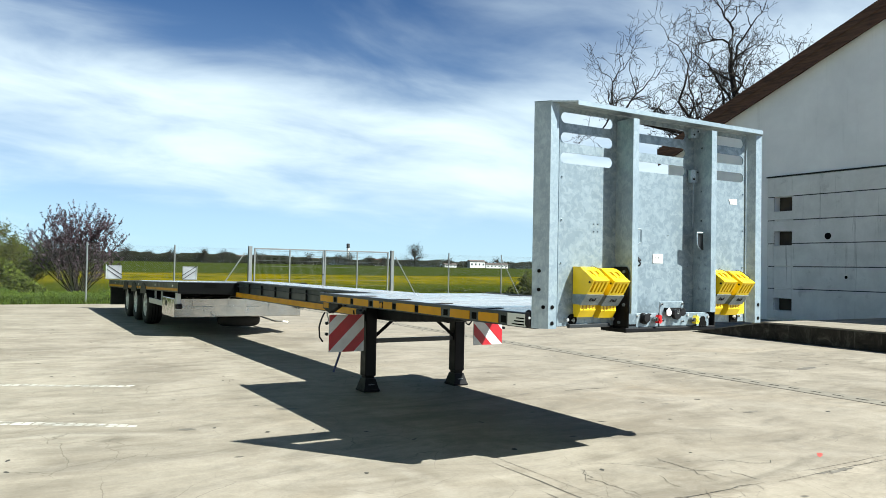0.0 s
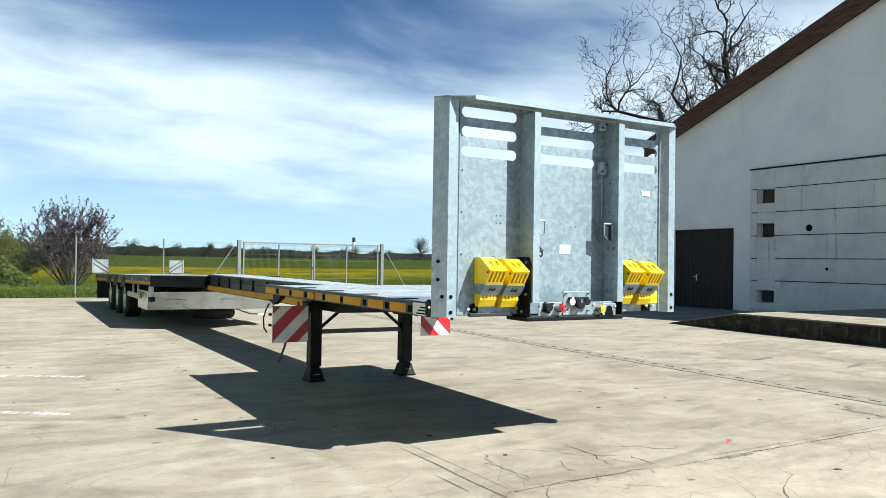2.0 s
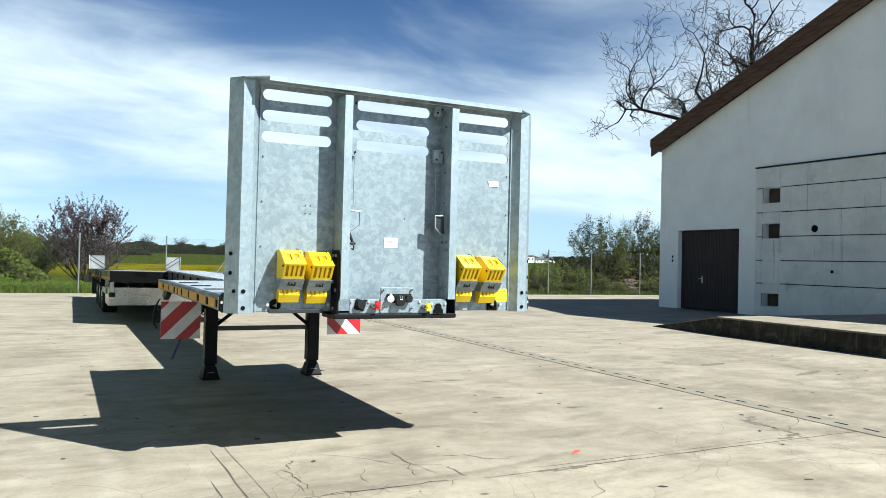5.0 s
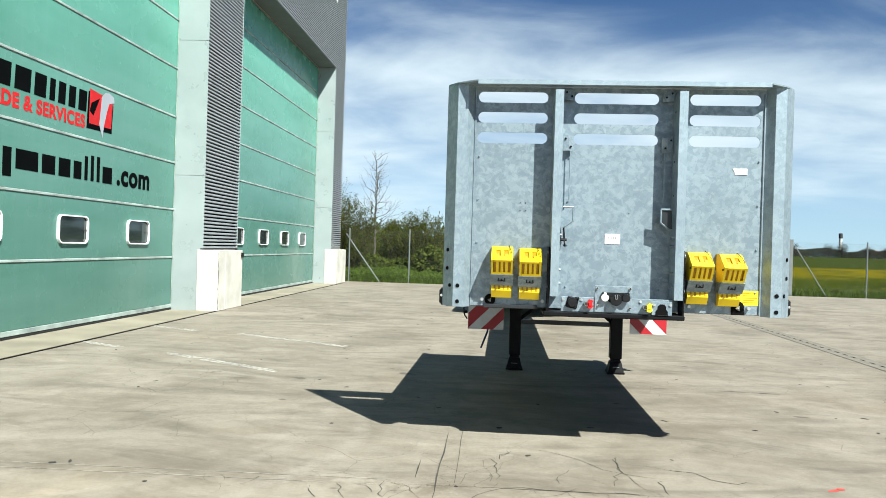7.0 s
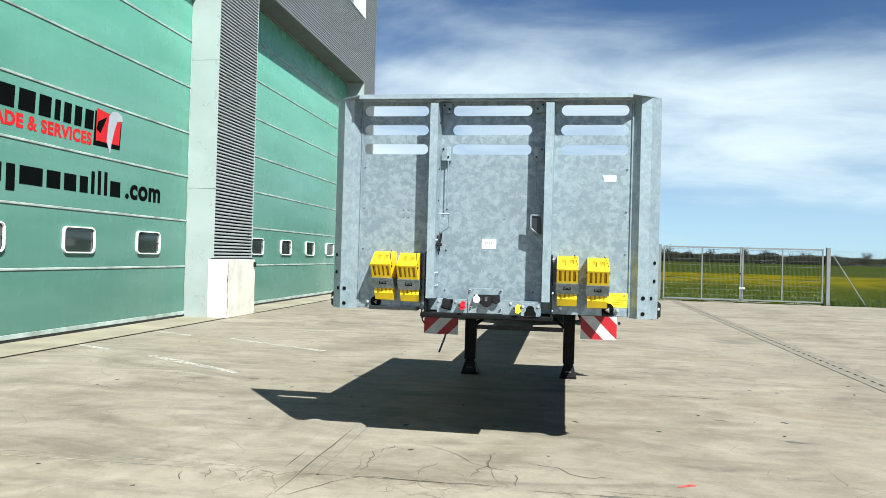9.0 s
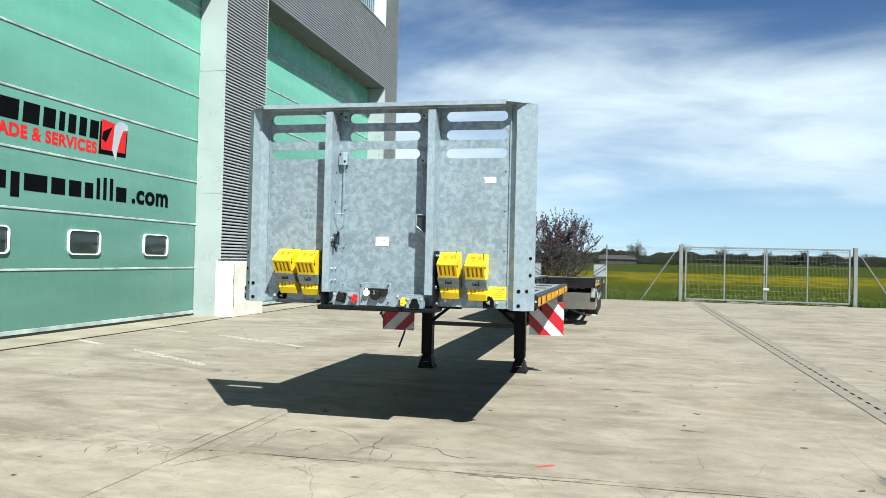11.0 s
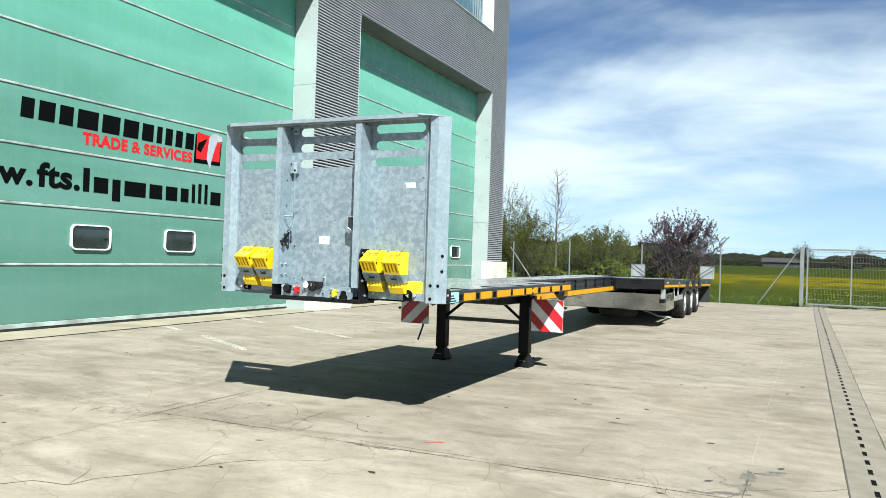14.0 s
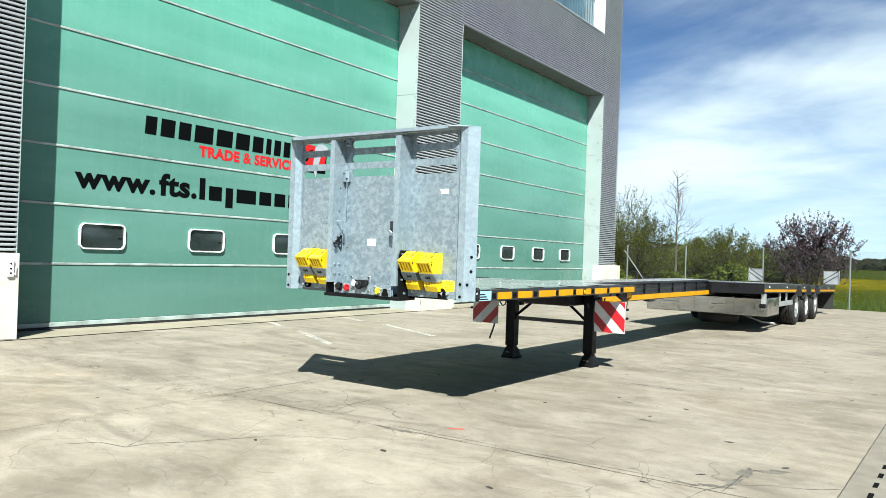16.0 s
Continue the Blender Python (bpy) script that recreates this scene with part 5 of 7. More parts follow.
for s in (-1, 1):
    rail = tpart("side_rail", sag(boxed(s * 1.395 - 0.02, s * 1.395 + 0.02, 12.06, 23.0, 0.95, 1.172, 0.005)), ANTHRA, None, "dark rear side rail with reflective tape")
    for a, b in ((12.1, 14.6), (14.7, 17.0), (17.1, 19.6), (19.7, 22.9)):
        tpart("reflector", sag(boxed(s * 1.4175 - 0.0013, s * 1.4175 + 0.0013, a, b, 0.980, 1.035)), AMBER, rail, "amber reflective tape")
    for y in (12.6, 14.65, 17.05, 19.65, 21.5):
        tpart("side_marker", sag(boxed(s * 1.420 - 0.004, s * 1.420 + 0.004, y - 0.04, y + 0.04, 1.07, 1.11)), WHITEFILM, rail)
    tpart("mud_flap", boxed(s * 1.10 - 0.30, s * 1.10 + 0.30, 22.7, 22.72, 0.17, 0.84, 0.004), GUM, None, "black rubber mud flap")
    tpart("mudguard", sag(boxed(s * 1.14 - 0.20, s * 1.14 + 0.20, 14.0, 22.0, 0.965, 0.995, 0.01)), PLASTIC, None, "black plastic mudguard")
tpart("rear_beam", boxed(-1.37, 1.37, 23.01, 23.1, 0.62, 0.955, 0.012), BLACK)
tpart("underride_bar", boxed(-1.28, 1.28, 22.78, 22.88, 0.42, 0.54, 0.01), BLACK)
for s in (-1, 1):
    tpart("bar_support", boxed(s * 0.5 - 0.04, s * 0.5 + 0.04, 22.75, 22.95, 0.541, 0.80, 0.005), BLACK)
    tpart("rear_beam_support", boxed(s * 0.5 - 0.07, s * 0.5 + 0.07, 13.72, 22.75, 0.62, 0.83, 0.01), BLACK)

# --- stainless box under the deck
bx = tpart("storage_box", boxed(-RW, RW, 12.42, 13.70, 0.40, 0.81, 0.012), INOX, None, "bright stainless steel storage box")
for x in (-1.02, -0.25, 0.66):
    tpart("seam", boxed(x - 0.012, x + 0.012, 12.408, 12.418, 0.41, 0.83, 0.002), INOX, bx)
for x0, x1 in ((-1.05, -0.6), (0.15, 0.45)):
    tpart("latch_bar", boxed(x0, x1, 12.409, 12.419, 0.62, 0.64, 0.002), ALU, bx)
for s in (-1, 1):
    tpart("handle", boxed(s * (RW + 0.002) - 0.006, s * (RW + 0.002) + 0.006, 13.2, 13.3, 0.62, 0.74, 0.004), GUM, bx)
    tpart("bracket", boxed(s * 1.36 - 0.04, s * 1.36 + 0.04, 12.2, 12.40, 0.57, 0.93, 0.008), ALU, None, "steel bracket")
    tpart("bracket_stop", boxed(s * 1.36 - 0.06, s * 1.36 + 0.06, 12.14, 12.30, 0.60, 0.70, 0.01), BLACK)
    tpart("side_guard", boxed(s * 1.385 - 0.015, s * 1.385 + 0.015, 13.72, 15.55, 0.58, 0.70, 0.005), ALU, None, "aluminium side guard")
    tpart("guard_strut", boxed(s * 1.35 - 0.02, s * 1.35 + 0.02, 14.1, 14.16, 0.70, 0.99, 0.004), ALU)
    tpart("guard_strut", boxed(s * 1.35 - 0.02, s * 1.35 + 0.02, 14.9, 14.96, 0.70, 0.97, 0.004), ALU)
spare = tpart("spare_wheel", lathe(bmesh.new(), [(0.26, 0.0), (0.40, -0.01), (0.46, 0.03), (0.48, 0.09), (0.48, 0.15), (0.46, 0.21), (0.26, 0.22)], 32, pose(0.16, 13.06, 0.175)), RUBBER, None, "black spare wheel slung under the box", True)
tpart("cradle", boxed(-0.06, 0.38, 13.0, 13.12, 0.155, 0.172, 0.004), BLACK, spare)
tpart("air_tank", tube(bmesh.new(), (-0.8, 14.6, 0.62), (0.8, 14.6, 0.62), 0.15, 20), BLACK, None, "black air tank", True)
tpart("low_bar", hose(bmesh.new(), [(0.7, 13.3, 0.36), (1.1, 13.3, 0.22), (1.42, 13.3, 0.20)], 0.02), ALU)


def wheel(x, y, s):
    """A wheel whose outer side faces s along x."""
    R = 0.50
    m = pose(x, y, R, 0, 90 * s, 0)
    prof = [(0.30, -0.16), (0.36, -0.19), (0.44, -0.185), (0.485, -0.16), (0.50, -0.12), (0.50, 0.12), (0.485, 0.16), (0.44, 0.185), (0.36, 0.19), (0.30, 0.16)]
    w = part("wheel", lathe(bmesh.new(), [(0.295, -0.16), (0.31, -0.13), (0.31, 0.13), (0.295, 0.16)], 28, m), ALU, trailer, "wheel with a bright steel rim")
    tyre = bmesh.new()
    rings = [[tyre.verts.new(m @ Vector((r * math.cos(2 * math.pi * i / 40), r * math.sin(2 * math.pi * i / 40), h))) for i in range(40)] for r, h in prof]
    for a, b in zip(rings, rings[1:] + rings[:1]):
        for i in range(40):
            tyre.faces.new((a[i], a[(i + 1) % 40], b[(i + 1) % 40], b[i]))
    part("tyre", tyre, RUBBER, w, "black tyre", None, True)
    for h in (-0.07, 0.0, 0.07):
        part("tread_groove", lathe(bmesh.new(), [(0.5012, h - 0.006), (0.5012, h + 0.006)], 40, m), SLOT, w)
    rim = bmesh.new()
    lathe(rim, [(0.300, 0.160), (0.290, 0.172), (0.275, 0.150), (0.235, 0.105), (0.17, 0.10), (0.13, 0.125), (0.0001, 0.125)], 28, m)
    part("rim", rim, RIM, w, "polished rim", None, True)
    part("hub", lathe(bmesh.new(), [(0.10, 0.12), (0.095, 0.17), (0.07, 0.19)], 20, m), RIM, w)
    for i in range(10):
        a = 2 * math.pi * i / 10
        part("hand_hole", lathe(bmesh.new(), [(0.022, 0.0), (0.022, 0.012)], 10, m @ pose(0.225 * math.cos(a), 0.225 * math.sin(a), 0.094)), SLOT, w)
    return w


for y in (16.25, 17.75, 19.25):
    tpart("axle", tube(bmesh.new(), (-1.0, y, 0.5), (1.0, y, 0.5), 0.07, 14), BLACK, None, "black axle", True)
    for s in (-1, 1):
        wheel(s * 1.195, y, s)
        bm = bmesh.new()
        arc = [(y + 0.545 * math.cos(radians(a)), 0.50 + 0.545 * math.sin(radians(a))) for a in range(20, 161, 10)]
        arc += [(y + 0.52 * math.cos(radians(a)), 0.50 + 0.52 * math.sin(radians(a))) for a in range(160, 19, -10)]
        slab(bm, arc, s * 1.21 - 0.21, s * 1.21 + 0.215, SIDE)
        tpart("wheel_arch", bm, PLASTIC, None, "black wheel arch")
        cap = [(y + 0.545 * math.cos(radians(a)), 0.50 + 0.56 * math.sin(radians(a))) for a in range(28, 153, 8)]
        tpart("arch_cheek", slab(bmesh.new(), cap, s * 1.4295 - 0.0035, s * 1.4295 + 0.0035, SIDE), PLASTIC, None, "black wheel arch cheek")

# --- width boards at the tail, seen from behind
for s in (-1, 1):
    b = tpart("width_board", boxed(s * 1.22 - 0.245 + s * 0.02, s * 1.22 + 0.245 + s * 0.02, 23.3, 23.312, 0.99, 1.46, 0.003), GREYBOARD, None, "grey back of a width board")
    x0, x1 = s * 1.24 - 0.245, s * 1.24 + 0.245
    for a, c in (((x0 if s > 0 else x1), 1.0), ((x0 if s > 0 else x1), 1.14)):
        tpart("rod", tube(bmesh.new(), (a, 23.29, c), (x1 if s > 0 else x0, 23.29, c + 0.34), 0.012, 6), BLACK, b)
    tpart("hinge", boxed((x1 if s > 0 else x0) - 0.012, (x1 if s > 0 else x0) + 0.012, 23.27, 23.32, 1.0, 1.48, 0.003), ALU, b)
    for xe in (x0 + 0.004, x1 - 0.024):
        tpart("edge_frame", boxed(xe, xe + 0.02, 23.288, 23.2985, 1.0, 1.455, 0.002), ZINC, b)
    for ze in (0.995, 1.436):
        tpart("edge_frame", boxed(x0 + 0.026, x1 - 0.026, 23.288, 23.2985, ze, ze + 0.02, 0.002), ZINC, b)
    tpart("arm", boxed(min(s * 1.1, s * 1.4), max(s * 1.1, s * 1.4), 23.313, 23.35, 0.98, 1.02, 0.004), BLACK, b)
# the chocks' yellow plastic with the shade of inside and slots in its colour
SHADEORANGE = painted("shaded_orange_plastic", (0.40, 0.205, 0.005), 0.5, 0, 0.1, 8.0)
# ---------------------------------------------------------------- wheel chocks in their holders
CREST = [(0.0, 0.388), (-0.085, 0.386), (-0.236, 0.288), (-0.162, 0.180), (-0.05, 0.160), (0.0, 0.160)]


def wheel_chock(m, label):
    c = thing("wheel_chock", m, label, "wheel chock", "wheel chocks on the headboard")
    core = [(0.0, 0.378), (-0.082, 0.376), (-0.216, 0.287), (-0.146, 0.177), (-0.05, 0.164), (0.0, 0.164)]
    part("core", slab(bmesh.new(), core, -0.060, 0.060, SIDE), SHADEORANGE, c, "shaded inside of the chock")
    for s in (-1, 1):
        part("cheek", slab(bmesh.new(), CREST, min(s * 0.064, s * 0.080), max(s * 0.064, s * 0.080), SIDE), YELLOW, c)
        part("peg", tube(bmesh.new(), (s * 0.081, -0.196, 0.272), (s * 0.088, -0.196, 0.272), 0.008, 8), PLASTIC, c)
    # sloping front with two square windows
    along = math.degrees(math.atan2(0.098, 0.151))
    slope = pose(0, -0.085, 0.386, along, 0, 0)
    for x0, x1, u0, u1 in ((-0.0635, 0.0635, -0.045, 0.0), (-0.0635, 0.0635, -0.181, -0.128), (-0.0635, -0.046, -0.1275, -0.0455), (0.046, 0.0635, -0.1275, -0.0455), (-0.012, 0.012, -0.1275, -0.0455)):
        part("front_web", boxed(x0, x1, u0, u1, -0.012, 0.0, 0.002, slope), YELLOW, c)
    part("crown", boxed(-0.0635, 0.0635, -0.084, 0.0, 0.374, 0.3865, 0.002), YELLOW, c)
    # ribs over the nose
    nose = [(-0.170, 0.330), (-0.236, 0.288), (-0.162, 0.180), (-0.110, 0.172)]
    for x in (-0.034, 0.0, 0.034):
        part("rib", slab(bmesh.new(), nose, x - 0.0095, x + 0.0095, SIDE), YELLOW, c)
    part("visor", slab(bmesh.new(), [(-0.2355, 0.289), (-0.225, 0.272), (-0.204, 0.279), (-0.212, 0.298)], -0.0635, 0.0635, SIDE), YELLOW, c)
    part("lip", slab(bmesh.new(), [(-0.174, 0.197), (-0.162, 0.179), (-0.09, 0.166), (-0.09, 0.180)], -0.0635, 0.0635, SIDE), YELLOW, c)
    part("wire_loop", hose(bmesh.new(), [(0.050, -0.050, 0.384), (0.050, -0.070, 0.398), (0.058, -0.125, 0.376), (0.070, -0.180, 0.338), (0.083, -0.190, 0.290)], 0.0024, 5), PLASTIC, c, "bent black wire catch")
    low = [(0.0, 0.100), (-0.085, 0.104), (-0.086, 0.055), (-0.050, 0.0), (0.0, 0.0)]
    part("tail", slab(bmesh.new(), low, -0.076, 0.076, SIDE), YELLOW, c)
    for k in range(4):
        x = -0.051 + k * 0.034
        part("slot", boxed(x - 0.007, x + 0.007, -0.0885, -0.076, 0.062, 0.094, 0.003), SHADEORANGE, c, "dark slot between the ribs")
    return c


for i, x in enumerate((-0.845, -0.635, 0.605, 0.835)):
    drop = 0.008 if i % 2 else 0.0
    z = 1.205 - drop
    strap = bmesh.new()
    slab(strap, [(-0.170, 0.176), (-0.098, 0.094), (-0.091, 0.100), (-0.160, 0.180)], x - 0.087, x + 0.087, pose(0, 0, z) @ SIDE)
    for xe in (x - 0.087, x + 0.082):
        slab(strap, [(-0.162, 0.178), (-0.096, 0.100), (-0.003, 0.100), (-0.003, 0.178)], xe, xe + 0.005, pose(0, 0, z) @ SIDE)
    hold = tpart("chock_holder", strap, GALV, head, "galvanised chock holder strap")
    tpart("clip", hose(bmesh.new(), [(x - 0.022, -0.152, z + 0.150), (x - 0.026, -0.132, z + 0.128), (x + 0.026, -0.132, z + 0.128), (x + 0.022, -0.152, z + 0.150)], 0.004), PLASTIC, hold)
    tpart("clip_pin", tube(bmesh.new(), (x, -0.134, z + 0.138), (x, -0.152, z + 0.134), 0.007, 8), PLASTIC, hold)
    wheel_chock(TR @ pose(x, -0.004, z), "yellow plastic wheel chock held upright on the headboard")

# ---------------------------------------------------------------- lettering on the door
def lettering(name, text, y0, y1, z0, z1, mat, parent, label="", bold=0.0, face=0.004):
    """Flat letters on the door's face between y0 and y1, z0 and z1."""
    cu = bpy.data.curves.new(name, "FONT")
    cu.body, cu.size, cu.offset, cu.space_character = text, 1.0, bold, 1.08
    tmp = new("tmp", cu)
    mesh = bpy.data.meshes.new_from_object(tmp.evaluated_get(bpy.context.evaluated_depsgraph_get()))
    bpy.data.objects.remove(tmp)
    bpy.data.curves.remove(cu)
    xs, zs = [v.co.x for v in mesh.vertices], [v.co.y for v in mesh.vertices]
    ax, az = (y1 - y0) / (max(xs) - min(xs)), (z1 - z0) / (max(zs) - min(zs))
    for v in mesh.vertices:
        v.co = (D + face, y0 + (v.co.x - min(xs)) * ax, z0 + (v.co.y - min(zs)) * az)
    whole = bmesh.new()
    whole.from_mesh(mesh)
    bpy.data.meshes.remove(mesh)
    left = set(whole.verts)
    while left:      # one object for each letter
        todo, letter = [left.pop()], []
        while todo:
            v = todo.pop()
            letter.append(v)
            for e in v.link_edges:
                o = e.other_vert(v)
                if o in left:
                    left.remove(o)
                    todo.append(o)
        index = {v: i for i, v in enumerate(letter)}
        plain(name, [tuple(v.co) for v in letter], [[index[v] for v in f.verts] for f in {f for v in letter for f in v.link_faces}], mat, parent, label)
    whole.free()


def marks(row, y0, y1, z0, z1, gap, lean, parent):
    """A name as a row of plain bars, one for each letter: its width, and how far it hangs or rises beyond the row."""
    total = sum(r[0] for r in row) + gap * (len(row) - 1)
    k, y = (y1 - y0) / total, y0
    for w, down, up in row:
        a, b = z0 - down, z1 + up
        pts = [(y, a), (y + w * k, a), (y + w * k + lean * (b - a), b), (y + lean * (b - a), b)]
        part("letter_bar", slab(bmesh.new(), pts, 0.001, 0.005, pose(D, 0, 0) @ SIDE), INK, parent, "plain black letter bar")
        y += (w + gap) * k


marks([(w, 0, 0) for w in (0.62, 0.8, 0.72, 1.15, 1.05, 0.95, 0.75, 0.36, 0.5, 0.5, 0.62)], 7.215, 11.465, 3.745, 4.10, 0.24, 0.06, door_a)
for word, y0, y1, bold in (("TRADE", 8.51, 9.60, 0.050), ("&", 9.70, 9.94, 0.028), ("SERVICES", 10.03, 11.44, 0.046)):
    lettering("letter", word, y0, y1, 3.452, 3.688, REDINK, door_a, "red letter", bold)
lettering("letter", "www.", 5.82, 7.50, 2.555, 2.845, INK, door_a, "black letter", 0.040)
lettering("letter", "fts.", 7.58, 8.49, 2.555, 3.01, INK, door_a, "black letter", 0.040)
lettering("letter", ".com", 12.60, 13.96, 2.555, 2.86, INK, door_a, "black letter", 0.040)
marks([(0.36, 0, 0.15), (0.85, 0, 0), (0.5, 0.13, 0), (1.4, 0, 0), (0.9, 0, 0), (0.85, 0, 0), (0.6, 0, 0), (0.25, 0, 0.12), (0.25, 0, 0.15), (0.25, 0, 0.15), (0.85, 0, 0)], 8.56, 12.42, 2.56, 2.86, 0.26, 0.0, door_a)
# the sign beside the name: a red field on black, with a black wedge and a grey sweep
sign = part("emblem", slab(bmesh.new(), [(11.49, 3.47), (12.36, 3.49), (12.40, 4.02), (11.53, 4.13)], 0.001, 0.004, pose(D, 0, 0) @ SIDE), INK, door_a, "red and black emblem with a grey sweep")
for pts, mat, lift in (([(11.565, 3.565), (12.33, 3.575), (12.37, 4.10), (11.575, 4.175)], REDINK, 0.0045), ([(11.575, 3.78), (11.70, 3.72), (11.90, 4.06), (11.62, 3.93)], INK, 0.0065),
                 ([(11.90, 3.60), (12.02, 3.37), (12.07, 3.60), (12.16, 3.86), (12.24, 4.03), (12.42, 4.07), (12.40, 4.17), (12.23, 4.22), (12.08, 4.20), (11.97, 4.10)], EMBLEM, 0.0085)):
    part("wedge", slab(bmesh.new(), pts, lift, lift + 0.002, pose(D, 0, 0) @ SIDE), mat, sign)

# ---------------------------------------------------------------- joints, cracks and paint on the yard
rng = random.Random(7)


def ribbon(pts, widths, z):
    """A flat strip along points."""
    verts, faces = [], []
    for i, p in enumerate(pts):
        a, b = Vector(pts[max(0, i - 1)]), Vector(pts[min(len(pts) - 1, i + 1)])
        d = (b - a).normalized()
        nrm = Vector((-d.y, d.x)) * widths[i] / 2
        verts += [(p[0] + nrm.x, p[1] + nrm.y, z), (p[0] - nrm.x, p[1] - nrm.y, z)]
        if i:
            k = 2 * i
            faces.append((k - 2, k - 1, k + 1, k))
    return verts, faces


def crack(route, width, jitter=0.05, step=0.12, name="crack", mat=None, z=0.0025):
    """A ragged crack through a few points of the yard."""
    pts = []
    for (x0, y0), (x1, y1) in zip(route, route[1:]):
        n = max(2, int(math.hypot(x1 - x0, y1 - y0) / step))
        for i in range(n):
            k = i / n
            pts.append((x0 + (x1 - x0) * k + rng.uniform(-jitter, jitter), y0 + (y1 - y0) * k + rng.uniform(-jitter, jitter)))
    pts.append(route[-1])
    ws = [width * rng.uniform(0.15, 0.75) for _ in pts]
    ws[0] = ws[-1] = width * 0.2
    v, f = ribbon(pts, ws, z)
    return plain(name, v, f, mat or CRACK, yard)


def stroll(x, y, heading, length, width, wander=15, step=0.12):
    """A crack that wanders from a point."""
    pts, h = [(x, y)], heading
    for _ in range(int(length / step)):
        h += rng.uniform(-wander, wander)
        x, y = x + step * math.cos(radians(h)), y + step * math.sin(radians(h))
        pts.append((x, y))
    ws = [width * rng.uniform(0.2, 0.6) * (1 - 0.7 * i / len(pts)) for i in range(len(pts))]
    v, f = ribbon(pts, ws, 0.0025)
    plain("crack", v, f, CRACK, yard)
    return pts


# sawn joints between the slabs
for x, y0, y1, w in ((3.56, -12, 3.2, 0.012), (3.58, 3.2, 5.1, 0.020), (3.70, 3.72, 5.2, 0.017), (3.43, 3.78, 4.25, 0.014), (-0.6, -12, 3.4, 0.008)):
    crack([(x, y0), (x, y1)], w, 0.006, 0.3, "joint")
for y, x0, x1, w in ((3.66, 3.4, 5.1, 0.010), (3.63, 5.2, 9.5, 0.022), (3.72, 5.6, 8.4, 0.008), (-2.4, -2, 14, 0.012), (9.8, 10.0, 16.0, 0.008), (16.0, -2, 9.4, 0.008), (22.2, -2, 9.4, 0.008)):
    crack([(x0, y), (x1, y)], w, 0.012, 0.25, "joint")
crack([(6.55, 7.69), (6.9, 7.66), (7.24, 7.62)], 0.040, 0.004, z=0.004)
crack([(3.65, 3.18), (4.02, 3.69), (4.94, 3.67)], 0.018, 0.02)
crack([(4.9, 4.57), (4.86, 4.2), (5.0, 3.7)], 0.008, 0.02)
crack([(3.95, 3.78), (3.9, 4.3), (4.1, 4.6)], 0.008, 0.02)
crack([(9.47, 4.33), (8.71, 3.9), (8.5, 3.3), (8.9, 2.6)], 0.010, 0.03)
crack([(8.70, 3.66), (8.72, 4.35)], 0.012, 0.005, 0.1, "joint")
crack([(8.72, 4.4), (8.73, 5.0), (8.93, 12.0)], 0.007, 0.005, 0.2, "filled_joint", FILLER)
crack([(11.0, 6.0), (12.2, 5.1), (13.6, 4.9)], 0.012, 0.03)
crack([(4.27, 1.42), (4.44, 1.67), (4.72, 1.72), (4.77, 1.91), (4.97, 2.19), (5.1, 2.42), (5.34, 2.78), (5.8, 3.03), (5.91, 3.27)], 0.013, 0.015)
crack([(4.72, 1.72), (4.62, 1.95), (4.38, 2.2)], 0.007, 0.02)
crack([(5.1, 2.42), (5.02, 2.75), (5.2, 3.0)], 0.007, 0.02)
crack([(4.3, 4.7), (4.62, 4.45), (4.78, 4.2), (5.1, 4.05)], 0.009, 0.03)
for route in ([(4.09, 4.59), (3.97, 4.33), (4.0, 4.11), (3.98, 3.84)], [(4.49, 4.17), (4.43, 4.02), (4.41, 3.83)], [(4.9, 4.54), (4.85, 4.12), (4.78, 3.83)],
              [(4.93, 4.39), (5.37, 4.24), (5.55, 4.04), (5.78, 4.05)], [(2.76, 3.54), (2.78, 3.43), (2.86, 3.31)], [(2.94, 3.58), (2.99, 3.46), (3.04, 3.31)],
              [(3.08, 3.63), (3.19, 3.45)], [(3.21, 3.7), (3.24, 3.54), (3.27, 3.37)], [(5.11, 4.03), (5.13, 3.88), (5.11, 3.71)]):
    crack(route, 0.011, 0.03, 0.07)
for y in (3.62, 3.74):     # the joint shows pale where it was filled
    crack([(-0.4, y - 0.05), (3.3, y)], 0.016, 0.006, 0.2, "filled_joint", FILLER)
for k in range(60):      # short ragged cracks that run out from the joints
    if k < 30:
        x, y, way = rng.uniform(1.5, 8.5), 3.66, rng.choice((90, 270, 270))
    elif k < 42:
        x, y, way = 3.6, rng.uniform(-0.5, 4.5), rng.choice((0, 180))
    else:
        x, y, way = rng.uniform(1.0, 9.0), rng.uniform(0.5, 4.6), rng.choice((0, 90, 180, 270))
    pts = stroll(x, y, way + rng.gauss(0, 20), rng.uniform(0.15, 0.5), rng.uniform(0.004, 0.008), 42, 0.07)
    if rng.random() < 0.6:
        q = pts[len(pts) // 2]
        stroll(q[0], q[1], way + rng.choice((-70, 70)), rng.uniform(0.1, 0.25), 0.005, 42, 0.06)
for k in range(18):
    stroll(rng.uniform(10.2, 15.5), rng.uniform(-1, 14), rng.uniform(0, 360), rng.uniform(0.5, 1.6), rng.uniform(0.004, 0.008), 30, 0.1)


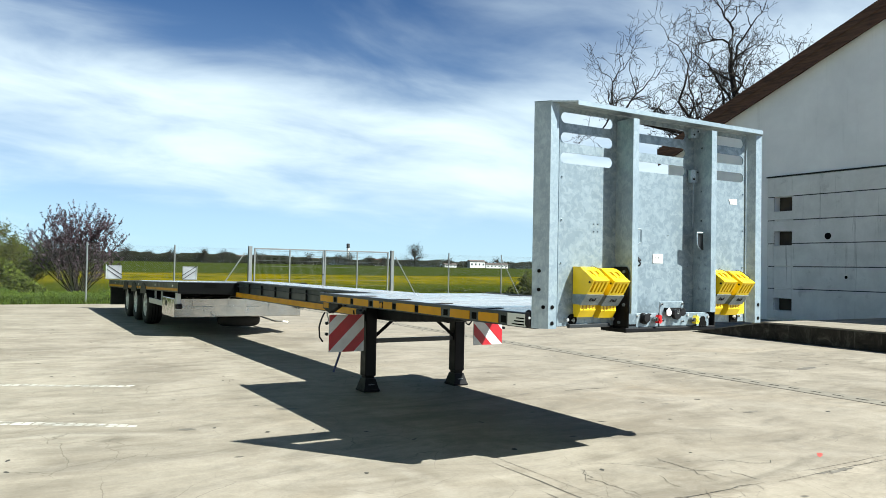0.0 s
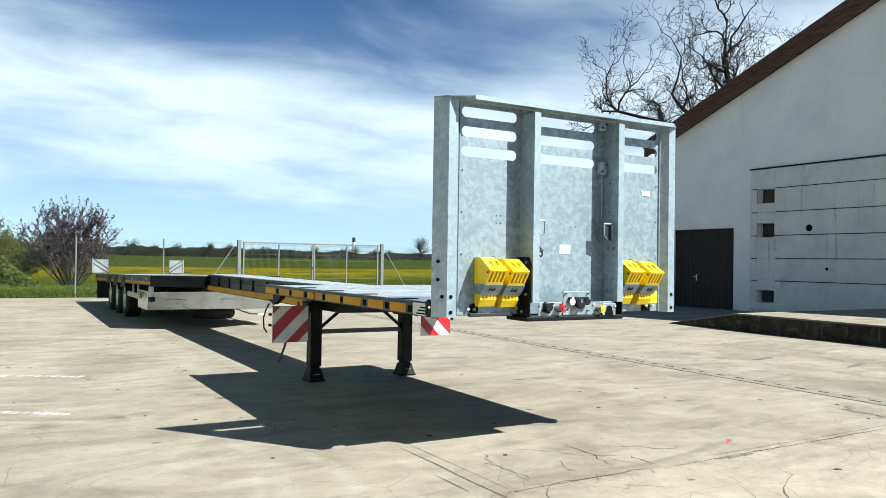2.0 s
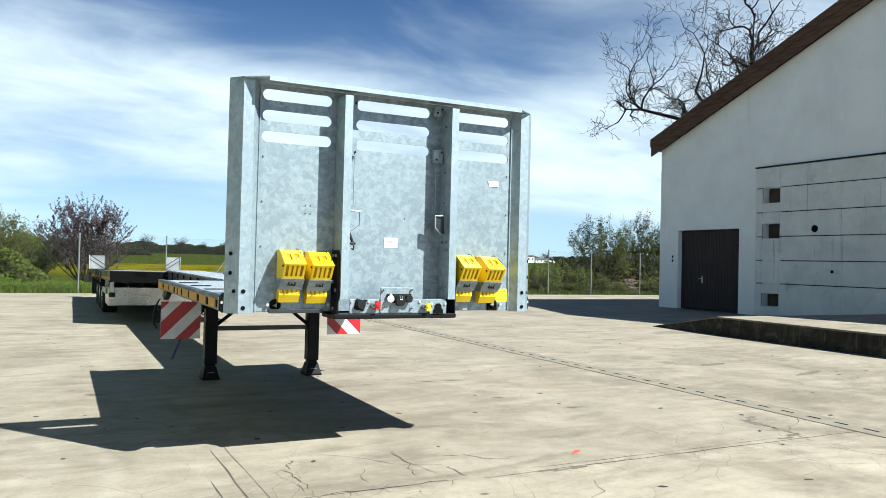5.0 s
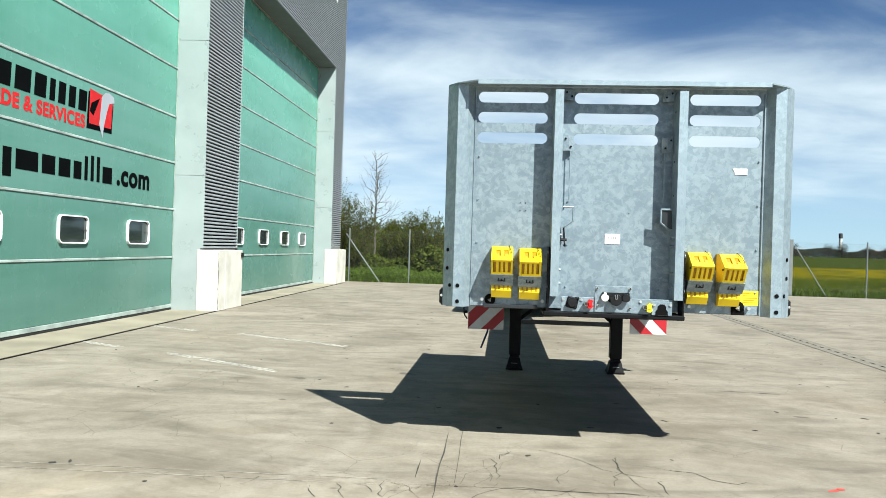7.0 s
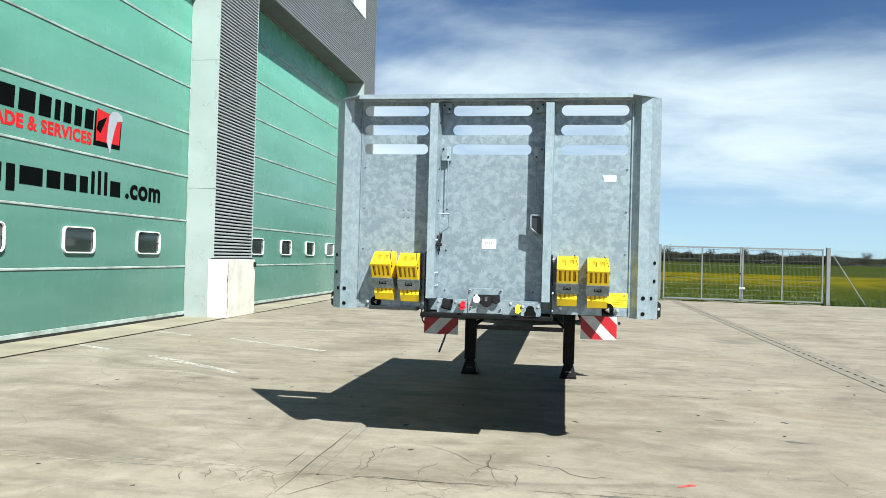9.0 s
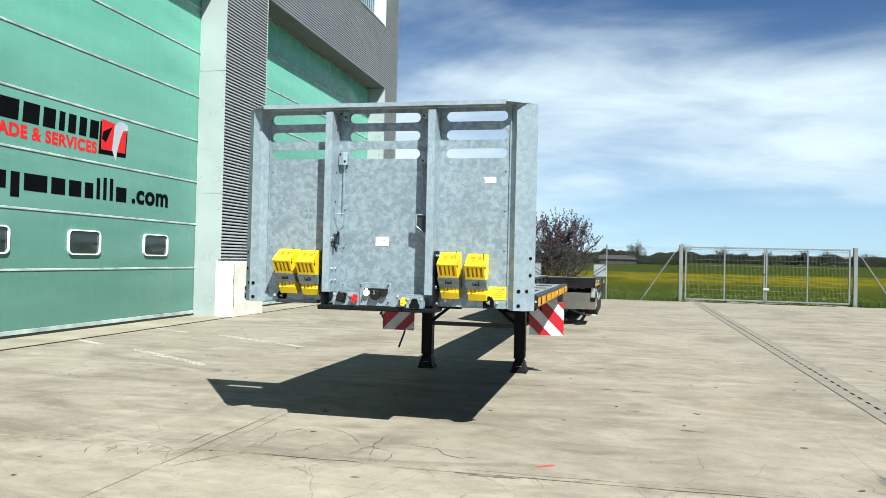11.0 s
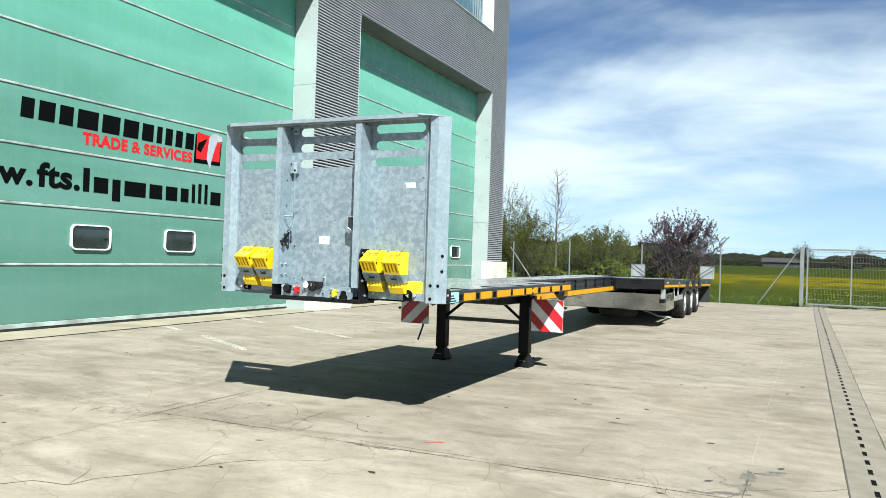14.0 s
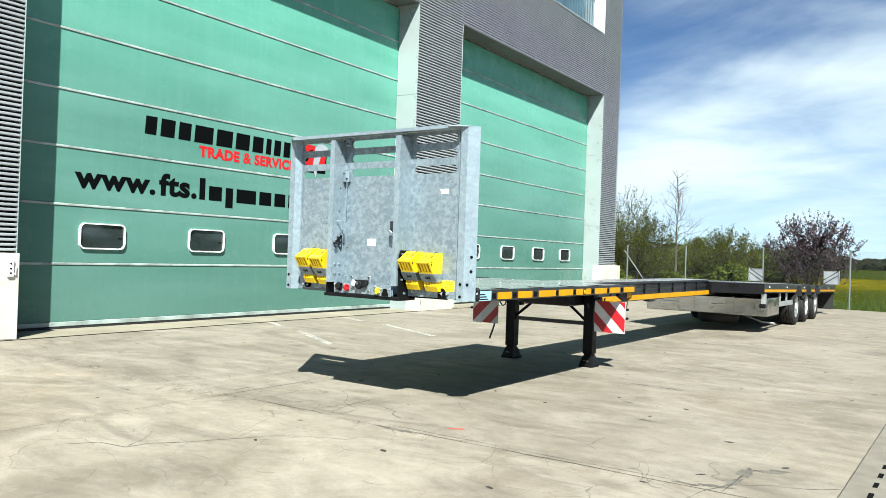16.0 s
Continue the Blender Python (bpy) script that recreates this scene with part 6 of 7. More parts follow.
def patch(x, y, rx, ry, mat, name="stain", turn=0.0, n=18, rough=0.35, z=0.0018):
    """A flat ragged spot."""
    c, s = math.cos(turn), math.sin(turn)
    vs = []
    for i in range(n):
        a = 2 * math.pi * i / n
        k = 1 - rough * rng.random()
        u, v = rx * k * math.cos(a), ry * k * math.sin(a)
        vs.append((x + c * u - s * v, y + s * u + c * v, z))
    return plain(name, vs, [tuple(range(n))], mat, yard)


for x, y, rx, ry, turn in ((8.72, 4.25, 0.07, 0.22, 0.0), (8.70, 3.95, 0.05, 0.22, -0.1), (8.84, 4.42, 0.15, 0.05, 0.35), (8.92, 4.50, 0.10, 0.035, 0.2), (8.62, 3.76, 0.16, 0.045, 0.2), (8.45, 3.69, 0.14, 0.03, 0.0), (5.95, 3.60, 0.22, 0.035, 0.05), (5.75, 3.62, 0.12, 0.025, 0.0)):
    patch(x, y, rx, ry, DAMP, "stain", turn, 30, 0.55)
patch(6.27, 3.98, 0.065, 0.026, REDPAINT, "paint_mark", 0.5)
patch(6.33, 4.02, 0.04, 0.03, REDPAINT, "paint_mark", 0.2)
for k in range(190):
    patch(rng.uniform(-1.5, 14), rng.uniform(2.5, 20), rng.uniform(0.015, 0.055), rng.uniform(0.012, 0.03), TARRED, "spot", rng.uniform(0, 3), 9)
for x, y, rx, ry in ((2.9, 8.0, 0.16, 0.07), (1.7, 7.4, 0.10, 0.05), (7.5, 5.6, 0.12, 0.03), (7.0, 6.4, 0.09, 0.03), (5.9, 7.7, 0.10, 0.03), (11.9, 7.8, 0.4, 0.10), (12.6, 6.6, 0.5, 0.07)):
    patch(x, y, rx, ry, DAMP, "stain", rng.uniform(-0.5, 0.5))

SOIL = painted("trodden_pale_soil", (0.23, 0.20, 0.15), 0.95, 0, 0.35, 1.6)
for k in range(26):
    patch(rng.uniform(9.9, 15.8), 31.1 + abs(rng.gauss(0, 1.3)), rng.uniform(0.35, 0.9), rng.uniform(0.15, 0.4), SOIL, "bare_soil", rng.uniform(-0.2, 0.2), 16, 0.5, 0.004 + 0.0004 * k)

# worn parking lines
for (x0, y0), (x1, y1) in (((-3.05, 10.11), (-1.39, 9.28)), ((-0.56, 8.91), (1.34, 7.76)), ((-3.10, 12.44), (-1.18, 11.54)), ((-0.37, 11.36), (1.70, 10.26))):
    n = 22
    for side in (-1, 0, 1):
        for i in range(n):
            if rng.random() < (0.03 if side == 0 else 0.12):
                continue
            a, b = i / n, (i + rng.uniform(0.8, 1.05)) / n
            w = rng.uniform(0.03, 0.055)
            off = side * 0.042 + rng.uniform(-0.008, 0.008)
            p = [(x0 + (x1 - x0) * k + off * 0.5, y0 + (y1 - y0) * k + off) for k in (a, (a + b) / 2, b)]
            v, f = ribbon(p, [w * 0.6, w, w * 0.5], 0.0022 + 0.0003 * side)
            plain("worn_paint", v, f, FADED, yard, "faded white paint")
# threshold in front of the doors
SILL = painted("threshold_concrete", (0.255, 0.225, 0.165), 0.85, 0, 0.16, 0.9)
sill = part("threshold", boxed(D + 0.02, -2.24, OPEN1[0] + 0.01, OPEN1[1] - 0.02, 0.001, 0.012, 0.003), SILL, yard, "pale concrete threshold")
part("threshold", boxed(D + 0.02, -2.24, OPEN2[0] + 0.01, OPEN2[1] - 0.02, 0.001, 0.012, 0.003), SILL, yard, "pale concrete threshold")
for y0, y1 in ((2.0, 15.6), (16.8, 29.5)):
    part("threshold_slot", boxed(-2.225, -2.175, y0, y1, 0.001, 0.005), SLOT, yard)

# ---------------------------------------------------------------- plants
BARK = make_bark("dark_bark", (0.010, 0.008, 0.0065), (0.034, 0.028, 0.023))
BIRCH = make_bark("grey_bark", (0.045, 0.040, 0.030), (0.150, 0.135, 0.105))
TWIG = make_bark("brown_twigs", (0.030, 0.024, 0.015), (0.075, 0.062, 0.038))
LEAF = make_foliage("spring_leaves", (0.015, 0.019, 0.003), (0.036, 0.043, 0.007), (0.070, 0.078, 0.012))
PLUM = make_foliage("purple_leaves", (0.0095, 0.0055, 0.0060), (0.030, 0.018, 0.021), (0.115, 0.082, 0.100))
FAR = make_foliage("far_woods", (0.017, 0.019, 0.011), (0.021, 0.024, 0.014), (0.027, 0.029, 0.017))
BROWN = make_foliage("brown_scrub", (0.020, 0.026, 0.005), (0.050, 0.066, 0.010), (0.094, 0.120, 0.018))
BLADE = make_foliage("grass_blades", (0.018, 0.034, 0.004), (0.042, 0.070, 0.008), (0.080, 0.105, 0.016))
DANDY = painted("dandelion_yellow", (0.30, 0.24, 0.010), 0.7, 0, 0.1, 2.0)
SEEDY = painted("dandelion_clocks", (0.36, 0.36, 0.30), 0.8, 0, 0.1, 2.0)


class Wood:
    """Collects tapered limbs as one mesh."""

    def __init__(self, seed, thin=0.68, least=0.0):
        self.v, self.f, self.tips, self.thin, self.least = [], [], [], thin, least
        self.r = random.Random(seed)

    def limb(self, pts, radii, sides):
        base, radii = len(self.v), [max(r, self.least) for r in radii]
        for i, p in enumerate(pts):
            d = (pts[min(i + 1, len(pts) - 1)] - pts[max(0, i - 1)]).normalized()
            q = d.to_track_quat("Z", "Y")
            for k in range(sides):
                a = 2 * math.pi * k / sides
                self.v.append(tuple(p + q @ Vector((math.cos(a), math.sin(a), 0)) * radii[i]))
            if i:
                o = base + (i - 1) * sides
                for k in range(sides):
                    self.f.append((o + k, o + (k + 1) % sides, o + sides + (k + 1) % sides, o + sides + k))

    def grow(self, p, d, length, radius, depth, spread=42, up=0.25, bend=16, kids=(2, 4), shrink=0.66):
        r = self.r
        n = 5 if depth > 1 else 3
        pts, dirs = [p], [d]
        for _ in range(n):
            d = d + Vector((r.gauss(0, 1), r.gauss(0, 1), r.gauss(0, 1) + up)) * math.sin(radians(bend)) * 0.55
            d.normalize()
            p = p + d * length / n
            pts.append(p)
            dirs.append(d)
        radii = [radius * (1 - 0.62 * i / n) for i in range(n + 1)]
        self.limb(pts, radii, 7 if depth > 3 else (5 if depth > 1 else 3))
        if depth == 0:
            self.tips += pts[1:]
            return
        for i in range(r.randint(*kids) + (1 if depth > 2 else 0)):
            k = r.randint(max(1, n // 2 - 1), n)
            ax = dirs[k].orthogonal()
            ax.rotate(Matrix.Rotation(r.uniform(0, 6.283), 3, dirs[k]))
            nd = dirs[k].copy()
            nd.rotate(Matrix.Rotation(radians(r.uniform(spread * 0.55, spread * 1.25)), 3, ax))
            self.grow(pts[k], nd, length * shrink * r.uniform(0.75, 1.15), radii[k] * self.thin, depth - 1, spread, up, bend, kids, shrink)
        self.grow(pts[-1], dirs[-1], length * shrink * 0.95, radii[-1] * 0.9, depth - 1, spread, up, bend, kids, shrink)


def leaves(r, centres, count, size, scatter, squash=1.0):
    """Small folded leaves scattered about centres."""
    v, f = [], []
    for _ in range(count):
        c = centres[r.randrange(len(centres))]
        p = Vector(c) + Vector((r.gauss(0, scatter), r.gauss(0, scatter), r.gauss(0, scatter * squash)))
        a = Vector((r.gauss(0, 1), r.gauss(0, 1), r.gauss(0, 1))).normalized()
        b = a.orthogonal().normalized()
        s = size * r.uniform(0.6, 1.5)
        i = len(v)
        v += [tuple(p - a * s), tuple(p + b * s * 0.45), tuple(p + a * s), tuple(p - b * s * 0.45)]
        f.append((i, i + 1, i + 2, i + 3))
    return v, f


def big_tree(x, y):
    t = thing("bare_tree", pose(x, y, 0), "large bare oak with dark twisting branches behind the warehouse", "tree")
    w = Wood(14)
    trunk = [Vector((0, 0, 0)), Vector((0.1, 0, 3)), Vector((-0.1, 0.1, 6)), Vector((0.15, -0.1, 9)), Vector((0.0, 0.1, 12)), Vector((-0.3, 0.4, 14.5)), Vector((-0.2, 0.3, 17))]
    w.limb(trunk, [0.46, 0.38, 0.33, 0.28, 0.22, 0.15, 0.08], 9)
    plain("trunk", w.v, w.f, BARK, t)
    w = Wood(14, 0.80, 0.011)
    for p, d, l, rad in (((0, 0, 8.4), (-0.60, 0.76, 0.30), 5.4, 0.15), ((-0.1, 0.1, 9.4), (-0.60, 0.74, 0.42), 6.0, 0.16), ((-0.1, 0.1, 8.8), (-0.5, 0.6, 0.10), 4.2, 0.11), ((0, 0, 11.2), (-0.50, 0.62, 0.55), 4.2, 0.11),
                         ((0.1, 0.1, 9.6), (0.6, -0.75, 0.35), 4.6, 0.14), ((0, 0.1, 12.2), (0.55, -0.62, 0.40), 3.8, 0.10), ((-0.2, 0.3, 13.6), (-0.58, 0.70, 0.42), 3.6, 0.09),
                         ((-0.3, 0.4, 14.5), (0.5, -0.6, 0.55), 3.4, 0.09), ((-0.2, 0.3, 16.8), (-0.2, 0.3, 1), 2.6, 0.07), ((-0.3, 0.4, 15.4), (-0.5, 0.5, 0.6), 3.0, 0.08), ((0, 0, 10.0), (0.7, 0.4, 0.4), 4.4, 0.12), ((0, 0, 10.6), (-0.7, -0.3, 0.4), 4.0, 0.12)):
        w.grow(Vector(p), Vector(d).normalized(), l, rad, 4, 52, 0.18, 44, (2, 3), 0.58)
    far = Vector((-4.2, 5.6, 11.6))
    for d, l in (((-0.6, 0.75, 0.35), 3.4), ((-0.3, 0.5, 0.9), 3.6), ((-0.6, 0.5, 0.1), 2.6), ((0.2, -0.1, 1.0), 3.0)):
        w.grow(far.copy(), Vector(d).normalized(), l, 0.08, 3, 54, 0.18, 46, (3, 4), 0.60)
    for p, d, l in (((-1.3, 1.7, 10.2), (-0.2, 0.3, 1.0), 3.0), ((-2.5, 3.3, 10.7), (0.2, -0.2, 1.0), 3.2), ((-2.5, 3.3, 10.7), (-0.5, 0.2, 0.6), 2.6)):
        w.grow(Vector(p), Vector(d).normalized(), l, 0.08, 3, 54, 0.18, 46, (2, 4), 0.60)
    w.limb([Vector((-0.1, 0.1, 9.4)), Vector((-1.3, 1.7, 10.2)), Vector((-2.5, 3.3, 10.7)), far], [0.19, 0.15, 0.12, 0.09], 7)
    plain("crown", w.v, w.f, BARK, t)
    return t


big_tree(40.0, 30.9)


def shrub(x, y, h, spread, seed, leaf, count, label, bark=TWIG, stems=26, size=0.035, name="shrub", bare=0.8, lush=0.05):
    """A many-stemmed shrub: forked stems fan out from the root into ever finer twigs; small leaves sit along the twigs. bare: the share of the height reached by the bare mass, above which single shoots stand out."""
    t = thing(name, pose(x, y, -0.06), label, "shrub")
    w = Wood(seed)
    r, spots = w.r, []

    def shoot(p, d, length, radius, depth, up, lim):
        n, pts = 4, [p]
        for i in range(n):
            d = (d + Vector((r.gauss(0, 0.15), r.gauss(0, 0.15), up + r.gauss(0, 0.10)))).normalized()
            p = p + d * length / n
            if (p.x * p.x + p.y * p.y) / (spread * spread) + ((p.z - 0.5 * h) / (0.5 * h)) ** 2 > lim:
                break
            pts.append(p)
            if depth and (i or depth > 1):
                for _ in range(2 if depth > 1 else r.choice((1, 2))):
                    a = r.uniform(0, 6.283)
                    side = Vector((math.cos(a), math.sin(a), r.uniform(-0.2, 0.5)))
                    shoot(p, (d * 0.8 + side * r.uniform(0.5, 1.0)).normalized(), length * r.uniform(0.30, 0.55), radius * 0.5, depth - 1, up * 0.8, lim * r.uniform(0.9, 1.0))
        n = len(pts) - 1
        if n:
            w.limb(pts, [radius * (1 - 0.7 * i / 4) for i in range(n + 1)], 3)
            for a, b in zip(pts, pts[1:]):
                spots.append((a, b))

    for k in range(stems):
        a = 2.39996 * k + r.uniform(-0.3, 0.3)
        u = math.sqrt((k + 0.5) / stems)
        lean = u * spread / h * 1.7
        d = Vector((math.cos(a) * lean, math.sin(a) * lean, 1.0)).normalized()
        root = Vector((math.cos(a), math.sin(a), 0)) * 0.25 * u + Vector((0, 0, 0.02))
        shoot(root, d, h * bare * r.uniform(0.9, 1.15), 0.030, 2, 0.03, 1.01)
    rim = [b for a, b in spots if (b.x * b.x + b.y * b.y) / (spread * spread) + ((b.z - 0.5 * h) / (0.5 * h)) ** 2 > 0.45 and b.z > h * 0.5]
    for _ in range(int(stems * 3.0)):
        b = rim[r.randrange(len(rim))]
        shoot(b, (b - Vector((0, 0, h * 0.12))).normalized(), h * r.uniform(0.10, 0.20), 0.009, 0, 0.12, 1.35)
    plain("branchwork", w.v, w.f, bark, t)
    v, f = [], []
    for _ in range(count):
        a, b = spots[r.randrange(len(spots))]
        p = a.lerp(b, r.random())
        if p.z < 0.05:
            continue
        p = p + Vector((r.gauss(0, lush), r.gauss(0, lush), r.gauss(0, lush)))
        d = Vector((r.gauss(0, 1), r.gauss(0, 1), r.gauss(0, 1))).normalized()
        e = d.orthogonal().normalized()
        s = size * r.uniform(0.6, 1.5)
        i = len(v)
        v += [tuple(p - d * s), tuple(p + e * s * 0.55), tuple(p + d * s), tuple(p - e * s * 0.55)]
        f.append((i, i + 1, i + 2, i + 3))
    plain("foliage", v, f, leaf, t)
    return t


shrub(3.95, 40.0, 4.25, 2.35, 3, PLUM, 14000, "purple-leaved plum bush in blossom behind the fence", BARK, 30, 0.042, "plum_bush", 0.85, 0.035)
shrub(-0.1, 38.8, 3.5, 1.9, 5, LEAF, 17000, "broad green shrub just coming into leaf", TWIG, 26, 0.040, "shrub", 0.80, 0.10)
shrub(-3.9, 37.5, 4.2, 2.0, 6, LEAF, 14000, "brown-green shrub thinly in leaf", TWIG, 26, 0.036, "shrub", 0.76, 0.08)
shrub(-6.2, 39.5, 6.2, 2.4, 8, BROWN, 8000, "tall twiggy shrub thinly in leaf", TWIG, 28, 0.034, "shrub", 0.76, 0.05)
shrub(-2.0, 41.5, 3.0, 1.8, 9, BROWN, 14000, "brown-green shrub thinly in leaf", TWIG, 20, 0.045, "shrub", 0.8, 0.10)
shrub(1.6, 42.5, 2.6, 1.7, 10, BROWN, 12000, "brown-green shrub thinly in leaf", TWIG, 20, 0.045, "shrub", 0.8, 0.10)
for i, (x, y, h, sp) in enumerate(((32.0, 35.6, 4.5, 1.95), (35.6, 36.0, 4.9, 2.0), (38.8, 36.2, 4.8, 2.2), (43.0, 36.8, 4.8, 2.2))):
    shrub(x, y, h, sp, 20 + i, LEAF, (16000, 8000, 14000, 14000)[i], "green shrub thinly in leaf beyond the fence", TWIG, 20, 0.045, "shrub", 0.82, 0.09)
heap = thing("brush_pile", pose(33.1, 34.5, -0.06), "heap of cut brown branches by the fence", "brush pile")
w = Wood(77)
for _ in range(150):
    a, u = w.r.uniform(0, 6.283), w.r.random()
    p = Vector((math.cos(a) * 1.1 * u, math.sin(a) * 0.35 * u, w.r.uniform(0.02, 1.0) * (1.05 - u)))
    q = p + Vector((w.r.gauss(0.2, 0.45), w.r.gauss(0, 0.2), w.r.gauss(-0.08, 0.18)))
    q.z = max(0.03, q.z)
    w.limb([p, p.lerp(q, 0.5) + Vector((0, 0, 0.03)), q], [0.022, 0.018, 0.008], 4)
plain("sticks", w.v, w.f, make_bark("cut_branches", (0.07, 0.045, 0.036), (0.22, 0.16, 0.135)), heap)
for i, (x, h) in enumerate(((27.2, 0.55), (29.2, 0.7), (30.6, 1.1), (32.0, 0.6), (34.9, 0.8), (36.2, 0.7))):
    shrub(x, 34.3, h, 1.0, 60 + i, LEAF, 3500, "low green bramble along the foot of the fence", TWIG, 12, 0.04, "bramble", 0.85, 0.07)
for i, (x, y, h) in enumerate(((27.4, 34.7, 1.9), (29.8, 34.8, 1.5))):
    shrub(x, y, h, 1.0, 40 + i, BROWN, 5000, "low brown bramble at the fence", TWIG, 14, 0.04, "bramble", 0.85, 0.07)

# slim bare tree
slim = thing("young_tree", pose(-2.45, 38.6, -0.06), "slim young tree with bare twigs and a pale trunk", "tree")
w = Wood(31)
w.limb([Vector((0, 0, 0)), Vector((0.05, 0, 1.6)), Vector((0.0, 0.05, 3.2)), Vector((0.1, 0, 4.8)), Vector((-0.05, 0, 6.4))], [0.07, 0.06, 0.045, 0.03, 0.01], 7)
for k in range(30):
    z = 1.8 + k * 0.15
    a = k * 2.4
    w.grow(Vector((0.04, 0, z)), Vector((math.cos(a), math.sin(a), 0.75)).normalized(), 1.35 * (1 - (z - 1.8) / 6.5), 0.020, 2, 45, 0.35, 20, (2, 4), 0.6)
plain("trunk", w.v, w.f, BIRCH, slim)


def woods(name, y, x0, x1, h, depth, n, size, seed, label, mat, wave=0.5):
    """A far hedge or wood: a bank of leaf clumps with an uneven top."""
    r = random.Random(seed)
    v, f = [], []
    for _ in range(n):
        x = r.uniform(x0, x1)
        top = h * (1 - wave + wave * 1.6 * (0.5 + 0.5 * noise.noise(Vector((x / (h * 3.2), seed, 0)))) + 0.28 * noise.noise(Vector((x / (h * 1.3), seed, 4))) + 0.12 * noise.noise(Vector((x / (h * 0.4), seed, 9))))
        top *= min(1.0, 0.15 + 0.85 * min(x - x0, x1 - x) / (1.1 * h))
        z = max(0.02, top) * r.random() ** 0.85
        p = Vector((x, y + r.uniform(-depth, depth), z + rise(y)))
        for _k in range(2):
            a = Vector((r.gauss(0, 1), r.gauss(0, 1), r.gauss(0, 1))).normalized()
            b = a.orthogonal().normalized()
            s = size * r.uniform(0.5, 1.5)
            i = len(v)
            v += [tuple(p - a * s), tuple(p + b * s * 0.8), tuple(p + a * s), tuple(p - b * s * 0.8)]
            f.append((i, i + 1, i + 2, i + 3))
    ob = plain(name, v, f, mat)
    return tagged(ob, label, "hedge", kind="stuff")


woods("far_hedge", 420, -60, 150, 5.4, 6, 46000, 0.32, 1, "dark far wood beyond the fields", FAR, 0.65)
woods("far_hedge", 430, 130, 620, 4.6, 6, 60000, 0.32, 2, "long far hedge of dark green trees on the horizon", FAR, 0.55)
woods("far_hedge", 230, -150, -13, 5.4, 5, 36000, 0.26, 3, "dark wood beyond the field", FAR, 0.55)
woods("far_hedge", 250, -16, 30, 2.8, 4, 12000, 0.22, 9, "low hedge beyond the field", FAR, 0.6)
woods("scrub", 44.5, -26, 1.5, 2.7, 2.6, 22000, 0.085, 4, "brown and green scrub behind the fence", BROWN, 0.6)
woods("scrub", 37.0, -14, -3.0, 1.7, 2.0, 12000, 0.07, 5, "brown and green scrub behind the fence", BROWN, 0.6)
woods("scrub", 38.6, -9, 2.6, 1.7, 1.2, 15000, 0.06, 12, "brown and green scrub behind the fence", BROWN, 0.5)
woods("scrub", 34.4, -9, 5.5, 0.42, 1.6, 22000, 0.03, 13, "low green weeds behind the fence", BLADE, 0.6)
woods("scrub", 36.5, 27.5, 60, 2.6, 1.6, 14000, 0.10, 7, "green scrub beyond the fence", LEAF, 0.5)
woods("scrub", 35.0, -12, 0.5, 0.55, 2.5, 16000, 0.034, 8, "low green undergrowth behind the fence", BLADE, 0.6)


def far_tree(x, y, h, seed):
    """A far tree still nearly bare: a trunk, a round crown of fine limbs, and a haze of small leaves."""
    t = thing("far_tree", pose(x, y, rise(y) - 0.1), "lone round tree with fine bare twigs far off in the fields", "tree", "far field trees")
    w = Wood(seed, 0.75)
    w.limb([Vector((0, 0, 0)), Vector((0, 0, h * 0.2)), Vector((h * 0.01, 0, h * 0.42))], [h * 0.03, h * 0.026, h * 0.02], 6)
    plain("trunk", w.v, w.f, BARK, t)
    w = Wood(seed, 0.75)
    for k in range(14):
        a = 2.4 * k
        up = 0.12 + 0.10 * k
        w.grow(Vector((0, 0, h * (0.22 + 0.014 * k))), Vector((math.cos(a), math.sin(a), up)).normalized(), h * 0.30, h * 0.012, 3, 46, 0.2, 26, (3, 4), 0.60)
    v, f = leaves(w.r, w.tips, 2200, h * 0.012, h * 0.03)
    plain("crown", w.v, w.f, BARK, t)
    plain("foliage", v, f, FAR, t)


for i, (x, y, h) in enumerate(((236.5, 425, 17), (13.6, 210, 7.2), (33.8, 300, 8.5), (165, 425, 8.5), (135, 425, 8.0), (96, 300, 5.5), (300, 425, 9), (345, 425, 9), (205, 425, 7.5), (-22, 225, 8.5), (-35, 225, 9.5),
                               (62, 410, 10), (84, 410, 8), (112, 415, 9), (262, 425, 8), (380, 430, 9), (148, 420, 7), (183, 422, 8.5), (190, 422, 9.5), (214, 424, 7.5), (74, 415, 7.5), (101, 412, 9.5), (126, 418, 7))):
    far_tree(x, y, h, 60 + i)

# far buildings
FARWALL = painted("far_white_wall", (0.52, 0.52, 0.50), 0.8, 0, 0.06, 0.2)
FARROOF = painted("far_grey_roof", (0.085, 0.066, 0.058), 0.8, 0, 0.1, 0.2)
FARRED = painted("far_red_roof", (0.17, 0.045, 0.030), 0.8, 0, 0.1, 0.2)
FARDARK = painted("far_dark_shed", (0.030, 0.028, 0.027), 0.8, 0, 0.1, 0.2)


def far_house(x, y, w, h, label, wall=FARWALL, roof=FARROOF, deep=9):
    t = thing("far_house", pose(x, y, rise(y) - 0.1), label, "house", "far houses")
    part("wall", boxed(-w / 2, w / 2, -deep / 2, deep / 2, 0, h), wall, t)
    part("roof", slab(bmesh.new(), [(-deep / 2 - 0.5, h), (deep / 2 + 0.5, h), (0, h + deep * 0.32)], -w / 2 - 0.4, w / 2 + 0.4, SIDE), roof, t)
    for k in range(int(w / 3)):
        part("window", boxed(-w / 2 + 1 + 3 * k, -w / 2 + 2.2 + 3 * k, -deep / 2 - 0.06, -deep / 2 - 0.01, h * 0.4, h * 0.7), PANE, t)


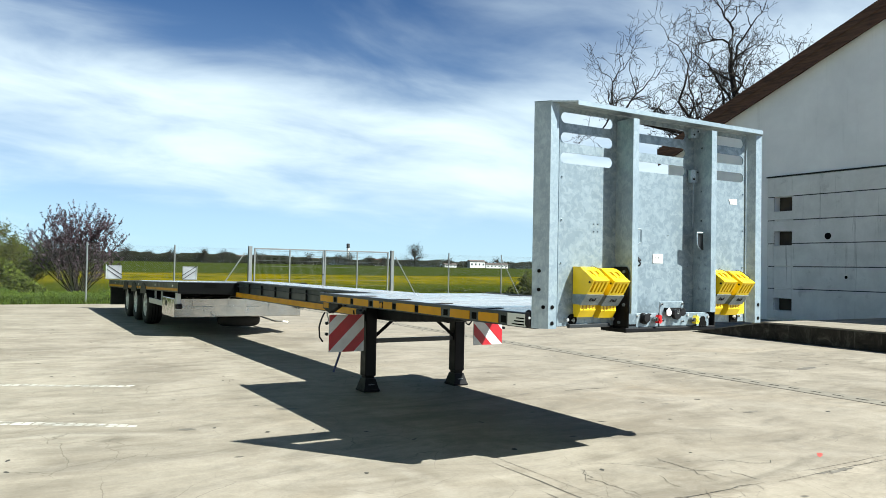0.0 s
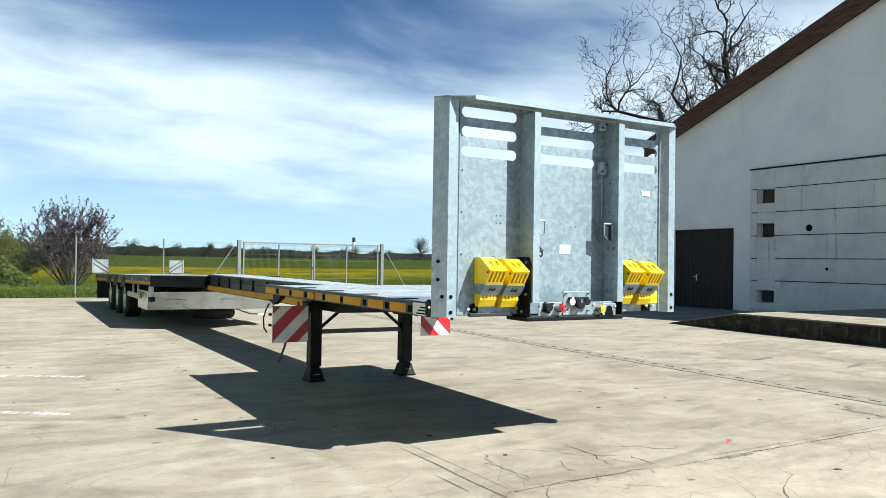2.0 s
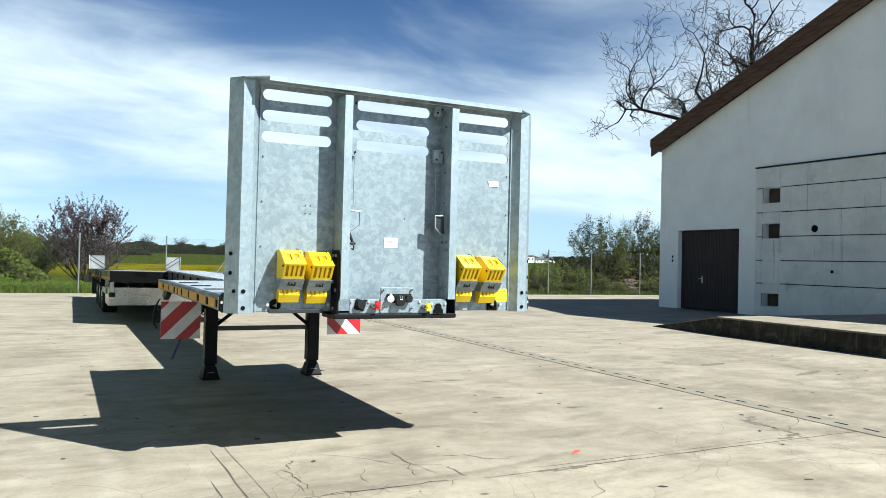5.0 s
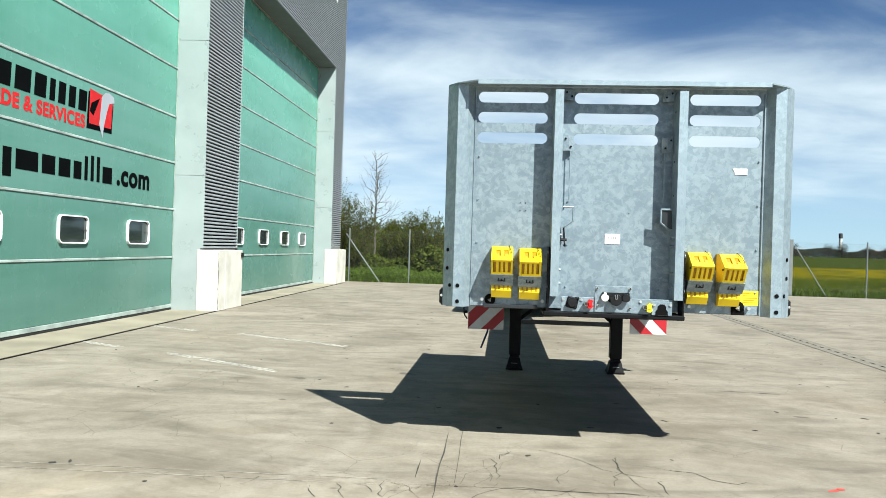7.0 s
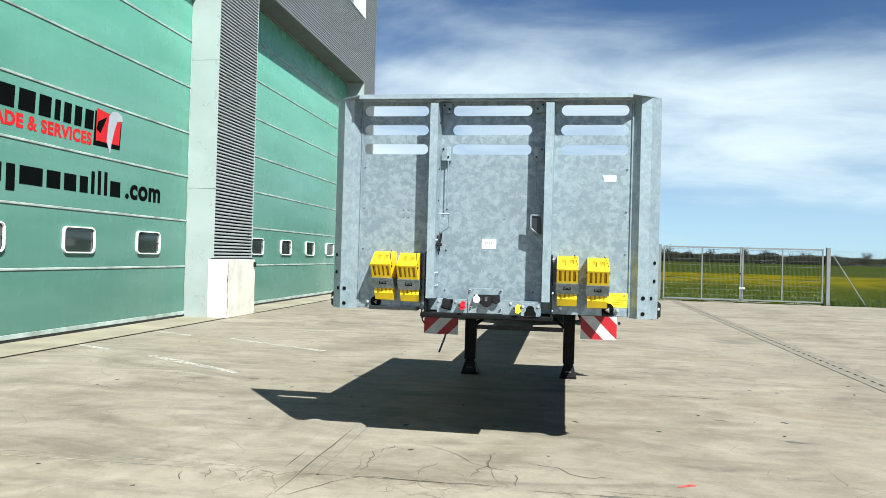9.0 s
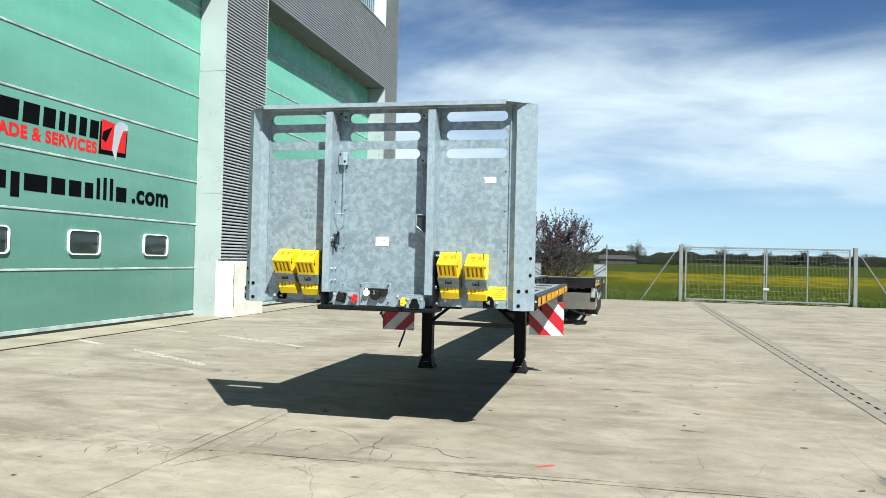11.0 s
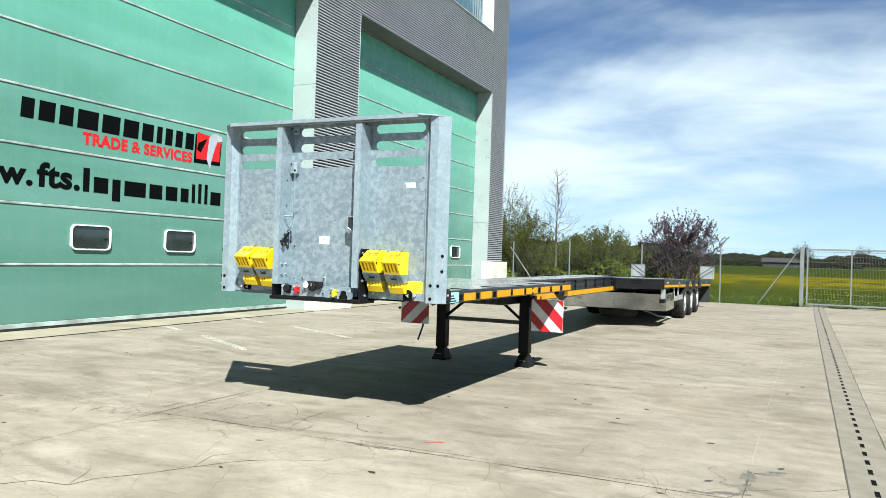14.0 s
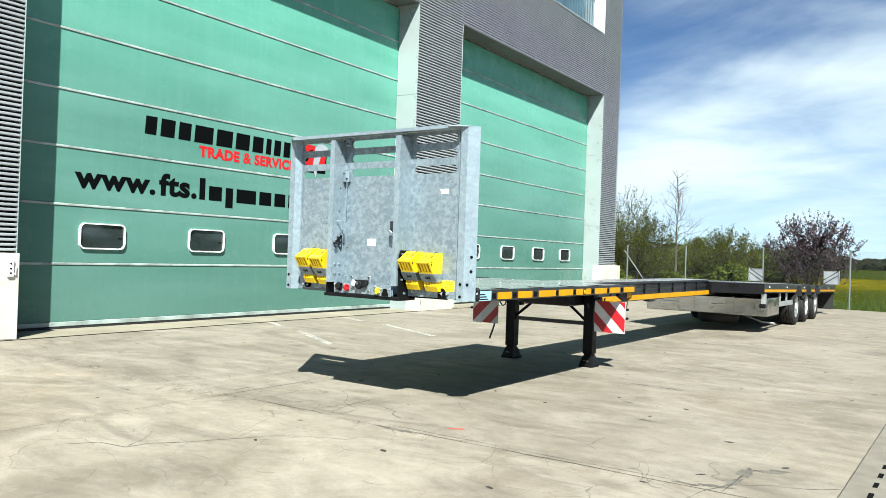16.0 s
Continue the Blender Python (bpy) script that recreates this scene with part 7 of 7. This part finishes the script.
far_house(283, 424, 12, 4.4, "white two-storey house with a flat brown roof beyond the fields", FARWALL, FARROOF, 3)
far_house(299, 424, 18, 2.6, "long low white building beyond the fields", FARWALL, FARROOF, 3)
far_house(262, 424, 9, 1.9, "low white building beyond the fields", FARWALL, FARROOF, 3)
far_house(172, 447, 16, 1.4, "long pale farm building with a brown roof beyond the fields")
far_house(128, 447, 12, 2.0, "pale building beyond the fields")
far_house(9.0, 240, 11, 1.5, "long dark shed beyond the fields", FARDARK, FARDARK, 4)
far_house(222, 447, 9, 2.2, "white house with a red roof beyond the fields", FARWALL, FARRED, 7)
far_house(152, 452, 10, 3.0, "white house with a red roof beyond the fields", FARWALL, FARRED, 7)
tower = thing("water_tower", pose(200.5, 448, rise(448)), "white concrete tower with a dark head far off on the horizon", "tower")
part("shaft", lathe(bmesh.new(), [(0.95, 0), (0.85, 10.9)], 16), FARWALL, tower)
part("head", lathe(bmesh.new(), [(0.85, 10.91), (1.05, 11.0), (1.05, 13.6), (0.8, 13.8)], 16), FARDARK, tower)

# grass and flowers along the fence
r = random.Random(77)
v, f = [], []
for _ in range(26000):
    x = r.uniform(-6, 44)
    y = EDGE + 0.02 + abs(r.gauss(0, 3.2))
    h = r.uniform(0.05, 0.20) * (1.5 if r.random() < 0.1 else 1)
    if 9.7 < x < 16.1 and y < EDGE + 3.0 and r.random() < 0.85:
        continue
    a = r.uniform(0, 6.283)
    s = r.uniform(0.008, 0.022)
    lean = (r.gauss(0, 0.06), r.gauss(0, 0.06))
    i = len(v)
    v += [(x - s * math.cos(a), y - s * math.sin(a), -0.06), (x + s * math.cos(a), y + s * math.sin(a), -0.06), (x + lean[0], y + lean[1], h)]
    f.append((i, i + 1, i + 2))
tagged(plain("grass", v, f, BLADE), "uneven green grass along the fence", "grass", kind="stuff")
for mat, n, label, spread, nm in ((DANDY, 2000, "yellow dandelions in the meadow", 16, "dandelions"), (SEEDY, 520, "white dandelion clocks in the meadow", 7, "dandelion_clocks")):
    v, f = [], []
    for _ in range(n):
        x, y = r.uniform(-4, 60), EDGE + 2.2 + abs(r.gauss(0, spread))
        s, z = r.uniform(0.010, 0.022), r.uniform(0.03, 0.2)
        i = len(v)
        v += [(x + s * math.cos(1.2566 * k), y + s * math.sin(1.2566 * k) * 0.6, z + s * math.sin(1.2566 * k) * 0.5) for k in range(5)]
        f.append((i, i + 1, i + 2, i + 3, i + 4))
    tagged(plain(nm, v, f, mat), label, "flowers", kind="stuff")
